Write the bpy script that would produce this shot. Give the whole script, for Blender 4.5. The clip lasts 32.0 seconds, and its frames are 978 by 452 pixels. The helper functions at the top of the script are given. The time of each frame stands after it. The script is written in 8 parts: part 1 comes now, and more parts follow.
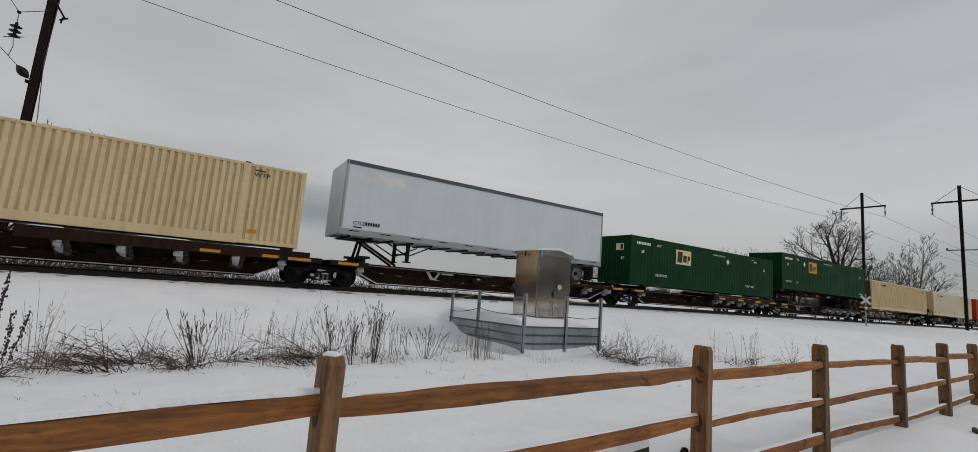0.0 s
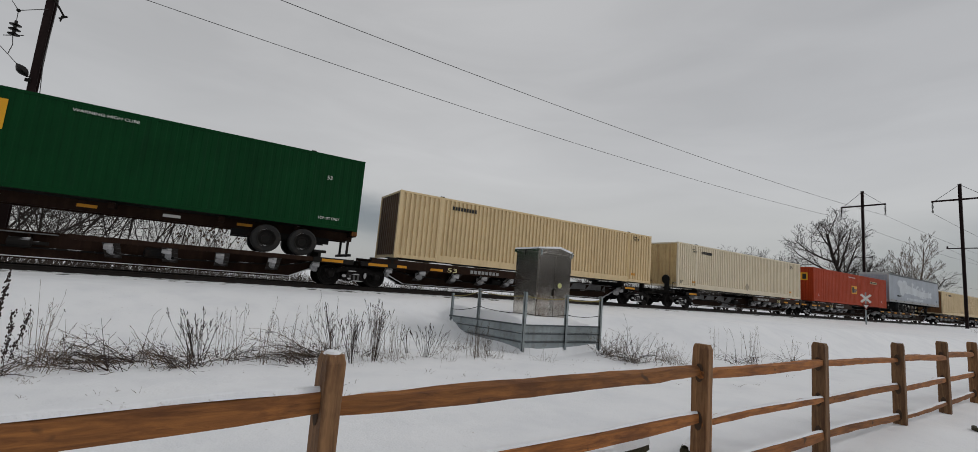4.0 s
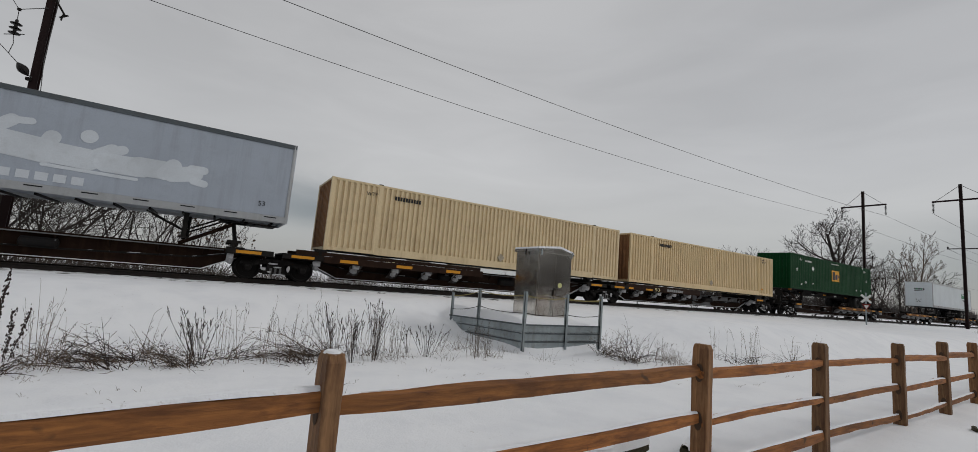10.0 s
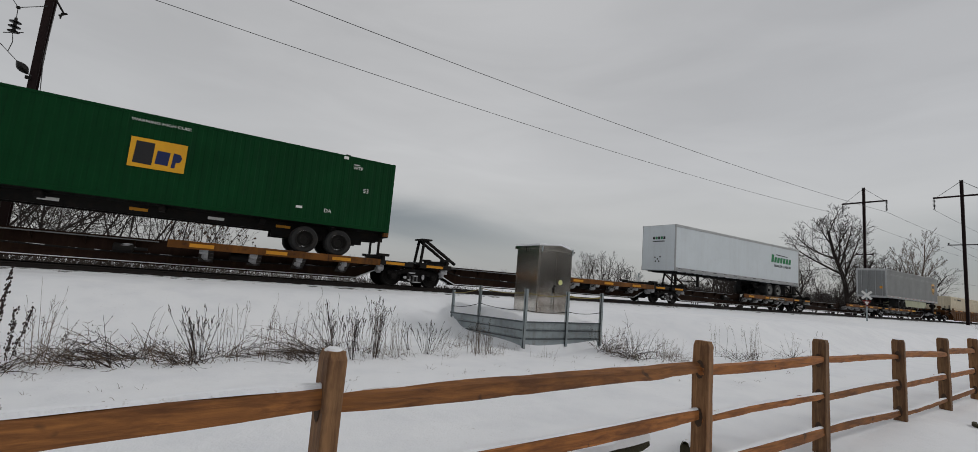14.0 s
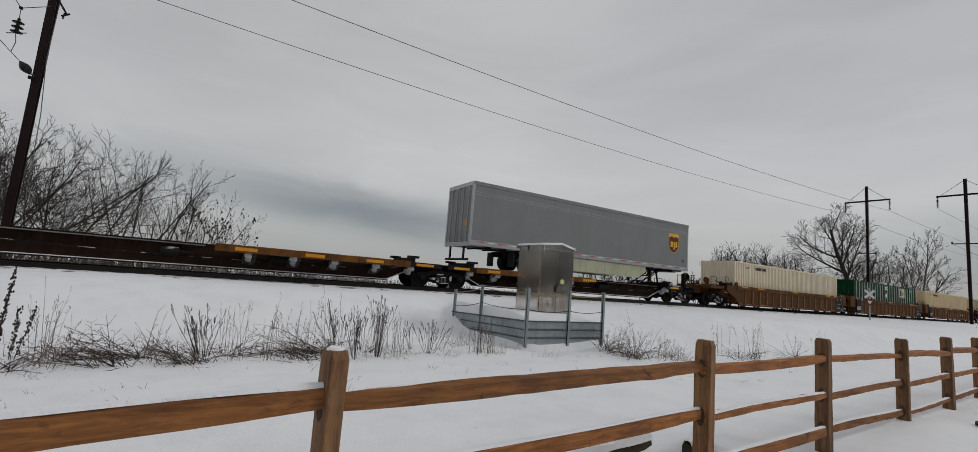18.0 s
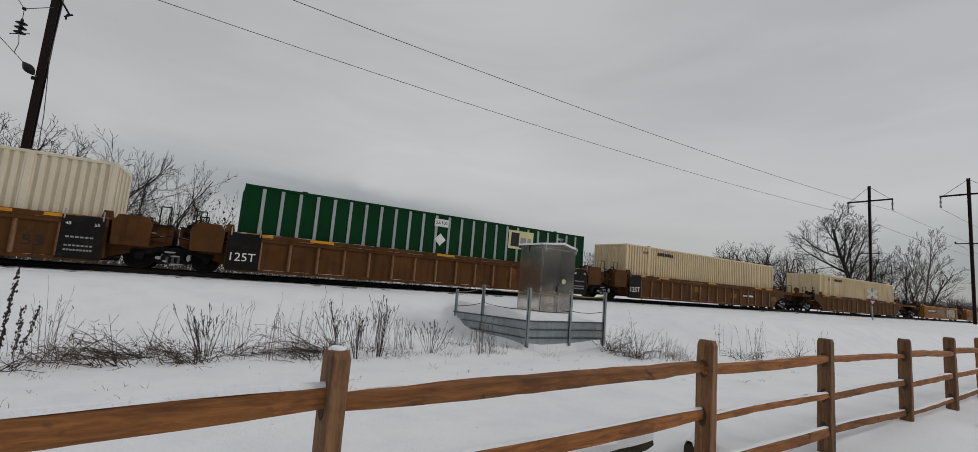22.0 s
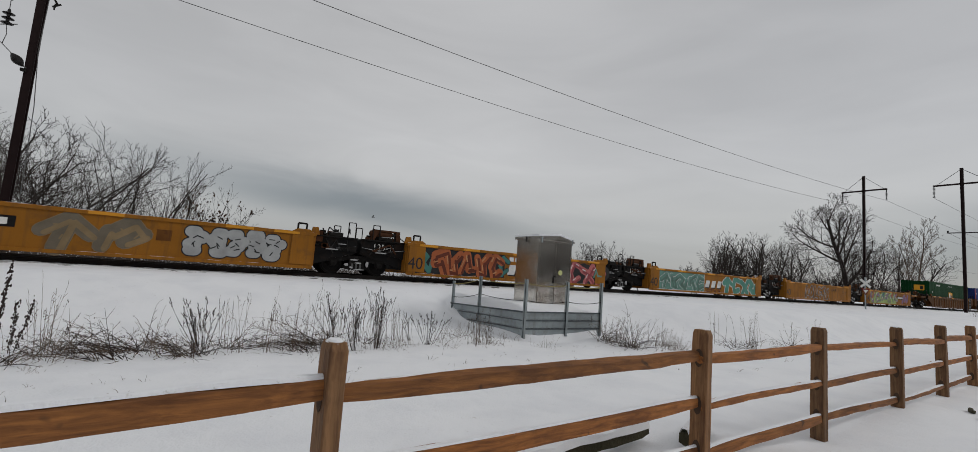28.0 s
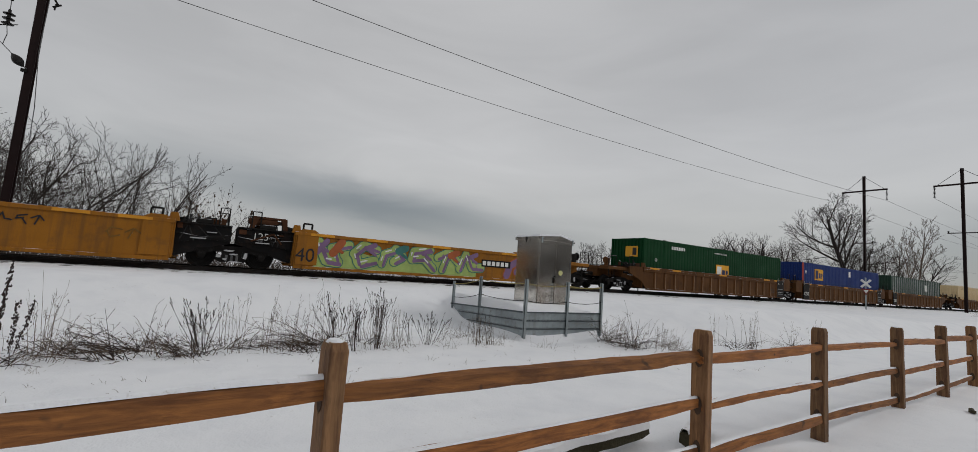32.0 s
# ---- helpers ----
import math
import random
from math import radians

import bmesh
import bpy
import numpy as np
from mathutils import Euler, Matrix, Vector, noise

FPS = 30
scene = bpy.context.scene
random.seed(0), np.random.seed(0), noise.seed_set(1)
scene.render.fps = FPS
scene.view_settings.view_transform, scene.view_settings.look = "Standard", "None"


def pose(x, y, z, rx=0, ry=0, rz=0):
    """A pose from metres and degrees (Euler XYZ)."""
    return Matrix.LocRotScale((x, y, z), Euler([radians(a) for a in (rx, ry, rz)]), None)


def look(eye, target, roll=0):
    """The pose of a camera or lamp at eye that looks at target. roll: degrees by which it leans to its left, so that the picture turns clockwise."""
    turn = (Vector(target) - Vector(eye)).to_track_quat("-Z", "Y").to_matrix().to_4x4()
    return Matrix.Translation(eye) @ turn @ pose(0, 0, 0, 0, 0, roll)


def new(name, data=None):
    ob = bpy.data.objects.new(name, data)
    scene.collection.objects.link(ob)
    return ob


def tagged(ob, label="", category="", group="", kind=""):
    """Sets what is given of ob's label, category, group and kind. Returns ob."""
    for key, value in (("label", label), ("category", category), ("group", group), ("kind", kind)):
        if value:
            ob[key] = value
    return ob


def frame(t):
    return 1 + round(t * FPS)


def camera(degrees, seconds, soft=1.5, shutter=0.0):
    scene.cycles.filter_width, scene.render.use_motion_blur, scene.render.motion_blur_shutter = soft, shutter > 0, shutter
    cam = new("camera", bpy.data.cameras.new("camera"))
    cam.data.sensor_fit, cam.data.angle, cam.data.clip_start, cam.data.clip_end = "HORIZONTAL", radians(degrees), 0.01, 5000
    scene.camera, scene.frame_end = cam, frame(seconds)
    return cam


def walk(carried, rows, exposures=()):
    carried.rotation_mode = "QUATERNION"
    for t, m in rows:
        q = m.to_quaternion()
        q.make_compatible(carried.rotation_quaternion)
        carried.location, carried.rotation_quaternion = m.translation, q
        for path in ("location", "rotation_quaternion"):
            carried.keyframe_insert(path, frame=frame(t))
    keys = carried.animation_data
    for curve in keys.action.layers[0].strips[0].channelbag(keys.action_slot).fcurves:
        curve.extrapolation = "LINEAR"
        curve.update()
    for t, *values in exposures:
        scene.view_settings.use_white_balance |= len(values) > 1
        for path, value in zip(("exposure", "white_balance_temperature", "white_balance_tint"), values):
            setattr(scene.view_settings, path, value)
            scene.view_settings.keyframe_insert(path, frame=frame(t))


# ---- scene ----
# ---- camera ----
EYE = Vector((0.0, 0.0, 1.6))
LENS = 95.86
# seconds, heading from +y towards +x, tilt up, lean: degrees
PATH = [(0, 31.22, 7.47, 4.74), (1, 31.2, 7.44, 4.73), (2, 31.19, 7.39, 4.73), (3, 31.2, 7.33, 4.73),
        (3.5, 31.21, 7.3, 4.72), (5.5, 31.23, 7.17, 4.74), (6, 31.22, 7.16, 4.75), (7, 31.2, 7.16, 4.77),
        (8, 31.2, 7.19, 4.8), (9, 31.2, 7.22, 4.82), (10, 31.19, 7.22, 4.82), (11, 31.19, 7.2, 4.81),
        (12, 31.2, 7.11, 4.78), (13, 31.2, 6.99, 4.72), (14, 31.16, 6.87, 4.67), (14.5, 31.12, 6.81, 4.65),
        (16.5, 31.02, 6.73, 4.66), (17, 31.01, 6.73, 4.65), (18, 30.95, 6.76, 4.63), (19, 30.87, 6.8, 4.61),
        (20, 30.8, 6.8, 4.6), (21, 30.75, 6.78, 4.62), (22, 30.75, 6.73, 4.64), (23, 30.75, 6.67, 4.63),
        (24, 30.75, 6.61, 4.61), (25, 30.79, 6.44, 4.59), (25.5, 30.82, 6.33, 4.55), (27.5, 31.25, 5.72, 4.3),
        (28, 31.29, 5.68, 4.31), (29, 31.34, 5.61, 4.3), (30, 31.35, 5.59, 4.31), (31, 31.32, 5.63, 4.3),
        (32, 31.26, 5.71, 4.3)]


def aim(heading, tilt, lean):
    h, e = radians(heading), radians(tilt)
    way = Vector((math.sin(h) * math.cos(e), math.cos(h) * math.cos(e), math.sin(e)))
    return look(EYE, EYE + way, lean)


cam = camera(LENS, 32.0, soft=0.8)
walk(cam, [(t, aim(a, b, c)) for t, a, b, c in PATH])


# ---- world and light ----
def build_world():
    w = bpy.data.worlds.new("sky")
    scene.world = w
    w.use_nodes = True
    nt = w.node_tree
    nt.nodes.clear()
    N, K = nt.nodes.new, nt.links.new
    out, bg = N("ShaderNodeOutputWorld"), N("ShaderNodeBackground")
    K(bg.outputs[0], out.inputs[0])
    tc = N("ShaderNodeTexCoord")
    nis = N("ShaderNodeTexSky")
    nis.sky_type, nis.sun_disc = "NISHITA", False
    nis.sun_elevation, nis.sun_rotation = radians(34), radians(118)
    thin = N("ShaderNodeVectorMath")
    thin.operation = "SCALE"
    thin.inputs["Scale"].default_value = 0.012
    K(nis.outputs[0], thin.inputs[0])
    sep = N("ShaderNodeSeparateXYZ")
    K(tc.outputs["Generated"], sep.inputs[0])
    # cloud deck, brightness by height above the horizon
    deck = N("ShaderNodeValToRGB")
    e = deck.color_ramp.elements
    e[0].position, e[0].color = 0.0, (0.36, 0.37, 0.38, 1)
    e[1].position, e[1].color = 1.0, (0.52, 0.515, 0.51, 1)
    for p, c in ((0.06, (0.46, 0.462, 0.465, 1)), (0.14, (0.57, 0.565, 0.555, 1)), (0.26, (0.545, 0.542, 0.54, 1)), (0.5, (0.47, 0.468, 0.468, 1))):
        k = e.new(p)
        k.color = c
    K(sep.outputs[2], deck.inputs[0])
    # long stratus streaks
    mp = N("ShaderNodeMapping")
    mp.inputs["Scale"].default_value = (1.6, 1.6, 7.0)
    K(tc.outputs["Generated"], mp.inputs[0])
    n1 = N("ShaderNodeTexNoise")
    n1.inputs["Scale"].default_value, n1.inputs["Detail"].default_value, n1.inputs["Distortion"].default_value = 1.7, 5.0, 0.5
    K(mp.outputs[0], n1.inputs[0])
    r1 = N("ShaderNodeMapRange")
    r1.inputs[1].default_value, r1.inputs[2].default_value, r1.inputs[3].default_value, r1.inputs[4].default_value = 0.3, 0.7, 0.93, 1.05
    K(n1.outputs[0], r1.inputs[0])
    # a low dark cloud bank over the far fields
    def mathn(op, a, b=None):
        m = N("ShaderNodeMath")
        m.operation = op
        for i, v in enumerate((a, b)):
            if v is None:
                continue
            if isinstance(v, (int, float)):
                m.inputs[i].default_value = v
            else:
                K(v, m.inputs[i])
        return m.outputs[0]
    az = mathn("ARCTAN2", sep.outputs[0], sep.outputs[1])
    # thinner cloud high ahead, a little denser round the sides
    ga = mathn("DIVIDE", mathn("SUBTRACT", az, 0.45), 0.55)
    glow = mathn("MULTIPLY", mathn("POWER", 2.718, mathn("MULTIPLY", mathn("MULTIPLY", ga, ga), -1.0)), mathn("MINIMUM", mathn("MULTIPLY", mathn("MAXIMUM", sep.outputs[2], 0.0), 2.2), 1.0))
    m1 = N("ShaderNodeVectorMath")
    m1.operation = "SCALE"
    K(deck.outputs[0], m1.inputs[0])
    K(mathn("MULTIPLY", r1.outputs[0], mathn("ADD", mathn("MULTIPLY", glow, 0.17), 0.95)), m1.inputs["Scale"])
    wob = mathn("MULTIPLY", mathn("SUBTRACT", n1.outputs[0], 0.5), 0.07)
    mid = mathn("ADD", mathn("MULTIPLY", az, -0.085), 0.14)
    dz = mathn("DIVIDE", mathn("SUBTRACT", mathn("ADD", sep.outputs[2], wob), mid), 0.046)
    da = mathn("DIVIDE", mathn("SUBTRACT", az, 0.27), 0.42)
    q = mathn("ADD", mathn("MULTIPLY", dz, dz), mathn("MULTIPLY", da, da))
    ez = mathn("DIVIDE", mathn("SUBTRACT", mathn("ADD", sep.outputs[2], wob), 0.07), 0.07)
    ea = mathn("DIVIDE", mathn("SUBTRACT", az, 1.48), 0.24)
    side = mathn("MULTIPLY", mathn("POWER", 2.718, mathn("MULTIPLY", mathn("ADD", mathn("MULTIPLY", ez, ez), mathn("MULTIPLY", ea, ea)), -1.0)), 0.72)
    bank = mathn("MAXIMUM", side, mathn("MULTIPLY", mathn("POWER", 2.718, mathn("MULTIPLY", q, -1.0)), 0.9))
    mx = N("ShaderNodeMix")
    mx.data_type = "RGBA"
    K(bank, mx.inputs[0])
    K(m1.outputs[0], mx.inputs[6])
    mx.inputs[7].default_value = (0.20, 0.222, 0.24, 1)
    ad = N("ShaderNodeVectorMath")
    ad.operation = "ADD"
    K(mx.outputs[2], ad.inputs[0])
    K(thin.outputs[0], ad.inputs[1])
    K(ad.outputs[0], bg.inputs[0])
    bg.inputs[1].default_value = 0.88


build_world()
sun = new("sun", bpy.data.lights.new("sun", "SUN"))
sun.data.energy, sun.data.angle, sun.data.color = 0.8, radians(14), (1.0, 0.97, 0.93)
sun.matrix_world = look((0, 0, 60), (-0.883 * 30, 0.469 * 30, 60 - 0.67 * 30))


# ---- materials ----
def mat_nodes(name):
    m = bpy.data.materials.new(name)
    m.use_nodes = True
    nt = m.node_tree
    return m, nt.nodes, nt.links.new, nt.nodes["Principled BSDF"]


def noise_node(N, K, vec, scale, detail=4.0, rough=0.55, distort=0.0):
    n = N.new("ShaderNodeTexNoise")
    n.inputs["Scale"].default_value, n.inputs["Detail"].default_value = scale, detail
    n.inputs["Roughness"].default_value, n.inputs["Distortion"].default_value = rough, distort
    if vec is not None:
        K(vec, n.inputs[0])
    return n.outputs[0]


def ranged(N, K, v, a, b, lo=0.0, hi=1.0):
    r = N.new("ShaderNodeMapRange")
    for i, x in enumerate((a, b, lo, hi)):
        r.inputs[i + 1].default_value = x
    K(v, r.inputs[0])
    return r.outputs[0]


def blend(N, K, fac, a, b, mode="MIX"):
    m = N.new("ShaderNodeMix")
    m.data_type, m.blend_type = "RGBA", mode
    for i, v in ((0, fac), (6, a), (7, b)):
        if isinstance(v, (tuple, list)):
            m.inputs[i].default_value = (*v, 1) if len(v) == 3 else v
        elif isinstance(v, (int, float)):
            m.inputs[i].default_value = v
        else:
            K(v, m.inputs[i])
    return m.outputs[2]


def times(N, K, a, b):
    m = N.new("ShaderNodeMath")
    m.operation = "MULTIPLY"
    for i, v in enumerate((a, b)):
        if isinstance(v, (int, float)):
            m.inputs[i].default_value = v
        else:
            K(v, m.inputs[i])
    return m.outputs[0]


def mapped(N, K, scale):
    tc = N.new("ShaderNodeTexCoord")
    mp = N.new("ShaderNodeMapping")
    mp.inputs["Scale"].default_value = scale
    K(tc.outputs["Object"], mp.inputs[0])
    return mp.outputs[0]


def surface(name, col, rough=0.55, metal=0.0, dirt=(0.10, 0.075, 0.055), amount=0.35, streak=0.0, fade=0.12,
            snow=0.0, bump=0.15, grain=30.0, size=0.7, spec=0.25):
    """Paint, steel or timber: two scales of wear, run-down streaks, and snow lying on level faces."""
    m, N, K, B = mat_nodes(name)
    vec = mapped(N, K, (1, 1, 1))
    big, fine = noise_node(N, K, vec, size, 5), noise_node(N, K, vec, grain, 3)
    tone = tuple(min(1, c * (1 + fade)) for c in col), tuple(c * (1 - fade) for c in col)
    c = blend(N, K, ranged(N, K, big, 0.3, 0.7), tone[0], tone[1])
    c = blend(N, K, times(N, K, ranged(N, K, noise_node(N, K, vec, size * 3.1, 6, 0.7), 0.52, 0.75), amount), c, dirt)
    if streak:
        runs = noise_node(N, K, mapped(N, K, (5.0, 5.0, 0.35)), 1.0, 4, 0.6)
        c = blend(N, K, times(N, K, ranged(N, K, runs, 0.5, 0.72), streak), c, dirt)
    c = blend(N, K, times(N, K, ranged(N, K, fine, 0.35, 0.7), 0.22), c, tuple(x * 0.7 for x in col))
    ob = N.new("ShaderNodeObjectInfo")
    c = blend(N, K, 1.0, c, blend(N, K, ob.outputs["Random"], (0.92, 0.92, 0.92), (1.0, 1.0, 1.0)), "MULTIPLY")
    if snow:
        ge = N.new("ShaderNodeNewGeometry")
        sp = N.new("ShaderNodeSeparateXYZ")
        K(ge.outputs["Normal"], sp.inputs[0])
        lie = times(N, K, ranged(N, K, sp.outputs[2], 0.55, 0.85), ranged(N, K, noise_node(N, K, vec, 1.9, 5), 0.62 - 0.35 * snow, 0.70 - 0.35 * snow))
        c = blend(N, K, lie, c, (0.8, 0.82, 0.85))
    K(c, B.inputs["Base Color"])
    K(ranged(N, K, big, 0.2, 0.8, max(0.05, rough - 0.1), min(1, rough + 0.12)), B.inputs["Roughness"])
    B.inputs["Metallic"].default_value = metal
    B.inputs["Specular IOR Level"].default_value = spec
    if bump:
        bp = N.new("ShaderNodeBump")
        bp.inputs["Strength"].default_value, bp.inputs["Distance"].default_value = bump, 0.02
        K(fine, bp.inputs["Height"])
        K(bp.outputs[0], B.inputs["Normal"])
    return m


def snow_mat():
    m, N, K, B = mat_nodes("snow")
    vec = mapped(N, K, (1, 1, 1))
    big, mid, fine = noise_node(N, K, vec, 0.13, 4), noise_node(N, K, vec, 1.3, 5), noise_node(N, K, vec, 45, 3)
    c = blend(N, K, ranged(N, K, big, 0.3, 0.7), (0.80, 0.82, 0.85), (0.86, 0.87, 0.885))
    c = blend(N, K, times(N, K, ranged(N, K, mid, 0.45, 0.75), 0.55), c, (0.70, 0.72, 0.76))
    # grass tips and grit poking through
    spk = noise_node(N, K, vec, 19, 3, 0.6)
    area = ranged(N, K, noise_node(N, K, vec, 0.55, 3), 0.52, 0.68)
    c = blend(N, K, times(N, K, ranged(N, K, spk, 0.66, 0.72), times(N, K, area, 0.6)), c, (0.30, 0.25, 0.19))
    K(c, B.inputs["Base Color"])
    B.inputs["Roughness"].default_value = 0.75
    B.inputs["Specular IOR Level"].default_value = 0.25
    bp = N.new("ShaderNodeBump")
    bp.inputs["Strength"].default_value, bp.inputs["Distance"].default_value = 0.6, 0.08
    K(blend(N, K, 0.10, mid, fine), bp.inputs["Height"])
    K(bp.outputs[0], B.inputs["Normal"])
    return m


def wood_mat(name, col, dark):
    m, N, K, B = mat_nodes(name)
    along = mapped(N, K, (1.2, 14, 14)) if "rail" in name else mapped(N, K, (14, 14, 1.2))
    vec = mapped(N, K, (1, 1, 1))
    gr = noise_node(N, K, along, 2.2, 6, 0.65, 0.6)
    big = noise_node(N, K, vec, 2.4, 5)
    c = blend(N, K, ranged(N, K, gr, 0.32, 0.68), col, dark)
    c = blend(N, K, times(N, K, ranged(N, K, big, 0.45, 0.7), 0.45), c, tuple(x * 0.62 for x in col))
    wet = noise_node(N, K, mapped(N, K, (1.0, 3.0, 3.0)) if "rail" in name else mapped(N, K, (3.0, 3.0, 1.3)), 1.6, 4, 0.7)
    c = blend(N, K, times(N, K, ranged(N, K, wet, 0.5, 0.66), 0.6), c, tuple(x * 0.8 for x in dark))
    kn = noise_node(N, K, vec, 7.5, 2)
    c = blend(N, K, times(N, K, ranged(N, K, kn, 0.68, 0.74), 0.8), c, (0.05, 0.025, 0.012))
    ob = N.new("ShaderNodeObjectInfo")
    c = blend(N, K, 1.0, c, blend(N, K, ob.outputs["Random"], (0.72, 0.72, 0.74), (1.1, 1.04, 1.0)), "MULTIPLY")
    K(c, B.inputs["Base Color"])
    B.inputs["Roughness"].default_value = 0.8
    bp = N.new("ShaderNodeBump")
    bp.inputs["Strength"].default_value, bp.inputs["Distance"].default_value = 0.5, 0.012
    K(gr, bp.inputs["Height"])
    K(bp.outputs[0], B.inputs["Normal"])
    return m


SNOW = snow_mat()
CREAM = surface("cream_paint", (0.70, 0.545, 0.32), 0.5, dirt=(0.28, 0.15, 0.06), amount=0.2, streak=0.25, fade=0.06, bump=0.05)
CREAM_PALE = surface("pale_cream_paint", (0.71, 0.63, 0.48), 0.5, dirt=(0.33, 0.22, 0.12), amount=0.15, streak=0.18, fade=0.05, bump=0.05)
CREAM_MID = surface("worn_cream_paint", (0.68, 0.545, 0.34), 0.5, dirt=(0.27, 0.16, 0.07), amount=0.3, streak=0.35, fade=0.07, bump=0.05)
CREAM_RUST = surface("rusty_cream_paint", (0.60, 0.44, 0.22), 0.6, dirt=(0.27, 0.13, 0.05), amount=0.5, streak=0.5, fade=0.12)
GREEN = surface("green_paint", (0.0012, 0.040, 0.0105), 0.6, dirt=(0.004, 0.017, 0.009), amount=0.3, streak=0.3, fade=0.12, bump=0.03, spec=0.1)
DGREEN = surface("dark_green_paint", (0.018, 0.05, 0.032), 0.6, dirt=(0.05, 0.06, 0.05), amount=0.4, streak=0.3)
RED = surface("orange_red_paint", (0.36, 0.043, 0.012), 0.55, dirt=(0.11, 0.024, 0.012), amount=0.3, streak=0.35, fade=0.12, bump=0.05, spec=0.15)
BLUE = surface("blue_paint", (0.012, 0.032, 0.15), 0.6, dirt=(0.025, 0.03, 0.06), amount=0.4, streak=0.4, spec=0.12)
# dark ends of cream containers: end-face shade put into the colour, with grime
SHADE_END = surface("shaded_grimy_end_paint", (0.10, 0.055, 0.03), 0.6, amount=0.5, streak=0.4)
WHITE = surface("white_aluminium_skin", (0.66, 0.71, 0.74), 0.4, dirt=(0.42, 0.42, 0.40), amount=0.15, streak=0.14, fade=0.04, bump=0.02)
GREY = surface("grey_aluminium_skin", (0.36, 0.40, 0.46), 0.4, dirt=(0.22, 0.23, 0.25), amount=0.25, streak=0.3, fade=0.06, bump=0.03)
TGREY = surface("plain_grey_skin", (0.20, 0.208, 0.21), 0.4, dirt=(0.16, 0.16, 0.15), amount=0.25, streak=0.3, fade=0.06, bump=0.03)
ALU = surface("brushed_aluminium", (0.42, 0.43, 0.44), 0.35, 0.6, dirt=(0.2, 0.19, 0.17), amount=0.3, streak=0.3, bump=0.04)
STEEL = surface("dark_frame_steel", (0.012, 0.011, 0.010), 0.75, 0.0, dirt=(0.05, 0.03, 0.02), amount=0.4, snow=0.3, spec=0.15)
SILL = surface("brown_spine_steel", (0.022, 0.011, 0.007), 0.8, 0.0, dirt=(0.055, 0.03, 0.017), amount=0.5, streak=0.4, snow=0.4, spec=0.12)
ORANGE = surface("weathered_yellow_edge", (0.15, 0.058, 0.012), 0.65, dirt=(0.03, 0.017, 0.011), amount=0.95, streak=0.85, fade=0.3, size=1.1, snow=0.3, spec=0.15)
YMARK = surface("yellow_marking", (0.62, 0.27, 0.02), 0.5, dirt=(0.15, 0.07, 0.02), amount=0.5, bump=0.02)
WELLB = surface("rust_brown_well_paint", (0.100, 0.042, 0.0125), 0.7, dirt=(0.038, 0.018, 0.009), amount=0.7, streak=0.7, fade=0.2, snow=0.35, spec=0.12)
WELLY = surface("yellow_well_paint", (0.295, 0.118, 0.013), 0.6, dirt=(0.11, 0.055, 0.025), amount=0.6, streak=0.6, fade=0.14, snow=0.35, spec=0.15)
RIBB = surface("scuffed_brown_rib", (0.14, 0.058, 0.018), 0.65, dirt=(0.42, 0.33, 0.24), amount=0.25, streak=0.55, fade=0.2, size=1.6, spec=0.15)
RUSTY = surface("rusted_fitting", (0.065, 0.027, 0.013), 0.8, dirt=(0.012, 0.009, 0.008), amount=0.7, fade=0.3, size=3.0, spec=0.12)
CLUMP = surface("dirty_caked_snow", (0.44, 0.44, 0.45), 0.9, dirt=(0.13, 0.12, 0.115), amount=0.8, fade=0.15, size=2.6, bump=0.6, grain=14)
DUST = surface("snow_dusted_steel", (0.17, 0.17, 0.172), 0.85, dirt=(0.03, 0.026, 0.022), amount=0.55, fade=0.3, size=1.3, bump=0.1)
RUST_END = surface("rust_stained_end", (0.23, 0.115, 0.05), 0.7, dirt=(0.07, 0.03, 0.015), amount=0.8, streak=0.7, fade=0.25)
BLACK = surface("black_paint", (0.009, 0.0085, 0.0085), 0.65, dirt=(0.055, 0.03, 0.018), amount=0.55, snow=0.2, spec=0.15)
IRON = surface("bogie_iron", (0.008, 0.007, 0.0065), 0.85, 0.0, dirt=(0.06, 0.058, 0.057), amount=0.5, size=2.2, snow=0.25, spec=0.12)
WHEEL = surface("wheel_steel", (0.009, 0.008, 0.0075), 0.7, 0.0, dirt=(0.03, 0.02, 0.014), amount=0.5, spec=0.15)
RUBBER = surface("tyre_rubber", (0.02, 0.02, 0.02), 0.85, amount=0.4)
RIM = surface("pale_rim_steel", (0.20, 0.20, 0.19), 0.5, 0.0, amount=0.5)
RAILST = surface("rail_steel", (0.022, 0.018, 0.016), 0.6, 0.2, dirt=(0.05, 0.03, 0.02), amount=0.5, spec=0.2)
TIE = surface("tie_timber", (0.06, 0.05, 0.042), 0.85, amount=0.4, snow=0.6)
BALLAST = surface("ballast_stone", (0.10, 0.095, 0.09), 0.9, dirt=(0.05, 0.045, 0.04), amount=0.7, snow=0.75, bump=0.8, grain=22, size=2.0)
LET_W = surface("white_lettering", (0.75, 0.75, 0.72), 0.5, amount=0.15, bump=0.0)
LET_K = surface("black_lettering", (0.02, 0.02, 0.022), 0.5, amount=0.1, bump=0.0)
LET_G = surface("grey_lettering", (0.30, 0.31, 0.31), 0.5, amount=0.1, bump=0.0)
LET_Y = surface("gold_yellow_panel", (0.72, 0.36, 0.02), 0.5, amount=0.1, bump=0.0)
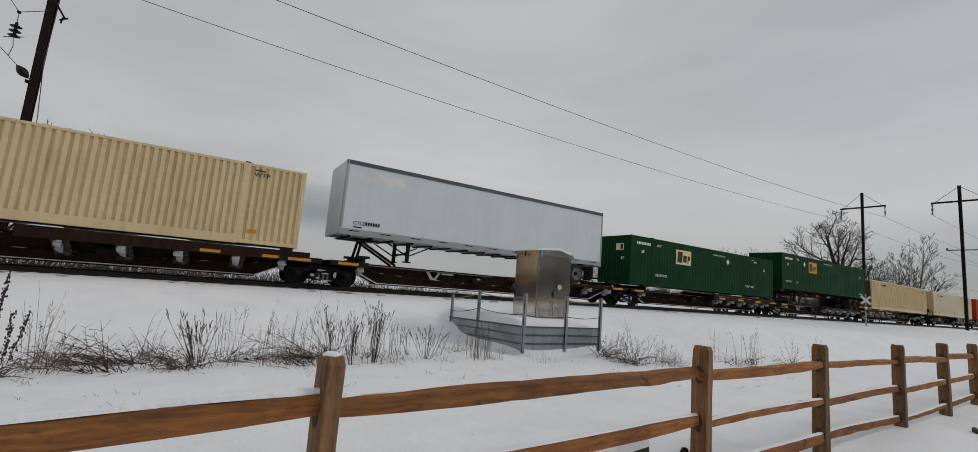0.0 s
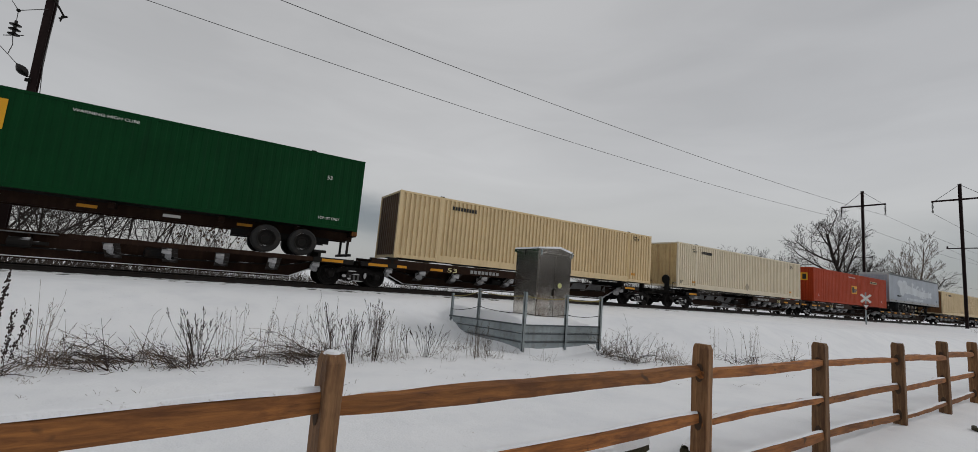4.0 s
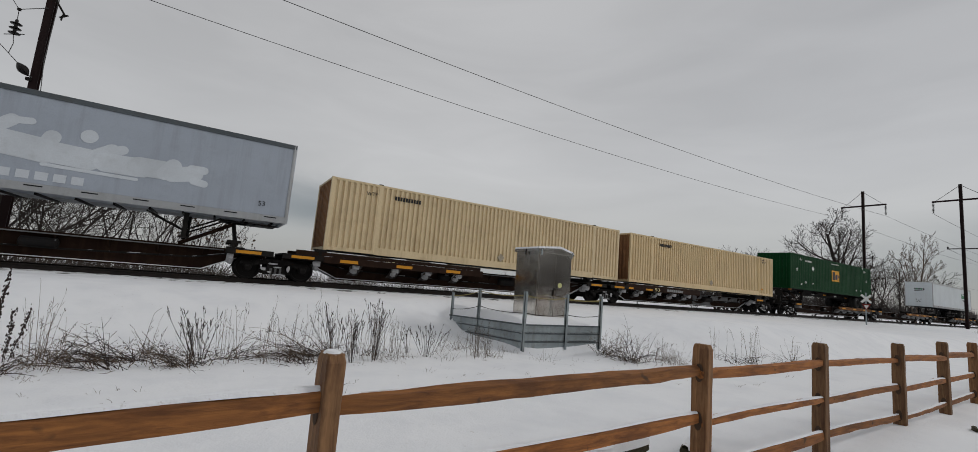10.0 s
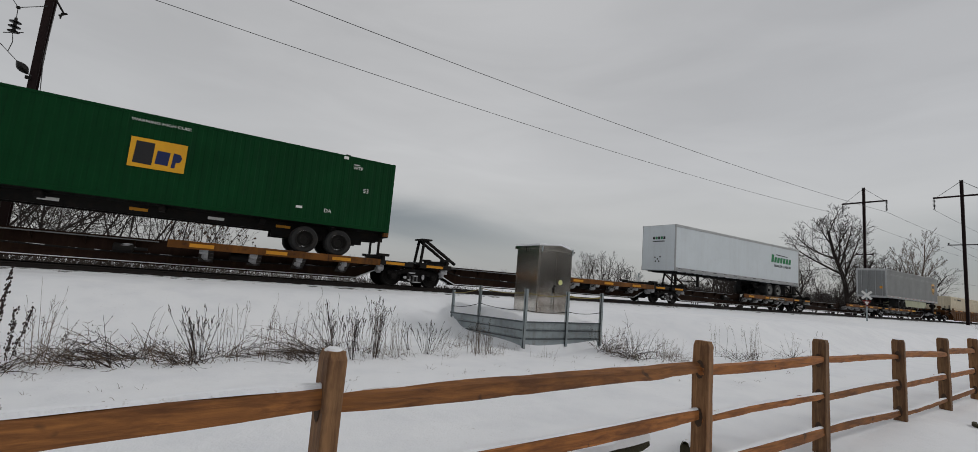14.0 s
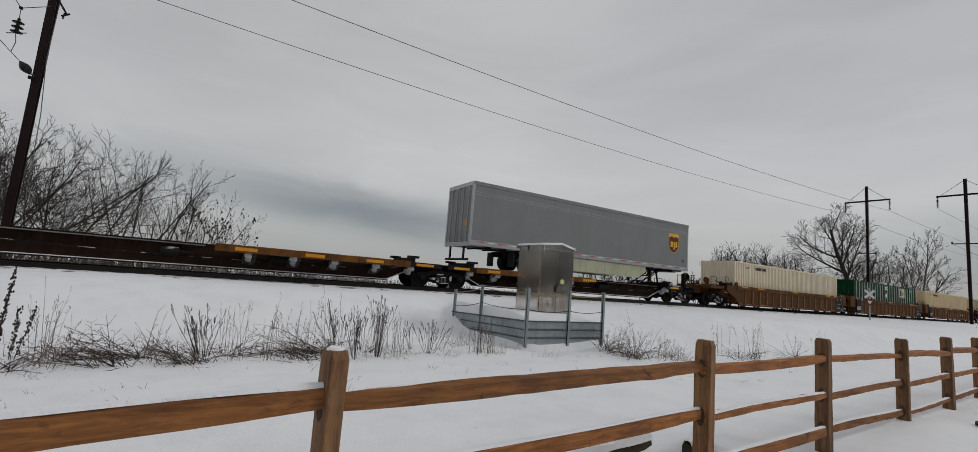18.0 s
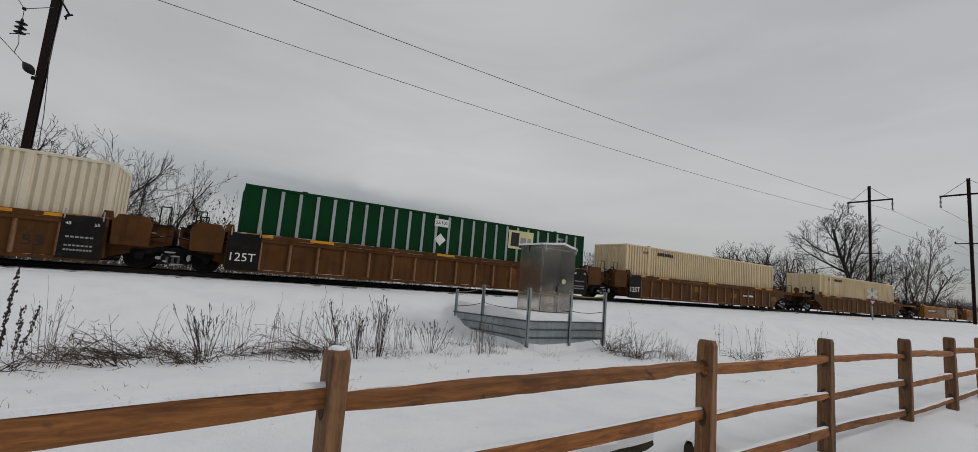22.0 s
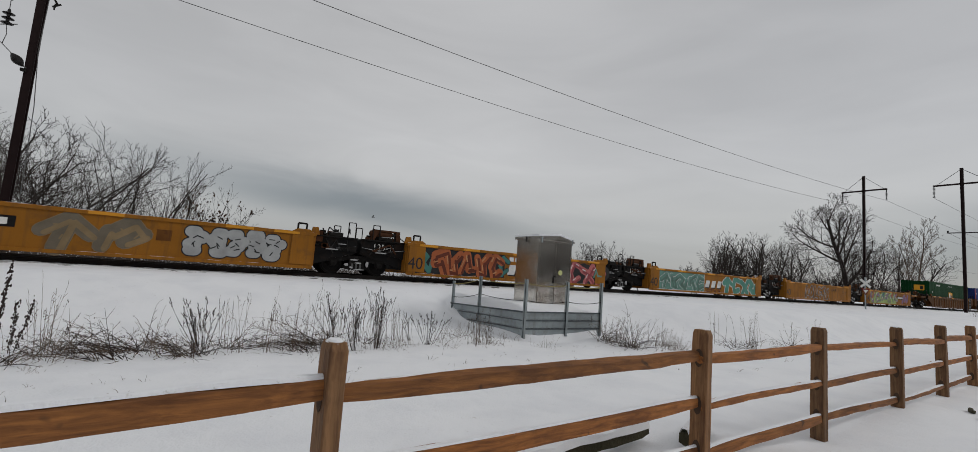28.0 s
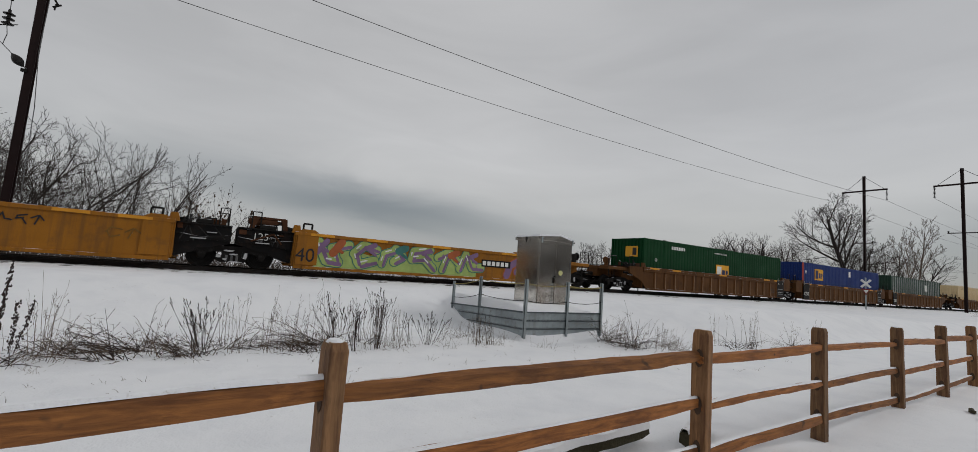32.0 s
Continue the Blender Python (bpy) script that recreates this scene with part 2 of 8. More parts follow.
LET_C = surface("pale_yellow_panel", (0.68, 0.62, 0.34), 0.5, amount=0.1, bump=0.0)
LET_B = surface("navy_lettering", (0.015, 0.025, 0.09), 0.5, amount=0.1, bump=0.0)
LET_GR = surface("green_lettering", (0.015, 0.20, 0.07), 0.5, amount=0.1, bump=0.0)
SHIELD = surface("brown_shield_paint", (0.075, 0.028, 0.012), 0.4, amount=0.1, bump=0.0)
GOLD = surface("gold_shield_paint", (0.72, 0.38, 0.05), 0.35, amount=0.1, bump=0.0)
GHOST = surface("pale_overpaint", (0.58, 0.62, 0.66), 0.5, amount=0.15, bump=0.0)
REDM = surface("red_reflector", (0.5, 0.03, 0.02), 0.4, amount=0.1, bump=0.0)
SKIRT = surface("olive_side_skirt", (0.42, 0.43, 0.30), 0.5, amount=0.3, streak=0.3)
WOOD_P = wood_mat("fence_post_cedar", (0.33, 0.178, 0.075), (0.095, 0.04, 0.015))
WOOD_R = wood_mat("fence_rail_cedar", (0.42, 0.168, 0.04), (0.125, 0.042, 0.0095))
GALV = surface("galvanised_steel", (0.33, 0.375, 0.39), 0.45, 0.45, dirt=(0.17, 0.155, 0.13), amount=0.6, streak=0.45, fade=0.18, size=1.6)
CAB = surface("dull_stainless", (0.66, 0.63, 0.58), 0.15, 0.95, dirt=(0.24, 0.2, 0.15), amount=0.35, streak=0.2, fade=0.15, size=1.0, bump=0.01)
SPRING = surface("dusted_grey_steel", (0.10, 0.10, 0.10), 0.6, dirt=(0.3, 0.3, 0.31), amount=0.5, size=3)
# darker copy of GALV: lip shade put into the colour; also dark trailer top rails
GALV_D = surface("shaded_galvanised_lip", (0.10, 0.115, 0.125), 0.5, 0.5, amount=0.4)
POLE = surface("dark_red_pole_paint", (0.016, 0.008, 0.008), 0.65, dirt=(0.03, 0.012, 0.01), amount=0.4, spec=0.15)
CERAM = surface("dark_glazed_insulator", (0.012, 0.010, 0.010), 0.25, amount=0.1, bump=0.0)
WIRE = surface("wire_metal", (0.09, 0.09, 0.092), 0.5, 0.3, amount=0.1, bump=0.0)
ICY = surface("ice_caked_steel", (0.045, 0.038, 0.034), 0.8, dirt=(0.34, 0.34, 0.35), amount=0.8, size=1.1, snow=0.6)
BARK = surface("grey_brown_bark", (0.034, 0.027, 0.024), 0.9, dirt=(0.03, 0.025, 0.02), amount=0.5, bump=0.5)
BARKL = surface("pale_brown_bark", (0.12, 0.09, 0.07), 0.9, dirt=(0.05, 0.04, 0.03), amount=0.5)
BRUSH = surface("dry_brush_stems", (0.075, 0.058, 0.048), 0.9, dirt=(0.04, 0.03, 0.025), amount=0.5)
STRAW = surface("dry_tan_weed", (0.155, 0.118, 0.086), 0.9, dirt=(0.10, 0.065, 0.04), amount=0.6, size=4)
WEED = surface("dry_dark_weed", (0.040, 0.029, 0.026), 0.9, dirt=(0.035, 0.026, 0.02), amount=0.6, size=4)
SIGNW = surface("sign_white", (0.72, 0.72, 0.70), 0.4, amount=0.15, bump=0.0)
PLACARD = surface("dull_placard", (0.38, 0.33, 0.25), 0.7, dirt=(0.2, 0.16, 0.11), amount=0.6, bump=0.05)
SIGNR = surface("sign_red", (0.16, 0.02, 0.015), 0.4, amount=0.15, bump=0.0)
LEAF = surface("dead_leaf", (0.07, 0.045, 0.03), 0.9, amount=0.3)


# ---- mesh tools ----
class Shape:
    """Collects faces for one mesh."""

    def __init__(self):
        self.v, self.f = [], []

    def add(self, verts, faces):
        n = len(self.v)
        self.v += [tuple(p) for p in verts]
        self.f += [tuple(i + n for i in f) for f in faces]
        return self

    def box(self, x0, x1, y0, y1, z0, z1, c=0.0):
        if c <= 0:
            v = [(x, y, z) for z in (z0, z1) for y in (y0, y1) for x in (x0, x1)]
            return self.add(v, [(0, 2, 3, 1), (4, 5, 7, 6), (0, 1, 5, 4), (2, 6, 7, 3), (0, 4, 6, 2), (1, 3, 7, 5)])
        v, ix = [], {}
        X, Y, Z = (x0, x1), (y0, y1), (z0, z1)
        for i in (0, 1):
            for j in (0, 1):
                for k in (0, 1):
                    p = (X[i], Y[j], Z[k])
                    s = (1 - 2 * i, 1 - 2 * j, 1 - 2 * k)
                    for a in range(3):
                        q = [p[b] + (0 if b == a else s[b] * c) for b in range(3)]
                        ix[i, j, k, a] = len(v)
                        v.append(q)
        f = []
        r = (0, 1)
        for i in r:
            f.append([ix[i, 0, 0, 0], ix[i, 1, 0, 0], ix[i, 1, 1, 0], ix[i, 0, 1, 0]])
            f.append([ix[0, i, 0, 1], ix[0, i, 1, 1], ix[1, i, 1, 1], ix[1, i, 0, 1]])
            f.append([ix[0, 0, i, 2], ix[1, 0, i, 2], ix[1, 1, i, 2], ix[0, 1, i, 2]])
            for j in r:
                f.append([ix[0, i, j, 1], ix[1, i, j, 1], ix[1, i, j, 2], ix[0, i, j, 2]])
                f.append([ix[i, 0, j, 0], ix[i, 1, j, 0], ix[i, 1, j, 2], ix[i, 0, j, 2]])
                f.append([ix[i, j, 0, 0], ix[i, j, 1, 0], ix[i, j, 1, 1], ix[i, j, 0, 1]])
                for k in r:
                    f.append([ix[i, j, k, 0], ix[i, j, k, 1], ix[i, j, k, 2]])
        return self.add(v, f)

    def prism(self, pts, a, b, axis="y"):
        """A flat outline (two coordinates a point) pushed from a to b along an axis."""
        n = len(pts)
        def at(p, t):
            return {"x": (t, p[0], p[1]), "y": (p[0], t, p[1]), "z": (p[0], p[1], t)}[axis]
        v = [at(p, a) for p in pts] + [at(p, b) for p in pts]
        f = [tuple(range(n)), tuple(reversed(range(n, 2 * n)))] + [(i, i + n, (i + 1) % n + n, (i + 1) % n) for i in range(n)]
        return self.add(v, f)

    def tube(self, p, q, r, r2=None, n=8, caps=True):
        p, q = Vector(p), Vector(q)
        r2 = r if r2 is None else r2
        d = (q - p)
        if d.length < 1e-6:
            return self
        d.normalize()
        a = d.orthogonal().normalized()
        b = d.cross(a)
        ring = [a * math.cos(2 * math.pi * i / n) + b * math.sin(2 * math.pi * i / n) for i in range(n)]
        v = [p + w * r for w in ring] + [q + w * r2 for w in ring]
        f = [(i, (i + 1) % n, (i + 1) % n + n, i + n) for i in range(n)]
        if caps:
            f += [tuple(reversed(range(n))), tuple(range(n, 2 * n))]
        return self.add(v, f)

    def path(self, pts, r, n=6):
        for p, q in zip(pts, pts[1:]):
            self.tube(p, q, r, n=n)
        return self

    def lathe(self, prof, centre, axis="y", n=20, caps=True):
        """prof: (distance along the axis, radius) from end to end."""
        c = Vector(centre)
        v, f = [], []
        for t, r in prof:
            for i in range(n):
                a = 2 * math.pi * i / n
                u, w = r * math.cos(a), r * math.sin(a)
                v.append(c + Vector({"y": (u, t, w), "x": (t, u, w), "z": (u, w, t)}[axis]))
        for k in range(len(prof) - 1):
            f += [(k * n + i, k * n + (i + 1) % n, (k + 1) * n + (i + 1) % n, (k + 1) * n + i) for i in range(n)]
        if caps:
            f += [tuple(range(n)), tuple(range((len(prof) - 1) * n, len(prof) * n))]
        return self.add(v, f)

    def mesh(self, name, material):
        me = bpy.data.meshes.new(name)
        me.from_pydata(self.v, [], self.f)
        bm = bmesh.new()
        bm.from_mesh(me)
        bmesh.ops.recalc_face_normals(bm, faces=bm.faces)
        bm.to_mesh(me)
        bm.free()
        me.materials.append(material)
        return me


def part(name, shape, material, parent=None, label=""):
    """Links a shape as one mesh object under a thing or part."""
    me = shape if isinstance(shape, bpy.types.Mesh) else shape.mesh(name, material)
    ob = new(name, me)
    ob.parent = parent
    if label:
        tagged(ob, label)
    return ob


def thing(name, at, label, category, group="", kind=""):
    ob = new(name)
    ob.empty_display_size = 0.3
    ob.matrix_basis = at if isinstance(at, Matrix) else Matrix.Translation(at)
    return tagged(ob, label, category, group, kind)


def writing(text, size, x, z, y, material, parent, name="lettering", facing="-y", width=0.0):
    """Raised letters on a face; (x, z) is the left end of the base line."""
    cu = bpy.data.curves.new(name, "FONT")
    cu.body, cu.size, cu.extrude = text, size, 0.004
    tmp = new("text_source", cu)
    deps = bpy.context.evaluated_depsgraph_get()
    me = bpy.data.meshes.new_from_object(tmp.evaluated_get(deps))
    bpy.data.objects.remove(tmp)
    me.materials.clear()
    me.materials.append(material)
    ob = new(name, me)
    ob.parent = parent
    if facing == "-y":
        m = pose(x, y, z, 90, 0, 0)
    else:
        m = pose(y, x, z, 90, 0, -90)
    if width and len(me.vertices):
        w = max(v.co.x for v in me.vertices)
        for v in me.vertices:
            v.co.x *= width / w
    ob.matrix_basis = m
    return ob


def bars(x, z, y, w, h, n, material, parent, name="marking", gap=0.3):
    """A row of plain bars where writing cannot be given."""
    s = Shape()
    step = w / n
    for i in range(n):
        s.box(x + i * step, x + (i + 1 - gap) * step, y - 0.004, y + 0.004, z, z + h)
    return part(name, s, material, parent)


# ---- ground ----
RAIL_Z = 1.0
TRACK_Y = 19.01


def ease(a, b, t):
    t = min(1.0, max(0.0, (t - a) / (b - a)))
    return t * t * (3 - 2 * t)


def ground_z(x, y):
    """Height of the snow: level by the fence, a bank up to the track, fields beyond."""
    toe = 9.9 - 1.2 * ease(8.8, 10.2, x) - 1.7 * ease(10.2, 16, x) - 1.0 * ease(16, 40, x)
    top = 14.4 - 2.6 * ease(6.6, 9.6, x) - 1.9 * ease(9.6, 16, x) - 1.6 * ease(16, 30, x)
    by = ease(3.0, 5.9, x) * (1 - ease(6.6, 6.9, x))
    toe, top = toe + 1.5 * by, top + 0.1 * by
    shelf = 0.84 - 0.26 * ease(24, 34, x) + 0.3 * ease(45, 70, x)
    h = shelf * ease(toe, top, y)
    h -= 0.06 * math.exp(-((y - toe + 0.3) / 1.2) ** 2)
    bed = ease(15.9, 16.8, y) * (1 - ease(21.4, 22.6, y))
    h += (0.80 - shelf) * ease(14.5, 16.9, y) * (1 - ease(21.0, 21.4, y)) if y < 22 else 0
    if y > 20.8:
        h = 0.80 + (0.25 - 0.80) * ease(21.2, 25.5, y)
    # packed snow behind the retaining plates
    if 6.6 < x < 9.1 and 8.9 < y < 13.2:
        h = max(h, 0.66 + 0.14 * ease(8.9, 9.8, y))
    h += 0.07 * math.exp(-((x - 8.72) / 0.8) ** 2 - ((y - 2.4) / 0.8) ** 2) - 0.10 * math.exp(-((x - 6.25) / 0.9) ** 2 - ((y - 2.4) / 0.9) ** 2)
    h -= 0.07 * math.exp(-((x - 6.6) / 0.9) ** 2 - ((y - 8.4) / 0.7) ** 2)
    h += 0.13 * math.exp(-((x - 9.0) / 0.6) ** 2 - ((y - 8.45) / 0.5) ** 2)
    if y > 200:
        h -= 0.002 * (y - 200) * 0.2
    n = noise.noise((x * 0.23, y * 0.23, 1.7)) * 0.05 + noise.noise((x * 1.1, y * 1.1, 4.2)) * 0.018
    return h + n * (1 - 0.8 * bed) * (0.35 if abs(x) > 120 else 1)


def steps(*legs):
    """Coordinates from leg to leg: (start, end, step)."""
    out = []
    for a, b, d in legs:
        k = max(1, round((b - a) / d))
        out += [a + (b - a) * i / k for i in range(k)]
    return out + [legs[-1][1]]


def build_ground():
    xs = steps((-3000, -400, 400), (-400, -60, 40), (-60, -12, 4), (-12, 22, 0.25), (22, 60, 0.8), (60, 140, 4), (140, 500, 40), (500, 3000, 400))
    ys = steps((-2000, -200, 300), (-200, -12, 20), (-12, 0, 1.5), (0, 15.5, 0.25), (15.5, 26, 0.35), (26, 60, 3), (60, 400, 40), (400, 3600, 400))
    v = [(x, y, ground_z(x, y)) for y in ys for x in xs]
    w = len(xs)
    f = [(j * w + i, j * w + i + 1, (j + 1) * w + i + 1, (j + 1) * w + i) for j in range(len(ys) - 1) for i in range(w - 1)]
    me = bpy.data.meshes.new("ground")
    me.from_pydata(v, [], f)
    me.polygons.foreach_set("use_smooth", [True] * len(f))
    me.materials.append(SNOW)
    tagged(new("ground", me), "snow-covered ground with a low bank up to the railway", "ground", kind="structure")


build_ground()


def build_track():
    for side in (-1, 1):
        y = TRACK_Y + side * 0.7525
        z = RAIL_Z
        prof = [(-0.075, -0.18), (0.075, -0.18), (0.075, -0.165), (0.012, -0.145), (0.010, -0.045), (0.037, -0.035), (0.037, -0.004), (0.030, 0),
                (-0.030, 0), (-0.037, -0.004), (-0.037, -0.035), (-0.010, -0.045), (-0.012, -0.145), (-0.075, -0.165)]
        r = new("railway_rail", Shape().prism([(y + a, z + b) for a, b in prof], -220, 620, "x").mesh("railway_rail", RAILST))
        tagged(r, "dark worn steel rail of the railway track", "rail", kind="structure")
    bed = Shape()
    bed.prism([(TRACK_Y - 2.35, 0.72), (TRACK_Y - 1.75, 0.835), (TRACK_Y + 1.75, 0.835), (TRACK_Y + 2.4, 0.70)], -220, 620, "x")
    tagged(new("ballast_bed", bed.mesh("ballast_bed", BALLAST)), "grey stone ballast bed half buried in snow", "ballast", kind="structure")
    tie = Shape().box(-0.115, 0.115, -1.3, 1.3, 0.70, 0.845, 0.008).mesh("railway_tie", TIE)
    for i in range(220):
        t = new("railway_tie", tie)
        t.location = (-40 + i * 0.53 + 0.02 * math.sin(i * 7.1), TRACK_Y, 0)
        tagged(t, "dark timber railway tie under snow", "railway tie", "ties of the track", "structure")


build_track()

# ---- the train ----
def run(t):
    """Metres that the train has gone by t seconds."""
    return 12.43 * t + 0.014 * max(0.0, t - 14.0) ** 2


MOVING, WHEELS = [], []
CACHE = {}


def cached(key, make, material):
    if key not in CACHE:
        CACHE[key] = make().mesh(key[0], material)
    return CACHE[key]


def on_train(name, u, z, label, category, group=""):
    ob = thing(name, (u, TRACK_Y, z), label, category, group)
    MOVING.append((ob, u, z))
    return ob


LONG, TALL, HALF = 16.154, 2.896, 1.295


def corrugated(s, x0, x1, z0, z1, y, depth, pitch, out):
    """A folded sheet along x; out is +1 or -1, the way the crests point."""
    pts = [(x0, 0.0)]
    n = max(1, round((x1 - x0) / pitch))
    p = (x1 - x0) / n
    for i in range(n):
        a = x0 + i * p
        pts += [(a + 0.24 * p, 0.0), (a + 0.33 * p, -1.0), (a + 0.67 * p, -1.0), (a + 0.76 * p, 0.0)]
    pts.append((x1, 0.0))
    v = [(x, y + out * depth * d, z) for x, d in pts for z in (z0, z1)]
    f = [(2 * i, 2 * i + 2, 2 * i + 3, 2 * i + 1) for i in range(len(pts) - 1)]
    return s.add(v, f)


def container(u, z, paint, label, kind="fold", door_left=False, length=LONG, group="containers on the train", end_paint=None, rust_post=None):
    t = on_train("shipping_container", u, z, label, "shipping container", group)
    L, H, W = length, TALL, HALF
    k = (kind, paint.name, L)
    inset = (L - 12.19) / 2
    depth, pitch = {"fold": (0.058, 0.215), "fine": (0.009, 0.29), "rib": (0.0, 1.2)}[kind]
    ep = end_paint or paint
    for side in (-1, 1):
        if kind == "rib":
            def wall():
                return Shape().box(0.1, L - 0.1, -0.02, 0.02, 0.15, H - 0.1)
            part("side_wall", cached(("side_wall", *k), wall, paint), paint, t).location = (0, side * (W - 0.045), 0)
            n = 13
            def rib():
                return Shape().box(-0.06, 0.06, -0.03, 0.03, 0.15, H - 0.1, 0.006)
            for i in range(1, n + 13):
                x = i * L / (n + 13)
                if i % 2 == 0 or side < 0:
                    part("side_rib", cached(("side_rib", *k), rib, ALU), ALU, t, "pale aluminium rib").location = (x, side * (W - 0.025), 0)
        else:
            def wall():
                s = Shape()
                for a, b in ((0.12, inset - 0.07), (inset + 0.07, L - inset - 0.07), (L - inset + 0.07, L - 0.12)):
                    corrugated(s, a, b, 0.16, H - 0.09, 0, depth, pitch, side)
                return s
            part("side_wall", cached(("side_wall", *k, side), wall, paint), paint, t).location = (0, side * (W - 0.012), 0)
        def low():
            s = Shape().box(0.1, L - 0.1, -0.05, 0.05, 0.02, 0.16, 0.008)
            if kind == "fold":
                s.box(inset, L - inset, -0.058, 0.052, 0.0, 0.30, 0.01)
            return s
        part("bottom_rail", cached(("bottom_rail", *k), low, paint), paint, t).location = (0, side * (W - 0.056), 0)
        def top():
            return Shape().box(0.1, L - 0.1, -0.035, 0.035, H - 0.1, H - 0.01, 0.006)
        part("top_rail", cached(("top_rail", *k), top, paint), paint, t).location = (0, side * (W - 0.036), 0)
        def lift():
            return Shape().box(-0.075, 0.075, -0.05, 0.05, 0.02, H - 0.02, 0.008)
        for x in (inset, L - inset):
            pm = rust_post if rust_post and x == L - inset and side < 0 else paint
            part("lift_post", cached(("lift_post", kind, pm.name), lift, pm), pm, t).location = (x, side * (W - 0.05), 0)
            def cast():
                return Shape().box(-0.09, 0.09, -0.07, 0.07, -0.06, 0.06, 0.015)
            part("lift_casting", cached(("lift_casting",), cast, STEEL), STEEL, t, "dark steel lifting fitting").location = (x, side * (W - 0.072), H - 0.03)
        def post():
            return Shape().box(-0.06, 0.06, -0.06, 0.06, 0.0, H, 0.01)
        for x in (0.06, L - 0.06):
            part("corner_post", cached(("corner_post", paint.name), post, paint), paint, t).location = (x, side * (W - 0.062), 0)
    def endw():
        s = Shape()
        tmp = Shape()
        corrugated(tmp, -W + 0.12, W - 0.12, 0.12, H - 0.1, 0, 0.04, 0.26, 1)
        s.add([(y * 1.0, x, z2) for x, y, z2 in tmp.v], tmp.f)
        return s
    ends = [(0.02, 1), (L - 0.02, -1)]
    for i, (x, way) in enumerate(ends):
        if (i == 0) == door_left:
            def leaf():
                return Shape().box(-0.03, 0.03, 0.01, W - 0.1, 0.14, H - 0.1, 0.01)
            for sgn in (0, 1):
                d = part("door", cached(("door", ep.name), leaf, ep), ep, t)
                d.matrix_basis = pose(x + way * 0.03, 0, 0, 0, 0, 180 * sgn)
                def rod():
                    return Shape().tube((0, 0, 0.1), (0, 0, H - 0.08), 0.02, n=6).box(-0.03, 0.03, -0.05, 0.05, 1.1, 1.2)
                for yy in (0.3, 0.85):
                    part("lock_rod", cached(("lock_rod", ep.name), rod, ep), ep, d).location = (-0.055, yy, 0)
                    part("lock_rod", cached(("lock_rod", ep.name), rod, ep), ep, d).location = (0.055, yy, 0)
        else:
            part("end_wall", cached(("end_wall", ep.name), endw, ep), ep, t).location = (x + way * 0.03, 0, 0)
        def sill():
            return Shape().box(-0.05, 0.05, -W + 0.1, W - 0.1, 0.0, 0.14, 0.006)
        part("end_sill", cached(("end_sill", paint.name), sill, paint), paint, t).location = (x + way * 0.04, 0, 0)
        def head():
            return Shape().box(-0.05, 0.05, -W + 0.1, W - 0.1, H - 0.1, H - 0.012, 0.006)
        part("end_header", cached(("end_header", paint.name), head, paint), paint, t).location = (x + way * 0.04, 0, 0)
    def roof():
        return Shape().box(0.1, L - 0.1, -W + 0.07, W - 0.07, H - 0.05, H - 0.02)
    part("roof", cached(("roof", *k), roof, paint), paint, t)
    def floor():
        return Shape().box(0.1, L - 0.1, -W + 0.1, W - 0.1, 0.03, 0.12)
    part("floor", cached(("floor", L), floor, STEEL), STEEL, t)
    return t


NEAR = -HALF - 0.004          # lettering plane of a container side
NEAR_T = -1.30                # of a trailer side


def logo_panel(t, x, z, w, h, panel, ink, ink2, y=NEAR - 0.006):
    """A rectangular emblem of plain blocks in its colours."""
    e = part("emblem", Shape().box(x, x + w, y - 0.003, y + 0.006, z, z + h), panel, t)
    yb = y - 0.008
    part("emblem_block", Shape().prism([(x + 0.08 * w, z + 0.14 * h), (x + 0.41 * w, z + 0.12 * h), (x + 0.42 * w, z + 0.88 * h), (x + 0.10 * w, z + 0.88 * h)], yb, yb + 0.004), ink, e)
    part("emblem_block", Shape().prism([(x + 0.46 * w, z + 0.20 * h), (x + 0.69 * w, z + 0.18 * h), (x + 0.71 * w, z + 0.64 * h), (x + 0.48 * w, z + 0.66 * h)], yb, yb + 0.004), ink2, e)
    part("emblem_block", Shape().prism([(x + 0.75 * w, z + 0.14 * h), (x + 0.82 * w, z + 0.14 * h), (x + 0.83 * w, z + 0.34 * h), (x + 0.90 * w, z + 0.36 * h), (x + 0.93 * w, z + 0.50 * h), (x + 0.90 * w, z + 0.63 * h), (x + 0.77 * w, z + 0.66 * h)], yb, yb + 0.004), ink2, e)
    return e


def diamond(t, x, z, r, material, y=NEAR - 0.004):
    part("placard", Shape().prism([(x - r, z), (x, z - r), (x + r, z), (x, z + r)], y - 0.004, y + 0.004), material, t)


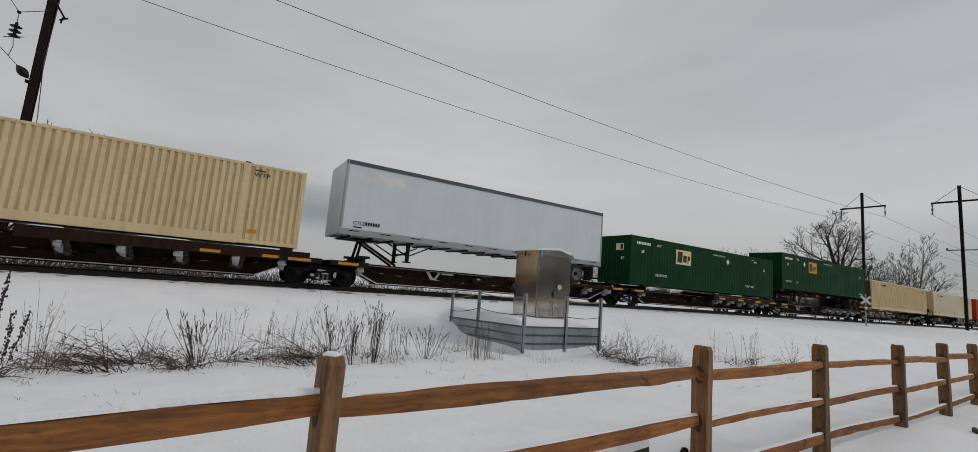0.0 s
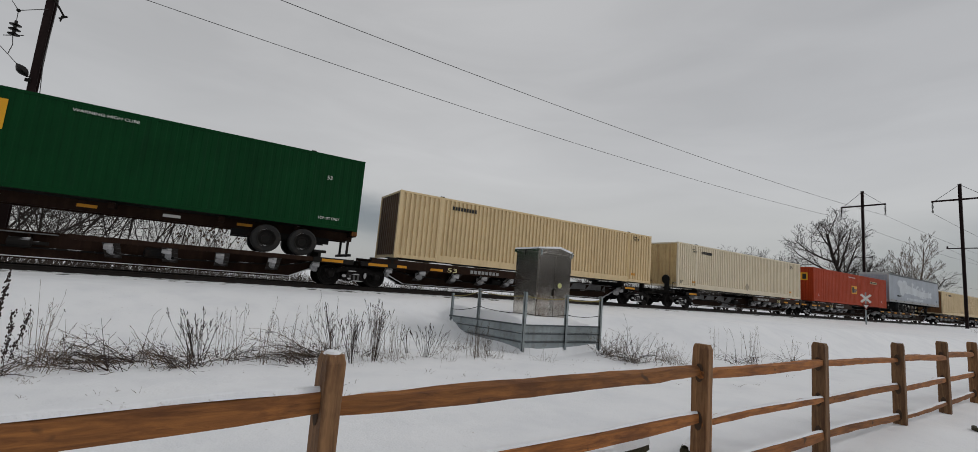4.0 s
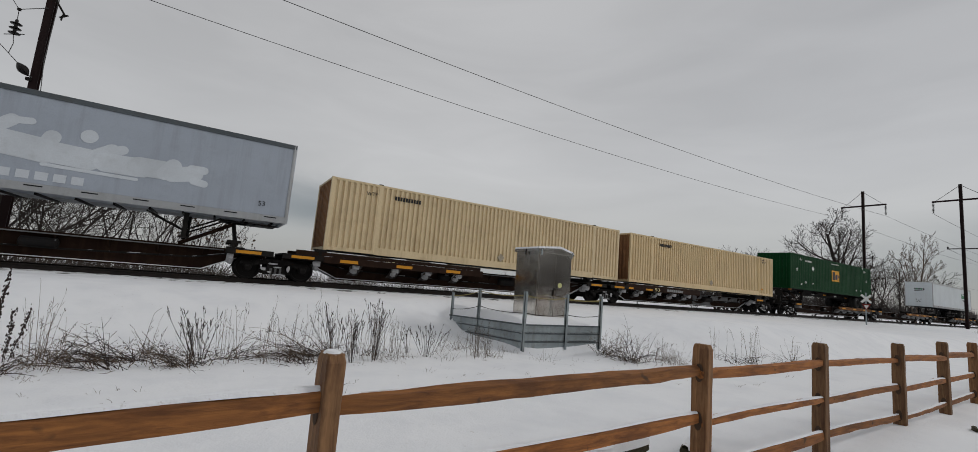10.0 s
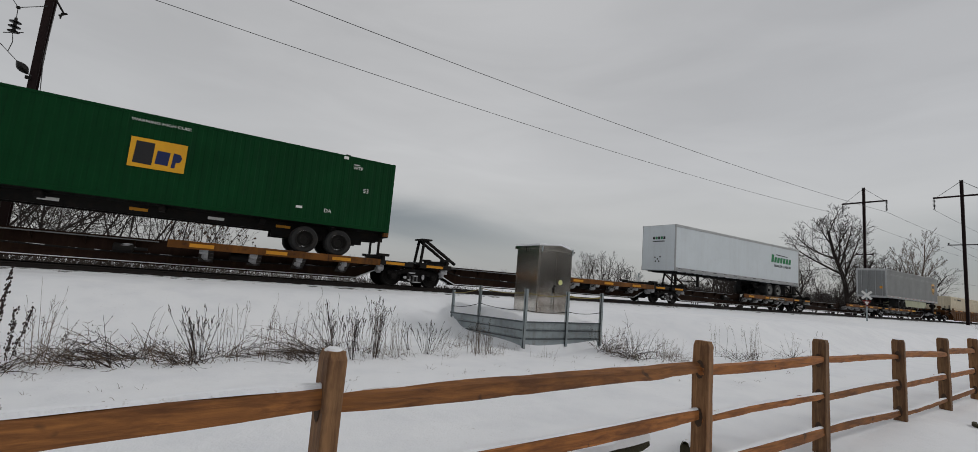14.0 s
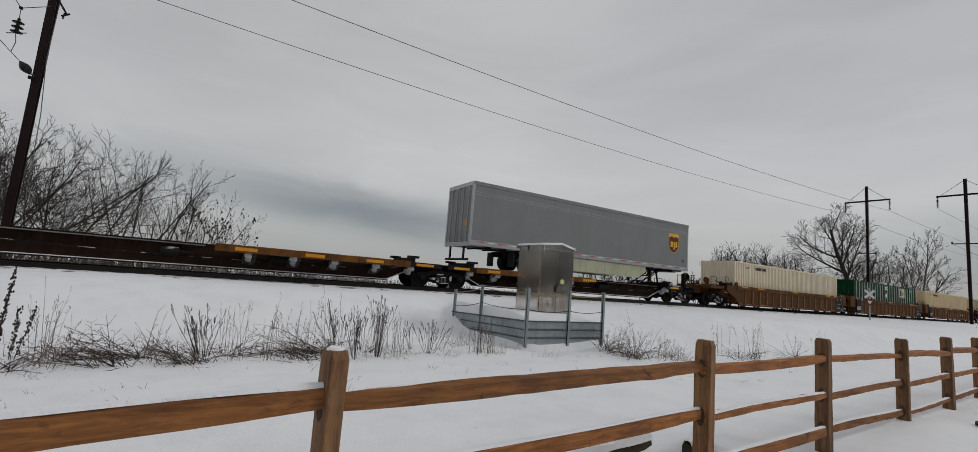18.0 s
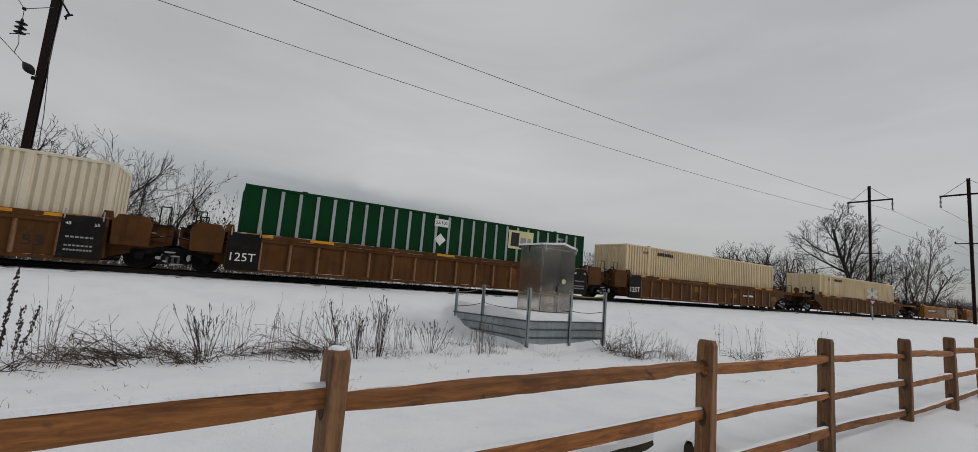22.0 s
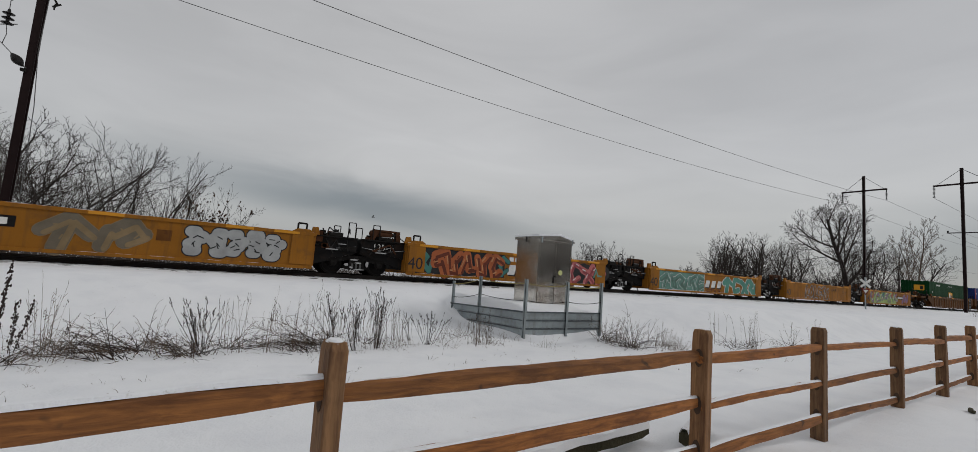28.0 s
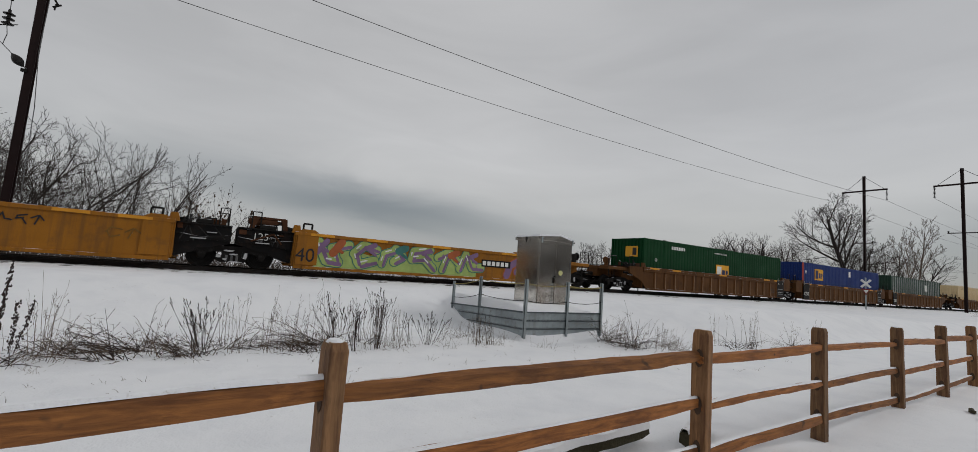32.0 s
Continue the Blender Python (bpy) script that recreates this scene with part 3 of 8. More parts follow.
# wheels and bogies
def wheel_mesh():
    s = Shape()
    for sd in (-1, 1):
        y = sd * 0.7525
        s.lathe([(y - 0.07 * sd, 0.10), (y - 0.07 * sd, 0.45), (y - 0.04 * sd, 0.445), (y - 0.035 * sd, 0.425), (y + 0.065 * sd, 0.415), (y + 0.065 * sd, 0.36),
                 (y + 0.02 * sd, 0.34), (y + 0.0 * sd, 0.16), (y + 0.07 * sd, 0.13), (y + 0.07 * sd, 0.08)], (0, 0, 0), "y", 22)
    s.lathe([(-1.05, 0.075), (-0.70, 0.09), (0.70, 0.09), (1.05, 0.075)], (0, 0, 0), "y", 12)
    for a in range(4):
        ang = a * math.pi / 2
        for sd in (-1, 1):
            s.box(0.22 * math.cos(ang) - 0.02, 0.22 * math.cos(ang) + 0.02, sd * 0.79 - 0.02, sd * 0.79 + 0.02, 0.22 * math.sin(ang) - 0.02, 0.22 * math.sin(ang) + 0.02)
    return s


def bogie_snow():
    rnd = random.Random(31)
    s = Shape()
    for cx, cz, w, h in ((-0.40, 0.40, 0.10, 0.06), (-0.1, 0.60, 0.2, 0.03), (0.12, 0.22, 0.22, 0.025), (0.42, 0.45, 0.06, 0.11), (-0.2, 0.30, 0.08, 0.035), (0.05, 0.48, 0.16, 0.025)):
        s.prism([(cx + w * math.cos(a) * rnd.uniform(0.7, 1.2), cz + h * math.sin(a) * rnd.uniform(0.7, 1.2)) for a in [0.7854 * i for i in range(8)]], -0.03, 0.03)
    return s


def bogie(parent, x, heavy=False):
    half = 0.915
    def frame_side():
        s = Shape()
        s.prism([(-1.15, 0.50), (-1.15, 0.62), (-0.72, 0.66), (-0.42, 0.76), (0.42, 0.76), (0.72, 0.66), (1.15, 0.62), (1.15, 0.50), (0.82, 0.46),
                 (0.5, 0.56), (0.30, 0.58), (0.30, 0.36), (0.52, 0.30), (0.36, 0.20), (-0.36, 0.20), (-0.52, 0.30), (-0.30, 0.36), (-0.30, 0.58), (-0.5, 0.56), (-0.82, 0.46)], -0.07, 0.07)
        return s
    b = part("bogie", cached(("bogie",), lambda: Shape().box(-0.24, 0.24, -1.06, 1.06, 0.44, 0.66, 0.03).lathe([(0.6, 0.28), (0.86, 0.26)], (0, 0, 0), "z", 16), IRON), IRON, parent, "dark iron bogie")
    b.location = (x, 0, 0)
    for sd in (-1, 1):
        part("side_frame", cached(("side_frame",), frame_side, IRON), IRON, b).location = (0, sd * 1.0, 0)
        for dx in (-0.16, 0.0, 0.16):
            part("coil_spring", cached(("coil_spring",), lambda: Shape().lathe([(0.23 + 0.02 * i, 0.06 if i % 2 else 0.072) for i in range(12)], (0, 0, 0), "z", 10), SPRING), SPRING, b).location = (dx, sd * 1.02, 0)
        for dx in (-half, half):
            part("axle_box", cached(("axle_box",), lambda: Shape().lathe([(-0.10, 0.13), (0.07, 0.13), (0.10, 0.09)], (0, 0, 0), "y", 14).box(-0.15, 0.15, -0.09, 0.06, 0.0, 0.16, 0.02), IRON), IRON, b).matrix_basis = pose(dx, sd * 1.03, 0.42, 0, 0, 0 if sd > 0 else 180)
        part("brake_beam", cached(("brake_beam",), lambda: Shape().tube((-0.42, 0, 0.32), (0.42, 0, 0.32), 0.03, n=6), STEEL), STEEL, b).location = (0, sd * 0.5, 0)
        part("snow_clump", cached(("bogie_snow",), bogie_snow, CLUMP), CLUMP, b, "snow packed round the springs").location = (0, sd * 1.075, 0)
    for dx in (-half, half):
        w = part("wheel_set", cached(("wheel_set",), wheel_mesh, WHEEL), WHEEL, b, "worn steel wheels on an axle")
        w.location = (dx, 0, 0.42)
        WHEELS.append((w, dx, parent))
    return b


def coupler(parent, x, way):
    s = Shape().box(min(x, x + way * 0.9), max(x, x + way * 0.9), -0.09, 0.09, 0.78, 0.98, 0.02)
    s.box(min(x + way * 0.85, x + way * 1.2), max(x + way * 0.85, x + way * 1.2), -0.17, 0.15, 0.72, 1.02, 0.04)
    c = part("coupler", s, STEEL, parent)
    h = [(x + way * (0.3 + 0.9 * i / 8), -0.35 + 0.1 * i / 8, 0.62 - 0.34 * math.sin(math.pi * i / 8)) for i in range(9)]
    part("air_hose", Shape().path(h, 0.025), RUBBER, c)


DECK = 1.03


def snow_clump(k):
    """Uneven lumps of caked snow on the leading face of an arm, near side."""
    def make():
        rnd = random.Random(900 + k)
        s = Shape()
        for cy, cz, ry, rz in ((-0.98, 0.80, 0.24, 0.15), (-0.72, 0.64, 0.22, 0.17), (-1.12, 0.74, 0.1, 0.13)):
            ring = [(cy + ry * math.cos(a) * rnd.uniform(0.75, 1.15), cz + rz * math.sin(a) * rnd.uniform(0.7, 1.2)) for a in [0.6283 * i for i in range(10)]]
            d = rnd.uniform(0.08, 0.16)
            v = [(-0.05, y, z) for y, z in ring] + [(-0.05 - d, cy + (y - cy) * 0.6, cz + (z - cz) * 0.6) for y, z in ring] + [(0.055, y, z) for y, z in ring]
            s.add(v, [(i, (i + 1) % 10, (i + 1) % 10 + 10, i + 10) for i in range(10)] + [tuple(range(10, 20))] + [(i, (i + 1) % 10, (i + 1) % 10 + 20, i + 20) for i in range(10)])
        return s
    return cached(("snow_clump", k), make, CLUMP)


def spine_unit(u, length, first, last, hitch=None, hitch_up=True, runway=None, mark="", number=False, boxed=False, edge=None, truss="right", dusted=False):
    """One platform of an articulated spine car. hitch/runway: 'left' or 'right' ends of the unit; truss: the half with arms and side stringers."""
    t = on_train("spine_car", u, RAIL_Z, "rust-brown articulated spine flatcar platform with weathered yellow edges and snow", "flatcar", "spine car platforms")
    L = length
    s = Shape()
    s.prism([(0.3, 0.74), (1.3, 0.72), (2.4, 0.20), (L - 2.4, 0.20), (L - 1.3, 0.72), (L - 0.3, 0.74), (L - 0.3, 1.0), (0.3, 1.0)], -0.36, 0.36)
    s.box(0.5, L - 0.5, -0.42, 0.42, 0.98, 1.02)
    s.box(2.3, L - 2.3, -0.46, 0.46, 0.18, 0.22)
    sill = part("centre_sill", s, SILL, t)
    for sd in (-1, 1):
        sn = Shape().box(2.35, L - 2.35, sd * 0.42 - 0.045, sd * 0.42 + 0.045, 0.222, 0.25, 0.01)
        for a, b in ((2.35, 1.25), (L - 2.35, L - 1.25)):
            sn.add([(a, sd * 0.37, 0.235), (a, sd * 0.46, 0.235), (b, sd * 0.46, 0.74), (b, sd * 0.37, 0.74), (a, sd * 0.37, 0.20), (a, sd * 0.46, 0.20), (b, sd * 0.46, 0.70), (b, sd * 0.37, 0.70)],
                   [(0, 1, 2, 3), (4, 5, 6, 7), (0, 1, 5, 4), (1, 2, 6, 5), (2, 3, 7, 6), (3, 0, 4, 7)])
        part("snow_cap", sn, SNOW, sill, "snow lying on the lower flange")
    arms = [1.45, L - 1.45] + ([L - 7.6, L - 6.1, L - 4.6, L - 2.95] if truss == "right" else [2.95, 4.6, 6.1, 7.6])
    t0, t1 = (L - 8.6, L - 0.6) if truss == "right" else (0.6, 8.6)
    p0, p1 = (1.7, L - 9.0) if truss == "right" else (9.0, L - 1.7)
    for x in arms:
        end = x < 2 or x > L - 2
        def arm():
            a = Shape().prism([(-1.26, 1.02), (1.26, 1.02), (1.26, 1.22), (-1.26, 1.22)] if end else [(-1.24, 0.88), (-0.36, 0.40), (0.36, 0.40), (1.24, 0.88), (1.24, 1.02), (-1.24, 1.02)], -0.05, 0.05, "x")
            if not end:
                a.add([(-0.22, -1.24, 0.875), (0.22, -1.24, 0.875), (0.22, -0.36, 0.395), (-0.22, -0.36, 0.395), (-0.22, 1.24, 0.875), (0.22, 1.24, 0.875), (0.22, 0.36, 0.395), (-0.22, 0.36, 0.395)], [(0, 1, 2, 3), (4, 5, 6, 7)])
            if end:
                a.box(-0.22, 0.22, -1.28, -0.95, 1.2, 1.30, 0.01).box(-0.22, 0.22, 0.95, 1.28, 1.2, 1.30, 0.01)
            return a
        ca = part("cross_arm", cached(("cross_arm", end), arm, ICY if not end else STEEL), SILL, t)
        ca.location = (x, 0, 0)
        part("snow_clump", snow_clump(int(x * 10) % 4), CLUMP, ca, "dirty snow caked on the arm")
    part("top_flange", Shape().box(min(p0, p1), max(p0, p1), -0.62, 0.62, 0.93, 0.965, 0.006), DUST, t)
    for k in range(5):
        x = p0 + (k + 0.5) * (p1 - p0) / 5
        part("side_bracket", cached(("side_bracket",), lambda: Shape().prism([(-0.62, 0.93), (-0.36, 0.93), (-0.36, 0.66)], -0.02, 0.02, "x"), SILL), SILL, t).location = (x, 0, 0)
    if dusted:
        # wind-blown snow dust on the web round a bare patch
        w = p1 - p0
        part("dusted_web", Shape().box(p0 + 0.1, p1 - 0.3, -0.372, -0.362, 0.26, 0.92), DUST, sill, "web steel dusted with snow")
        for a, b, zl, zh in ((0.04, 0.24, 0.36, 0.70), (0.34, 0.96, 0.27, 0.66)):
            q0, q1, m = p0 + a * w, p0 + b * w, (zl + zh) / 2
            if truss == "right":
                q0, q1 = p0 + p1 - q1, p0 + p1 - q0
            part("bare_patch", Shape().prism([(q0, m), (q0 + 0.12, zl + 0.05), (q0 + 0.4, zl), (q1 - 0.5, zl), (q1 - 0.12, zl + 0.1), (q1, m + 0.05), (q1 - 0.15, zh - 0.05), (q1 - 0.6, zh), (q0 + 0.9, zh - 0.03), (q0 + 0.2, zh - 0.09)], -0.378, -0.370), SILL, sill, "bare dark steel")
    x = (p0 + p1) / 2
    if hitch and not runway:
        part("drip_bracket", Shape().prism([(x - 0.34, 0.92), (x - 0.22, 0.93), (x - 0.02, 0.66), (x + 0.1, 0.66), (x + 0.24, 0.92), (x + 0.36, 0.92), (x + 0.14, 0.58), (x - 0.1, 0.56)], -0.56, -0.50).box(x + 0.4, x + 1.0, -0.6, -0.54, 0.84, 0.90), CLUMP, t, "bracket caked with snow")
    for sd in (-1, 1):
        # long side stringers tying the arms together
        top = 1.21 if boxed else 1.02
        st = part("side_stringer", cached(("side_stringer", round(L, 2), boxed, truss), lambda: Shape().box(t0, t1, -0.04, 0.04, 0.86, top, 0.006), SILL), SILL, t)
        st.location = (0, sd * 1.2, 0)
        if boxed and sd < 0:
            for x, w in ((t0 + 0.7, 0.8), (t0 + 2.6, 0.6)) if truss == "left" else ((t1 - 1.6, 0.8), (t1 - 3.5, 0.6)):
                part("reflector", Shape().box(x, x + w, -0.046, -0.04, 0.9, 1.0), YMARK, st)
            if u > 0:
                writing("53", 0.26, t0 + 3.4 if truss == "left" else t1 - 4.6, 0.90, -0.046, LET_C, st, width=0.5)
                bars(t0 + 4.6 if truss == "left" else t1 - 7.4, 0.93, -0.046, 1.6, 0.15, 8, LET_G, st)
            rnd = random.Random(int(u * 10))
            x = t0 + 0.2
            while x < t1 - 1.8:
                w = rnd.uniform(0.4, 1.6)
                h = rnd.uniform(0.02, 0.05)
                part("snow_cap", Shape().prism([(x, top), (x + w, top), (x + w - 0.1, top + h), (x + 0.15, top + h * 0.8)], -0.045, 0.04), SNOW, st, "thin ridge of snow")
                x += w + rnd.uniform(0.3, 1.8)
    if runway:
        a, b = (1.6, 8.7) if runway == "left" else (L - 8.7, L - 1.6)
        for sd in (-1, 1):
            r = part("runway", Shape().box(a, b, sd * 1.30, sd * 0.62, 0.985, DECK, 0.004), SILL, t)
            e = Shape().box(a, b, sd * 1.30 - 0.03, sd * 1.30 + 0.03, 0.80, DECK + 0.03, 0.008)
            part("edge_beam", e, edge or ORANGE, r, "weathered edge beam")
            if sd < 0:
                for k in range(3):
                    xx = a + 0.6 + k * 2.3
                    part("reflector", Shape().box(xx, xx + 0.7, -1.336, -1.328, 0.86, 0.98), YMARK, r)
    for x in (0.9, L - 0.9):
        d = Shape().box(x - 0.75, x + 0.75, -1.28, 1.28, 0.99, DECK, 0.004)
        d.box(x - 0.75, x + 0.75, -1.30, -1.24, 0.84, DECK + 0.005).box(x - 0.75, x + 0.75, 1.24, 1.30, 0.84, DECK + 0.005)
        part("end_platform", d, STEEL, t)
        part("reflector", Shape().box(x - 0.45, x + 0.35, -1.308, -1.302, 0.88, 0.985), YMARK, t, "yellow reflective strip")
    if hitch:
        h = 2.02 if hitch_up else 1.82
        ox = 1.35 if hitch_up else 0.55
        x, w = (ox, 1) if hitch == "left" else (L - ox, -1)
        st = part("hitch", Shape().box(x - 0.3, x + 0.3, -0.42, 0.42, DECK, DECK + 0.07, 0.01), STEEL, t, "dark steel trailer hitch stanchion")
        for sd in (-1, 1):
            if hitch_up:
                part("strut", Shape().tube((x, sd * 0.36, DECK + 0.05), (x + w * 0.18, sd * 0.30, h), 0.06, n=8), STEEL, st)
                part("brace", Shape().tube((x + w * 0.2, sd * 0.3, h - 0.1), (x + w * 1.75, sd * 0.33, DECK + 0.02), 0.055, n=8), SILL, st)
            else:
                part("strut", Shape().tube((x, sd * 0.36, DECK + 0.05), (x + w * 0.12, sd * 0.3, h + 0.32), 0.07, n=8), STEEL, st)
                part("brace", Shape().tube((x + w * 0.2, sd * 0.3, h + 0.28), (x + w * 1.75, sd * 0.33, DECK + 0.12), 0.075, n=8), STEEL, st)
        zt = h if hitch_up else h + 0.34
        xt = x + w * (0.18 if hitch_up else 0.2)
        part("hitch_plate", Shape().box(xt - (0.45 if hitch_up else 0.25), xt + (0.45 if hitch_up else 0.25), -0.45, 0.45, zt - 0.05, zt + 0.03, 0.012), STEEL, st)
    # brake pipe, cylinder and rods along the sill
    part("brake_pipe", Shape().path([(1.0, -0.5, 0.95), (2.6, -0.5, 0.62), (L * 0.35, -0.46, 0.52), (L * 0.65, -0.46, 0.52), (L - 2.6, -0.5, 0.62), (L - 1.0, -0.5, 0.95)], 0.03), STEEL, t)
    part("brake_cylinder", Shape().lathe([(-0.3, 0.1), (-0.28, 0.15), (0.2, 0.15), (0.24, 0.06), (0.6, 0.05)], (L * 0.42, -0.55, 0.66), "x", 14), STEEL, t)
    part("air_tank", Shape().lathe([(-0.45, 0.08), (-0.4, 0.17), (0.4, 0.17), (0.45, 0.08)], (L * 0.62, -0.55, 0.66), "x", 14), BLACK, t)
    if mark:
        x0 = 7.3 if runway == "left" else L - 5.2
        part("lettering_band", Shape().box(x0 - 0.1, x0 + 2.3, -1.336, -1.329, 0.82, 1.0), BLACK, t)
        writing(mark, 0.15, x0, 0.86, -1.342, LET_W, t, width=2.15)
    if number:
        x0 = 5.0 if runway == "left" else L - 8.2
        writing("53'", 0.27, x0 - 1.1, 0.82, -1.337, LET_W, t)
        bars(x0 + 3.2, 0.86, -1.337, 1.0, 0.13, 6, LET_Y, t)
    bogie(t, 0.0)
    if first:
        coupler(t, -0.9, -1)
    if last:
        bogie(t, L)
        coupler(t, L + 0.9, 1)
    for x, w in ([(0.0, -1)] if first else []) + ([(L, 1)] if last else []):
        e = part("end_sill", Shape().box(x + w * 1.1 - 0.12, x + w * 1.1 + 0.12, -1.3, 1.3, 0.88, 1.06, 0.02).box(min(x, x + w * 1.2), max(x, x + w * 1.2), -0.4, 0.4, 0.80, 1.0), STEEL, t)
        for sd in (-1, 1):
            part("grab_iron", Shape().path([(x + w * 1.1, sd * 1.2, 1.05), (x + w * 1.1, sd * 1.2, 1.55), (x + w * 0.3, sd * 1.2, 1.55), (x + w * 0.3, sd * 1.2, 1.03)], 0.018), STEEL, e)
        part("brake_stand", Shape().box(x + w * 0.9 - 0.1, x + w * 0.9 + 0.1, -0.75, -0.5, 1.03, 1.95, 0.02).lathe([(0.0, 0.28), (0.03, 0.30), (0.06, 0.28)], (x + w * 1.05, -0.62, 1.75), "x", 16), STEEL, e)
    return t


def trailer(u, length, z0, z1, skin, label, nose="left", axle=3.4, skirt=False, rails=ALU, stripes=False, light_rims=True, spread=1.28, reflect="white", light_top=False):
    """A road semi-trailer; z0, z1 are the floor line and the roof above the rail head."""
    t = on_train("semi_trailer", u, RAIL_Z + DECK, label, "semi-trailer", "trailers on the train")
    b = -DECK
    L = length
    lo, hi = z0 + b, z1 + b
    flip = nose == "right"
    X = (lambda a: L - a) if flip else (lambda a: a)
    def span(a, c):
        return (min(X(a), X(c)), max(X(a), X(c)))
    body = part("body", Shape().box(0.04, L - 0.04, -1.27, 1.27, lo + 0.12, hi - 0.06, 0.02), skin, t)
    for sd in (-1, 1):
        part("bottom_rail", Shape().box(0.02, L - 0.02, sd * 1.28 - 0.02, sd * 1.28 + 0.02, lo, lo + 0.24, 0.006), rails, body, "bright aluminium bottom rail")
        part("top_rail", Shape().box(0.02, L - 0.02, sd * 1.28 - 0.02, sd * 1.28 + 0.02, hi - 0.16, hi, 0.006), (rails if light_top else GALV_D) if not stripes else skin, body)
        n = int(L / (0.62 if stripes else 1.22))
        for i in range(n):
            x = 0.6 + i * (L - 1.2) / (n - 1)
            tone = LET_K if reflect == "white" else (REDM, LET_W)[i % 2]
            part("marker", cached(("marker", tone.name), lambda: Shape().box(-0.20, 0.20, -0.004, 0.004, -0.018, 0.018), tone), tone, body).location = (x, sd * 1.304, lo + 0.17)
    part("roof", Shape().box(0.02, L - 0.02, -1.28, 1.28, hi - 0.05, hi - 0.01), rails, body)
    a, c = span(0.0, 0.10)
    nw = part("nose_wall", Shape().box(a, c, -1.25, 1.25, lo, hi - 0.02, 0.04), skin, body)
    for sd in (-1, 1):
        part("nose_corner", Shape().tube((X(0.08), sd * 1.24, lo), (X(0.08), sd * 1.24, hi - 0.01), 0.065, n=10), rails, nw)
    rr = part("rear_frame", Shape().box(*span(L - 0.1, L), -1.29, -1.17, lo - 0.02, hi, 0.01).box(*span(L - 0.1, L), 1.17, 1.29, lo - 0.02, hi, 0.01).box(*span(L - 0.1, L), -1.2, 1.2, hi - 0.2, hi, 0.01).box(*span(L - 0.1, L), -1.2, 1.2, lo - 0.05, lo + 0.16, 0.01), rails, body)
    for sd in (0, 1):
        dr = part("door", Shape().box(*span(L - 0.07, L - 0.02), -1.17 + sd * 1.18, -0.01 + sd * 1.18, lo + 0.17, hi - 0.2, 0.008), skin, rr)
        for yy in (0.25, 0.8):
            part("lock_rod", Shape().tube((X(L + 0.01), -1.17 + sd * 1.18 + yy, lo + 0.15), (X(L + 0.01), -1.17 + sd * 1.18 + yy, hi - 0.2), 0.018, n=6), rails, dr)
    # underframe
    for k in range(int(L / 0.9)):
        x = X(0.5 + k * 0.9)
        part("cross_member", cached(("cross_member",), lambda: Shape().box(-0.03, 0.03, -1.12, 1.12, -0.07, 0.0), BLACK), BLACK, t).location = (x, 0, lo)
    part("kingpin_plate", Shape().box(*span(0.3, 1.9), -0.6, 0.6, lo - 0.12, lo - 0.08), BLACK, t)
    lg = X(3.1)
    gear = part("landing_gear", Shape().tube((lg, -0.85, lo - 0.5), (lg, 0.85, lo - 0.5), 0.04, n=8), STEEL, t, "dark steel landing gear")
    for sd in (-1, 1):
        part("leg", Shape().box(lg - 0.07, lg + 0.07, sd * 0.85 - 0.07, sd * 0.85 + 0.07, lo - 0.82, lo, 0.01).box(lg - 0.15, lg + 0.15, sd * 0.85 - 0.13, sd * 0.85 + 0.13, lo - 0.87, lo - 0.82), STEEL, gear)
        part("brace", Shape().tube((lg, sd * 0.85, lo - 0.6), (X(4.2), sd * 0.85, lo - 0.08), 0.03, n=6).tube((lg, sd * 0.85, lo - 0.6), (X(2.1), sd * 0.85, lo - 0.08), 0.03, n=6), STEEL, gear)
    ax = L - axle
    sub = part("slider", Shape().box(*span(ax - 1.6, ax + 1.9), -0.62, -0.48, lo - 0.34, lo - 0.08).box(*span(ax - 1.6, ax + 1.9), 0.48, 0.62, lo - 0.34, lo - 0.08), BLACK, t, "black axle slider frame")
    R = 0.5
    for d in (-spread / 2, spread / 2):
        x = X(ax + d)
        part("axle", Shape().tube((x, -1.0, R), (x, 1.0, R), 0.07, n=10), BLACK, sub)
        for sd in (-1, 1):
            w = part("wheel", cached(("road_wheel",), lambda: Shape().lathe([(-0.29, 0.30), (-0.29, 0.44), (-0.25, 0.49), (-0.18, 0.5), (-0.07, 0.5), (-0.02, 0.48), (-0.02, 0.45), (0.02, 0.45), (0.02, 0.48), (0.07, 0.5), (0.18, 0.5), (0.25, 0.49), (0.29, 0.44), (0.29, 0.30), (-0.29, 0.30)], (0, 0, 0), "y", 26, False), RUBBER), RUBBER, sub, "black twin rubber tyres")
            w.matrix_basis = pose(x, sd * 0.97, R, 0, 0, 0 if sd > 0 else 180)
            rm = RIM if light_rims else STEEL
            part("rim", cached(("rim", rm.name), lambda: Shape().lathe([(0.20, 0.02), (0.20, 0.14), (0.23, 0.16), (0.20, 0.25), (0.28, 0.295), (0.305, 0.32), (0.27, 0.33)], (0, 0, 0), "y", 22, False), rm), rm, w)
            part("hub", cached(("hub",), lambda: Shape().lathe([(0.10, 0.12), (0.25, 0.11), (0.30, 0.07)], (0, 0, 0), "y", 12), BLACK), BLACK, w)
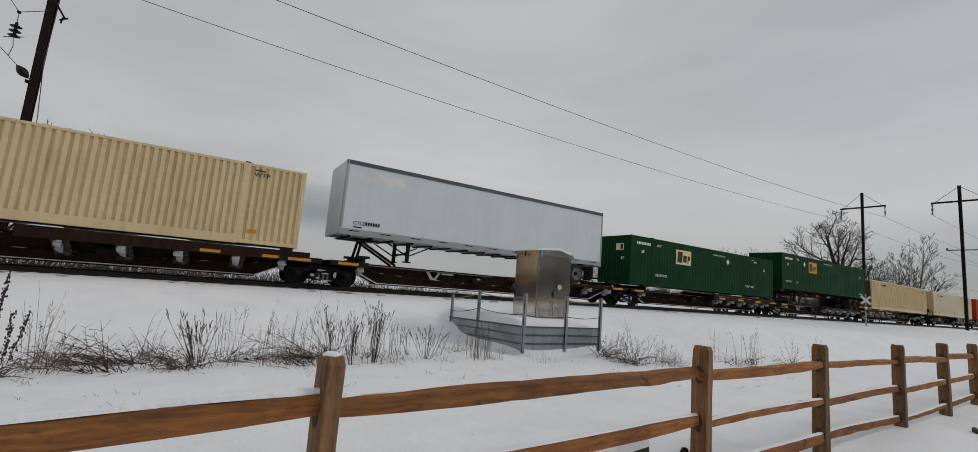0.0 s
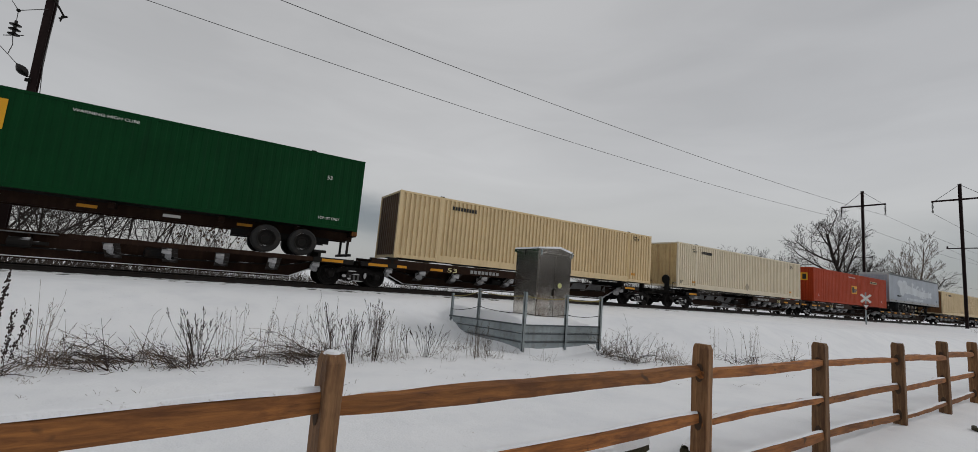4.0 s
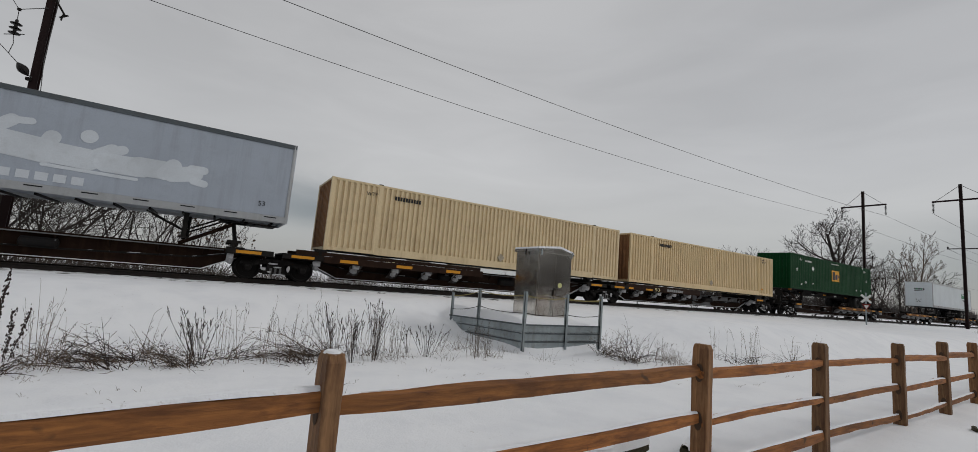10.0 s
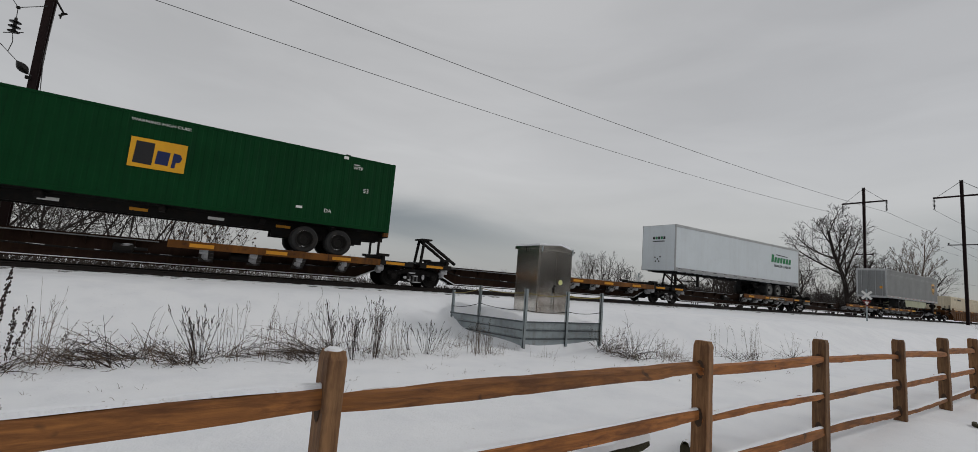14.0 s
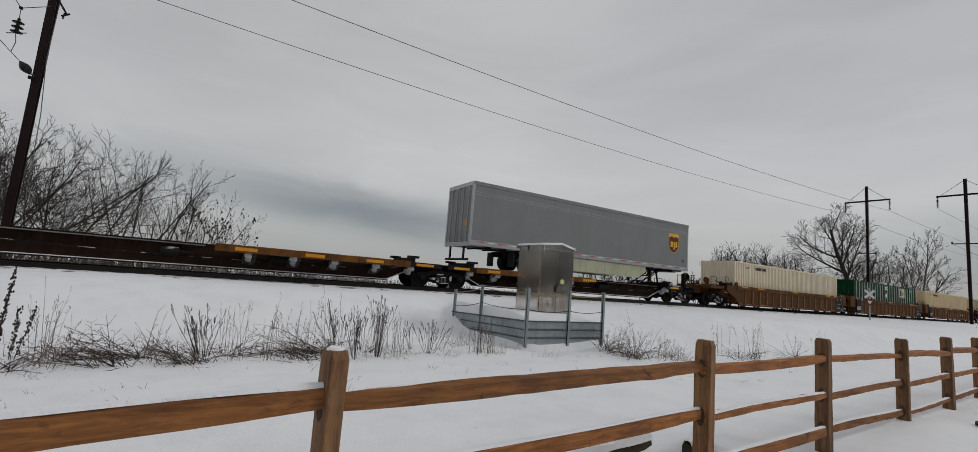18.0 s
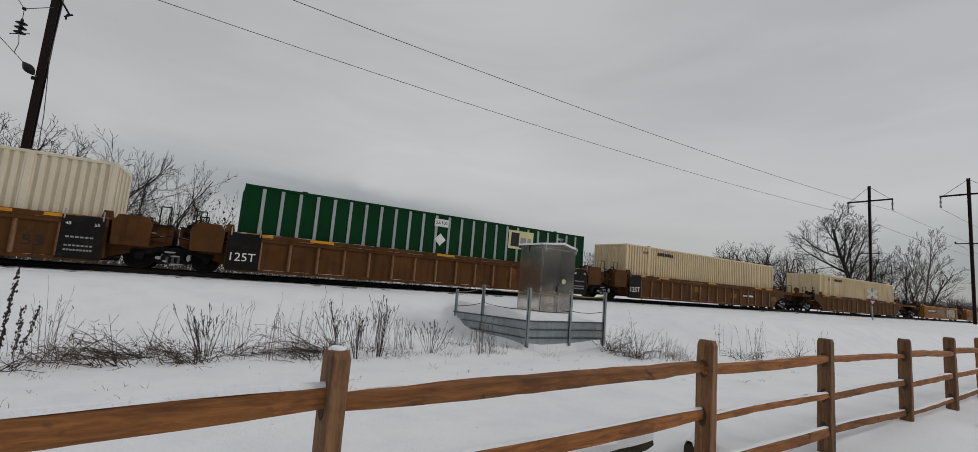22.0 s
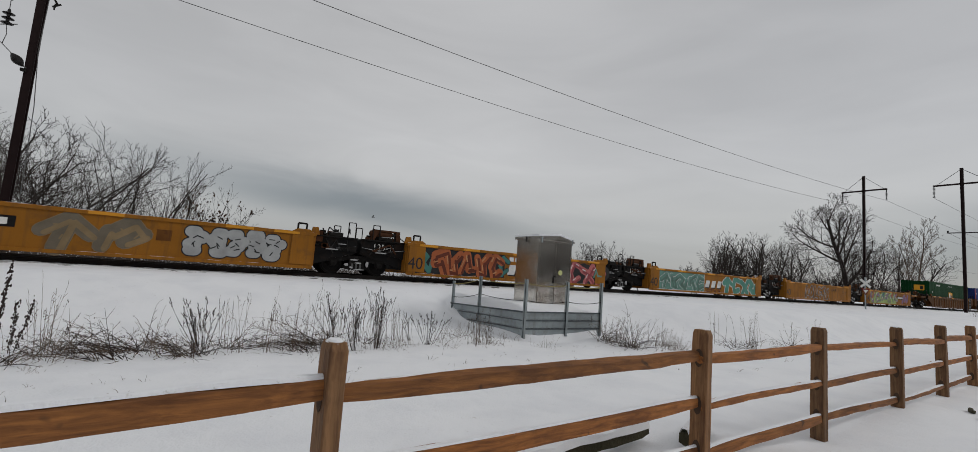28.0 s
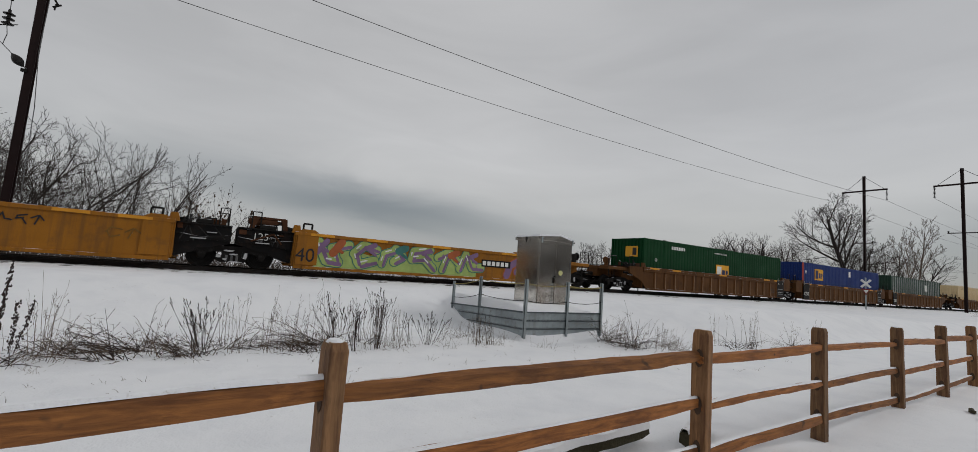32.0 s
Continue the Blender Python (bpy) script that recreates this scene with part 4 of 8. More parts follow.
    for sd in (-1, 1):
        part("mud_flap", Shape().box(*span(ax + 1.7, ax + 1.73), sd * 0.97 - 0.3, sd * 0.97 + 0.3, 0.22, lo - 0.1), RUBBER, t)
    part("air_line", Shape().path([(X(ax - 2.6), -1.0, lo - 0.05), (X(ax - 2.5), -1.05, lo - 0.42), (X(ax - 1.9), -1.05, lo - 0.46), (X(ax - 1.8), -1.0, lo - 0.1)], 0.02), BLACK, t)
    bp = part("rear_bumper", Shape().box(*span(L - 0.12, L - 0.02), -1.15, 1.15, lo - 0.72, lo - 0.62, 0.01), BLACK, t)
    for sd in (-1, 1):
        part("bumper_post", Shape().box(*span(L - 0.1, L - 0.03), sd * 0.7 - 0.05, sd * 0.7 + 0.05, lo - 0.65, lo), BLACK, bp)
    if skirt:
        for sd in (-1, 1):
            part("side_skirt", Shape().prism([(X(4.0), lo - 0.02), (X(ax - 1.1), lo - 0.02), (X(ax - 1.3), lo - 0.72), (X(4.6), lo - 0.72), (X(3.9), lo - 0.3)], sd * 1.2 - 0.02, sd * 1.2 + 0.02), SKIRT, t, "olive plastic side skirt")
    return t, body


def chassis(u, lo, label, beam=None):
    """A skeletal container chassis, gooseneck to the left; lo is the container's floor above the rail head."""
    t = on_train("container_chassis", u, RAIL_Z + DECK, label, "chassis", "container chassis on the train")
    b, L = lo - DECK, LONG
    beam = beam or SILL
    for sd in (-1, 1):
        part("main_beam", Shape().prism([(0.0, b - 0.14), (2.4, b - 0.14), (3.0, b - 0.36), (L, b - 0.36), (L, b - 0.02), (0.0, b - 0.02)], sd * 0.5 - 0.05, sd * 0.5 + 0.05), beam, t)
        for x, o in ((0.1, 1), (L - 0.1, -1)):
            part("twist_lock", Shape().box(x - 0.1, x + 0.1, sd * 1.2 - 0.09, sd * 1.2 + 0.09, b - 0.16, b), ORANGE, t)
    for x in (0.1, 2.9, 5.5, 8.5, 11.5, 14.0, L - 0.1):
        w = 1.28 if x < 1 or x > L - 1 else 1.0
        part("bolster", Shape().box(x - 0.09, x + 0.09, -w, w, b - 0.2, b - 0.02, 0.01), beam, t)
    for i in range(5):
        x = 3.2 + i * 2.2
        part("reflector", Shape().box(x, x + 0.5, -0.558, -0.55, b - 0.24, b - 0.14), LET_W if i % 2 else YMARK, t)
    g = part("landing_gear", Shape().tube((3.0, -0.8, b - 0.7), (3.0, 0.8, b - 0.7), 0.04, n=8), STEEL, t, "dark steel landing gear")
    for sd in (-1, 1):
        part("leg", Shape().box(2.92, 3.08, sd * 0.8 - 0.08, sd * 0.8 + 0.08, b - 0.95, b - 0.1, 0.01), STEEL, g)
        part("brace", Shape().tube((3.0, sd * 0.7, b - 0.8), (4.1, sd * 0.5, b - 0.3), 0.035, n=6).tube((3.0, sd * 0.7, b - 0.8), (2.2, sd * 0.5, b - 0.16), 0.035, n=6), STEEL, g)
    for d in (L - 3.2, L - 1.95):
        part("axle", Shape().tube((d, -1.0, 0.5), (d, 1.0, 0.5), 0.07, n=10), BLACK, t)
        for sd in (-1, 1):
            w = part("wheel", CACHE.get(("road_wheel",)) or CACHE.setdefault(("road_wheel",), Shape().lathe([(-0.29, 0.30), (-0.29, 0.44), (-0.25, 0.49), (-0.07, 0.5), (-0.02, 0.45), (0.02, 0.45), (0.07, 0.5), (0.25, 0.49), (0.29, 0.44), (0.29, 0.30), (-0.29, 0.30)], (0, 0, 0), "y", 26, False).mesh("road_wheel", RUBBER)), RUBBER, t, "black twin rubber tyres")
            w.matrix_basis = pose(d, sd * 0.97, 0.5, 0, 0, 0 if sd > 0 else 180)
            part("rim", cached(("rim", STEEL.name), lambda: Shape().lathe([(0.20, 0.02), (0.20, 0.14), (0.23, 0.16), (0.20, 0.25), (0.28, 0.295), (0.305, 0.32), (0.27, 0.33)], (0, 0, 0), "y", 22, False), STEEL), STEEL, w)
    bp = part("rear_bumper", Shape().box(L - 0.2, L - 0.1, -1.15, 1.15, b - 0.98, b - 0.88, 0.01), BLACK, t)
    for sd in (-1, 1):
        part("bumper_post", Shape().box(L - 0.19, L - 0.11, sd * 0.6 - 0.05, sd * 0.6 + 0.05, b - 0.9, b - 0.3), BLACK, bp)
    part("slider", Shape().box(L - 4.3, L - 0.9, -0.6, -0.48, b - 0.58, b - 0.34).box(L - 4.3, L - 0.9, 0.48, 0.6, b - 0.58, b - 0.34), BLACK, t)
    return t


def well_unit(u, length, paint, a, b, first, last, ribs=True, label="", panels=""):
    """One well of an articulated well car; a, b: where its side walls begin and end."""
    t = on_train("well_car", u, RAIL_Z, label, "well car", "well cars of the train")
    L, W = length, 1.5
    lo, hi = 0.15, 1.48
    for sd in (-1, 1):
        wall = [(a, lo), (b, lo), (b, hi), (a, hi)]
        if ribs:
            wall = ([(a + 0.3, lo), (a - 0.15, 0.62), (a - 1.2, hi - 0.4), (a - 1.2, hi - 0.02)] if first else [(a, lo), (a, hi)])[::-1] + ([(b - 0.3, lo), (b + 0.15, 0.62), (b + 1.2, hi - 0.4), (b + 1.2, hi - 0.02)] if last else [(b, lo), (b, hi)])
        w = part("side_wall", Shape().prism(wall, sd * W - 0.02, sd * W + 0.02), paint, t)
        part("top_chord", Shape().box(a - 0.05, b + 0.05, sd * W - 0.07, sd * W + 0.07, hi - (0.27 if ribs else 0.12), hi + 0.01, 0.012), paint, w)
        if ribs:
            part("chord_lip", Shape().box(a, b, sd * W - 0.085, sd * W + 0.085, hi - 0.16, hi - 0.13, 0.006), paint, w)
        part("bottom_chord", Shape().box(a + 0.3, b - 0.3, sd * W - 0.06, sd * W + 0.06, lo - 0.01, lo + 0.10, 0.01), paint, w)
        if ribs:
            n = 15
            for i in range(n + 1):
                x = a + 1.0 + i * (b - a - 2.0) / n
                part("side_rib", cached(("well_rib", paint.name), lambda: Shape().prism([(-0.06, -0.02), (0.06, -0.02), (0.045, -0.085), (-0.045, -0.085)], lo + 0.1, hi - 0.27, "z"), RIBB), RIBB, w).matrix_basis = pose(x, sd * W, 0, 0, 0, 0 if sd < 0 else 180)
        if sd < 0:
            for x in (a + 0.5, a + 2.6, (a + b) / 2 - 0.5, b - 2.9, b - 1.4):
                part("reflector", Shape().box(x, x + 0.85, -W - 0.078, -W - 0.071, hi - 0.10, hi - 0.005), YMARK, w, "yellow reflective strip")
    for i in range(8):
        x = a + 0.6 + i * (b - a - 1.2) / 7
        part("floor_beam", cached(("floor_beam",), lambda: Shape().box(-0.14, 0.14, -1.48, 1.48, 0.2, 0.345, 0.01), STEEL), STEEL, t).location = (x, 0, 0)
    # raised ends over the bogies
    for x0, x1, w in ((0.09, a, 1), (b, L - 0.09, -1)):
        inner = x1 if w > 0 else x0
        e = part("end_structure", Shape().prism([(x0, 0.84), (x1, 0.84 if w < 0 else 0.3), (x1, 1.42), (x0, 1.42)] if w > 0 else [(x0, 0.3), (x1, 0.84), (x1, 1.42), (x0, 1.42)], -1.05, 1.05), BLACK if not ribs else paint, t)
        part("bulkhead", Shape().box(inner - 0.05, inner + 0.05, -1.44, 1.44, 0.25, 1.47, 0.01), paint, e)
        sx = (inner, inner + w * 1.0) if w > 0 else (inner - 1.0, inner)
        if not ribs:
            k = (inner + w * 0.42)
            part("corner_block", Shape().prism([(k - 0.38, 0.3), (k + 0.38, 0.3), (k + 0.36, 1.5), (k + 0.2, 1.6), (k - 0.2, 1.6), (k - 0.36, 1.5)], -W - 0.06, -W + 0.25), paint, e, "raised yellow corner of the well")
            part("corner_block", Shape().prism([(k - 0.38, 0.3), (k + 0.38, 0.3), (k + 0.36, 1.5), (k + 0.2, 1.6), (k - 0.2, 1.6), (k - 0.36, 1.5)], W - 0.25, W + 0.06), paint, e)
            part("lift_eye", Shape().path([(k - 0.2, -W, 1.58), (k - 0.2, -W, 1.8), (k + 0.1, -W, 1.8), (k + 0.1, -W, 1.58)], 0.035), STEEL, e)
        elif ("l" if w > 0 else "r") in panels:
            part("end_panel", Shape().box(min(sx), max(sx), -W - 0.09, -W - 0.03, lo + 0.05, hi - 0.02, 0.01), BLACK, e, "black end panel of the well side")
            for gx in (min(sx) + 0.06, max(sx) - 0.06):
                part("grab_iron", Shape().path([(gx, -W - 0.12, hi - 0.12), (gx, -W - 0.12, hi + 0.16)], 0.02), LET_G, e, "pale grab iron")
        if ribs and ("l" if w > 0 else "r") in panels:
            k = inner - w * 0.62
            for y0 in (-W - 0.02, W - 0.42):
                part("end_block", Shape().prism([(k - 0.46, 0.72), (k + 0.46, 0.72), (k + 0.5, 1.42), (k + 0.36, 1.66), (k - 0.36, 1.66), (k - 0.5, 1.42)], y0, y0 + 0.44), paint, e, "raised brown end casing")
        cx = (x0 + x1) / 2
        part("walkway", Shape().box(x0, x1, -1.35, 1.35, 1.42, 1.46), STEEL, e)
        for sd in (-1, 1):
            gx = x0 + 0.4 if w > 0 else x1 - 0.4
            part("grab_iron", Shape().path([(gx, sd * 1.3, 1.46), (gx, sd * 1.3, 2.05), (gx + 0.28, sd * 1.3, 2.05), (gx + 0.28, sd * 1.3, 1.46)], 0.02), STEEL, e)
            part("guide_post", Shape().prism([(inner - 0.16, 1.44), (inner + 0.16, 1.44), (inner + 0.10, 1.72), (inner - 0.10, 1.72)], sd * 1.46 - 0.06, sd * 1.46 + 0.06), paint, e)
            part("shear_plate", Shape().prism([(x0, 1.42), (x1, 1.42), (x1, 0.75), (cx, 0.92), (x0, 0.92)] if w > 0 else [(x0, 1.42), (x1, 1.42), (x1, 0.92), (cx, 0.92), (x0, 0.75)], sd * 1.15 - 0.03, sd * 1.15 + 0.03), BLACK if not ribs else paint, e)
        part("valve_box", Shape().box(cx - 0.25, cx + 0.25, -1.28, -0.9, 1.46, 1.62, 0.02).lathe([(0, 0.12), (0.22, 0.12), (0.26, 0.05)], (cx + 0.1, -0.7, 1.46), "z", 12).tube((cx - 0.4, -1.1, 1.5), (cx - 0.4, -0.6, 1.75), 0.03), STEEL, e)
        rnd = random.Random(int(u * 7) + w)
        for k in range(9):
            bx, bz = rnd.uniform(x0 + 0.15, x1 - 0.15), rnd.choice((1.46, 1.46, rnd.uniform(0.95, 1.3)))
            bw, bh = rnd.uniform(0.04, 0.16), rnd.uniform(0.05, 0.22)
            by = rnd.uniform(-1.25, -0.6) if bz > 1.4 else -1.24
            part("brake_fitting", Shape().box(bx - bw, bx + bw, by - 0.06, by + 0.06, bz, bz + bh, 0.01), rnd.choice((IRON, RUSTY, RUSTY)), e)
        for k in range(4 if not ribs else 2):
            bx = rnd.uniform(x0 + 0.2, x1 - 0.2)
            part("hose", Shape().path([(bx, -1.2, 1.44), (bx + rnd.uniform(-0.1, 0.1), -1.24, rnd.uniform(1.6, 1.85)), (bx + rnd.uniform(-0.5, 0.5), -1.2, rnd.uniform(1.46, 1.6))], 0.022), RUBBER, e)
            part("hose", Shape().path([(bx, -1.2, 1.35), (bx + rnd.uniform(-0.4, 0.4), -1.27, rnd.uniform(0.8, 1.0))], 0.02), RUBBER, e)
        if not ribs and w > 0:
            rb = part("brake_rigging", Shape().lathe([(-0.55, 0.05), (-0.5, 0.13), (0.35, 0.13), (0.42, 0.07), (0.7, 0.05)], (cx - 0.1, -1.15, 1.72), "x", 12).prism([(cx - 0.6, 1.46), (cx - 0.45, 1.46), (cx - 0.3, 1.86), (cx - 0.5, 1.9)], -1.3, -1.0).prism([(cx + 0.5, 1.46), (cx + 0.65, 1.46), (cx + 0.6, 1.9), (cx + 0.42, 1.84)], -1.3, -1.0).box(cx - 0.5, cx + 0.55, -1.28, -1.2, 1.82, 1.9, 0.01), RUSTY, e, "rusted brake cylinder and levers")
            part("lever", Shape().tube((cx - 0.5, -1.3, 1.0), (cx + 0.2, -1.32, 1.3), 0.03, n=6).tube((cx + 0.2, -1.32, 1.3), (cx + 0.5, -1.3, 0.95), 0.03, n=6), RUSTY, rb)
        part("snow_clump", Shape().box(cx - 0.35, cx + 0.1, -1.3, -1.2, 0.93, 0.97, 0.01).box(cx + 0.1, cx + 0.4, -1.3, -1.2, 1.16, 1.19, 0.01), CLUMP, e)
        part("brake_pipe", Shape().path([(x0, -1.22, 1.1), (cx, -1.26, 0.98), (x1, -1.3, 1.12)], 0.025), STEEL, e)
    bogie(t, 0.0, True)
    if last:
        bogie(t, L, True)
    for x, w in ([(0.0, -1)] if first else []) + ([(L, 1)] if last else []):
        coupler(t, x + w * 0.9, w)
        e = part("end_sill", Shape().box(min(x - w * 0.3, x + w * 1.25), max(x - w * 0.3, x + w * 1.25), -1.3, 1.3, 1.18, 1.36, 0.02).box(min(x, x + w * 1.2), max(x, x + w * 1.2), -0.4, 0.4, 0.76, 1.2), paint, t)
        for sd in (-1, 1):
            part("grab_iron", Shape().path([(x + w * 1.2, sd * 1.28, 1.3), (x + w * 1.2, sd * 1.28, 1.95), (x + w * 0.6, sd * 1.28, 1.95), (x + w * 0.6, sd * 1.28, 1.3)], 0.02), STEEL, e)
            part("ladder", Shape().path([(x + w * 1.2, sd * 1.3, 0.45), (x + w * 1.2, sd * 1.3, 1.2)], 0.02).path([(x + w * 0.75, sd * 1.3, 0.45), (x + w * 0.75, sd * 1.3, 1.2)], 0.02).path([(x + w * 1.2, sd * 1.3, 0.5), (x + w * 0.75, sd * 1.3, 0.5)], 0.02).path([(x + w * 1.2, sd * 1.3, 0.85), (x + w * 0.75, sd * 1.3, 0.85)], 0.02), STEEL, e)
        part("brake_stand", Shape().box(x + w * 0.7 - 0.1, x + w * 0.7 + 0.1, -0.8, -0.55, 1.36, 1.85, 0.02).lathe([(0.0, 0.19), (0.03, 0.21), (0.06, 0.19)], (x + w * 0.85, -0.68, 1.72), "x", 16), paint if ribs else STEEL, e)
    return t


def capsule(s, p, q, r, y, d=0.003, n=5):
    """A round-ended flat stroke in the x-z plane."""
    p, q = Vector((p[0], p[1])), Vector((q[0], q[1]))
    w = math.atan2(q.y - p.y, q.x - p.x)
    pts = [(q.x + r * math.cos(w - math.pi / 2 + math.pi * i / n), q.y + r * math.sin(w - math.pi / 2 + math.pi * i / n)) for i in range(n + 1)]
    pts += [(p.x + r * math.cos(w + math.pi / 2 + math.pi * i / n), p.y + r * math.sin(w + math.pi / 2 + math.pi * i / n)) for i in range(n + 1)]
    s.prism(pts, y - d, y + d)


STROKES = [
    [(0.85, 0.9, 0.25, 0.75), (0.25, 0.75, 0.2, 0.45), (0.2, 0.45, 0.6, 0.55), (0.6, 0.55, 0.9, 0.1)],
    [(0.1, 0.85, 0.3, 0.2), (0.3, 0.2, 0.65, 0.15), (0.65, 0.15, 0.5, 0.6), (0.5, 0.6, 0.95, 0.85)],
    [(0.05, 0.2, 0.35, 0.9), (0.35, 0.9, 0.55, 0.35), (0.55, 0.35, 0.95, 0.3)],
    [(0.9, 0.75, 0.4, 0.9), (0.4, 0.9, 0.15, 0.5), (0.15, 0.5, 0.35, 0.12), (0.35, 0.12, 0.85, 0.3)],
    [(0.1, 0.15, 0.2, 0.6), (0.2, 0.6, 0.6, 0.9), (0.6, 0.9, 0.85, 0.55), (0.85, 0.55, 0.5, 0.3)],
    [(0.15, 0.9, 0.5, 0.7), (0.5, 0.7, 0.25, 0.4), (0.25, 0.4, 0.75, 0.1), (0.75, 0.1, 0.9, 0.6)],
    [(0.05, 0.6, 0.5, 0.92), (0.5, 0.92, 0.9, 0.55), (0.5, 0.8, 0.35, 0.1)],
    [(0.12, 0.75, 0.6, 0.5), (0.6, 0.5, 0.9, 0.9), (0.6, 0.5, 0.3, 0.12), (0.6, 0.5, 0.9, 0.15)],
]


def spray(name, r, g, b):
    return surface(name, (r, g, b), 0.5, amount=0.12, fade=0.18, bump=0.0, size=2.2)


SP_SILVER, SP_BLACK = spray("silver_spray", 0.36, 0.37, 0.37), spray("black_spray", 0.02, 0.02, 0.022)
SP_DULL = spray("dull_tan_spray", 0.24, 0.17, 0.09)
SP_ORANGE, SP_PINK, SP_MINT = spray("orange_spray", 0.36, 0.10, 0.035), spray("pink_spray", 0.44, 0.13, 0.13), spray("mint_spray", 0.125, 0.245, 0.205)
SP_RUST, SP_TAN, SP_DARKPINK = spray("rust_spray", 0.12, 0.028, 0.014), spray("tan_spray", 0.45, 0.22, 0.10), spray("deep_pink_spray", 0.24, 0.05, 0.06)
SP_GREEN, SP_SEA, SP_FADED = spray("grey_green_spray", 0.09, 0.16, 0.13), spray("sea_green_spray", 0.075, 0.24, 0.19), spray("faded_grey_spray", 0.15, 0.125, 0.09)
SP_UMBER, SP_OCHRE = spray("umber_spray", 0.03, 0.017, 0.010), spray("ochre_spray", 0.17, 0.085, 0.012)
SP_LIME, SP_PURPLE, SP_WHITE, SP_TEAL = spray("lime_spray", 0.32, 0.42, 0.13), spray("purple_spray", 0.20, 0.12, 0.22), spray("white_spray", 0.66, 0.67, 0.66), spray("teal_spray", 0.05, 0.17, 0.15)


def graffiti(parent, x0, x1, z0, z1, fill, line, forms, thick=0.15, edge=0.035, back=None, glint=None, seed=1, y=-1.524, halo=None, shade=None):
    """A painted piece of letter-like strokes: a cloud behind, halo, dark outlines, fill, inner shading and glints."""
    rnd = random.Random(seed)
    n = len(forms)
    w, h = (x1 - x0) / n, z1 - z0
    if back:
        s = Shape()
        for i in range(n * 2):
            cx = x0 + (i + 0.5) * (x1 - x0) / (2 * n)
            dx = rnd.uniform(0.2, 0.45)
            capsule(s, (max(x0, cx - dx), z0 + h * rnd.uniform(0.3, 0.45)), (min(x1, cx + dx), z0 + h * rnd.uniform(0.55, 0.7)), h * rnd.uniform(0.28, 0.34), y, 0.001 + 0.0001 * i)
        part("graffiti", s, back, parent, "spray-painted graffiti")
    for i, k in enumerate(forms):
        ring, outl, body, dim, spark = Shape(), Shape(), Shape(), Shape(), Shape()
        ox, oz = x0 + i * w + w * 0.02, z0 + rnd.uniform(-0.02, 0.02) * h
        sx, sz = w * rnd.uniform(0.94, 1.04), h * rnd.uniform(0.92, 1.0)
        lean = rnd.uniform(-0.06, 0.1)
        for m, (a, b, c, d) in enumerate(STROKES[k]):
            jit = [rnd.uniform(-0.05, 0.05) for _ in range(4)]
            p = (ox + sx * (a + jit[0] + lean * b), oz + sz * min(0.92, max(0.08, b + jit[1])))
            q = (ox + sx * (c + jit[2] + lean * d), oz + sz * min(0.92, max(0.08, d + jit[3])))
            r = thick * rnd.uniform(0.8, 1.2)
            e = 0.00012 * (i * 5 + m)
            if halo:
                capsule(ring, p, q, r + edge * 1.9, y - 0.003, 0.0012 + e * 0.5)
            capsule(outl, p, q, r + edge, y - 0.006, 0.0015 + e)
            capsule(body, p, q, r, y - 0.013, 0.0015 + e)
            if shade:
                o = r * 0.42
                capsule(dim, (p[0] + o, p[1] - o), (q[0] + o, q[1] - o), r * 0.38, y - 0.019, 0.0012 + e * 0.5)
                if rnd.random() < 0.6:
                    mx, mz = (p[0] + q[0]) / 2, (p[1] + q[1]) / 2
                    capsule(dim, (mx, mz), (mx + rnd.uniform(-0.12, 0.12), mz + rnd.uniform(-0.12, 0.12)), 0.022, y - 0.0205, 0.001)
            if glint and rnd.random() < 0.8:
                g0 = (p[0] * 0.8 + q[0] * 0.2 - r * 0.4, p[1] * 0.8 + q[1] * 0.2 + r * 0.4)
                g1 = (p[0] * 0.4 + q[0] * 0.6 - r * 0.4, p[1] * 0.4 + q[1] * 0.6 + r * 0.4)
                capsule(spark, g0, g1, r * 0.16, y - 0.023, 0.0012)
        g2 = part("graffiti", outl, line, parent, "spray-painted graffiti")
        if halo:
            part("graffiti_halo", ring, halo, g2)
        part("graffiti_fill", body, fill, g2)
        if shade:
            part("graffiti_shade", dim, shade, g2)
        if spark.v:
            part("graffiti_glint", spark, glint, g2)


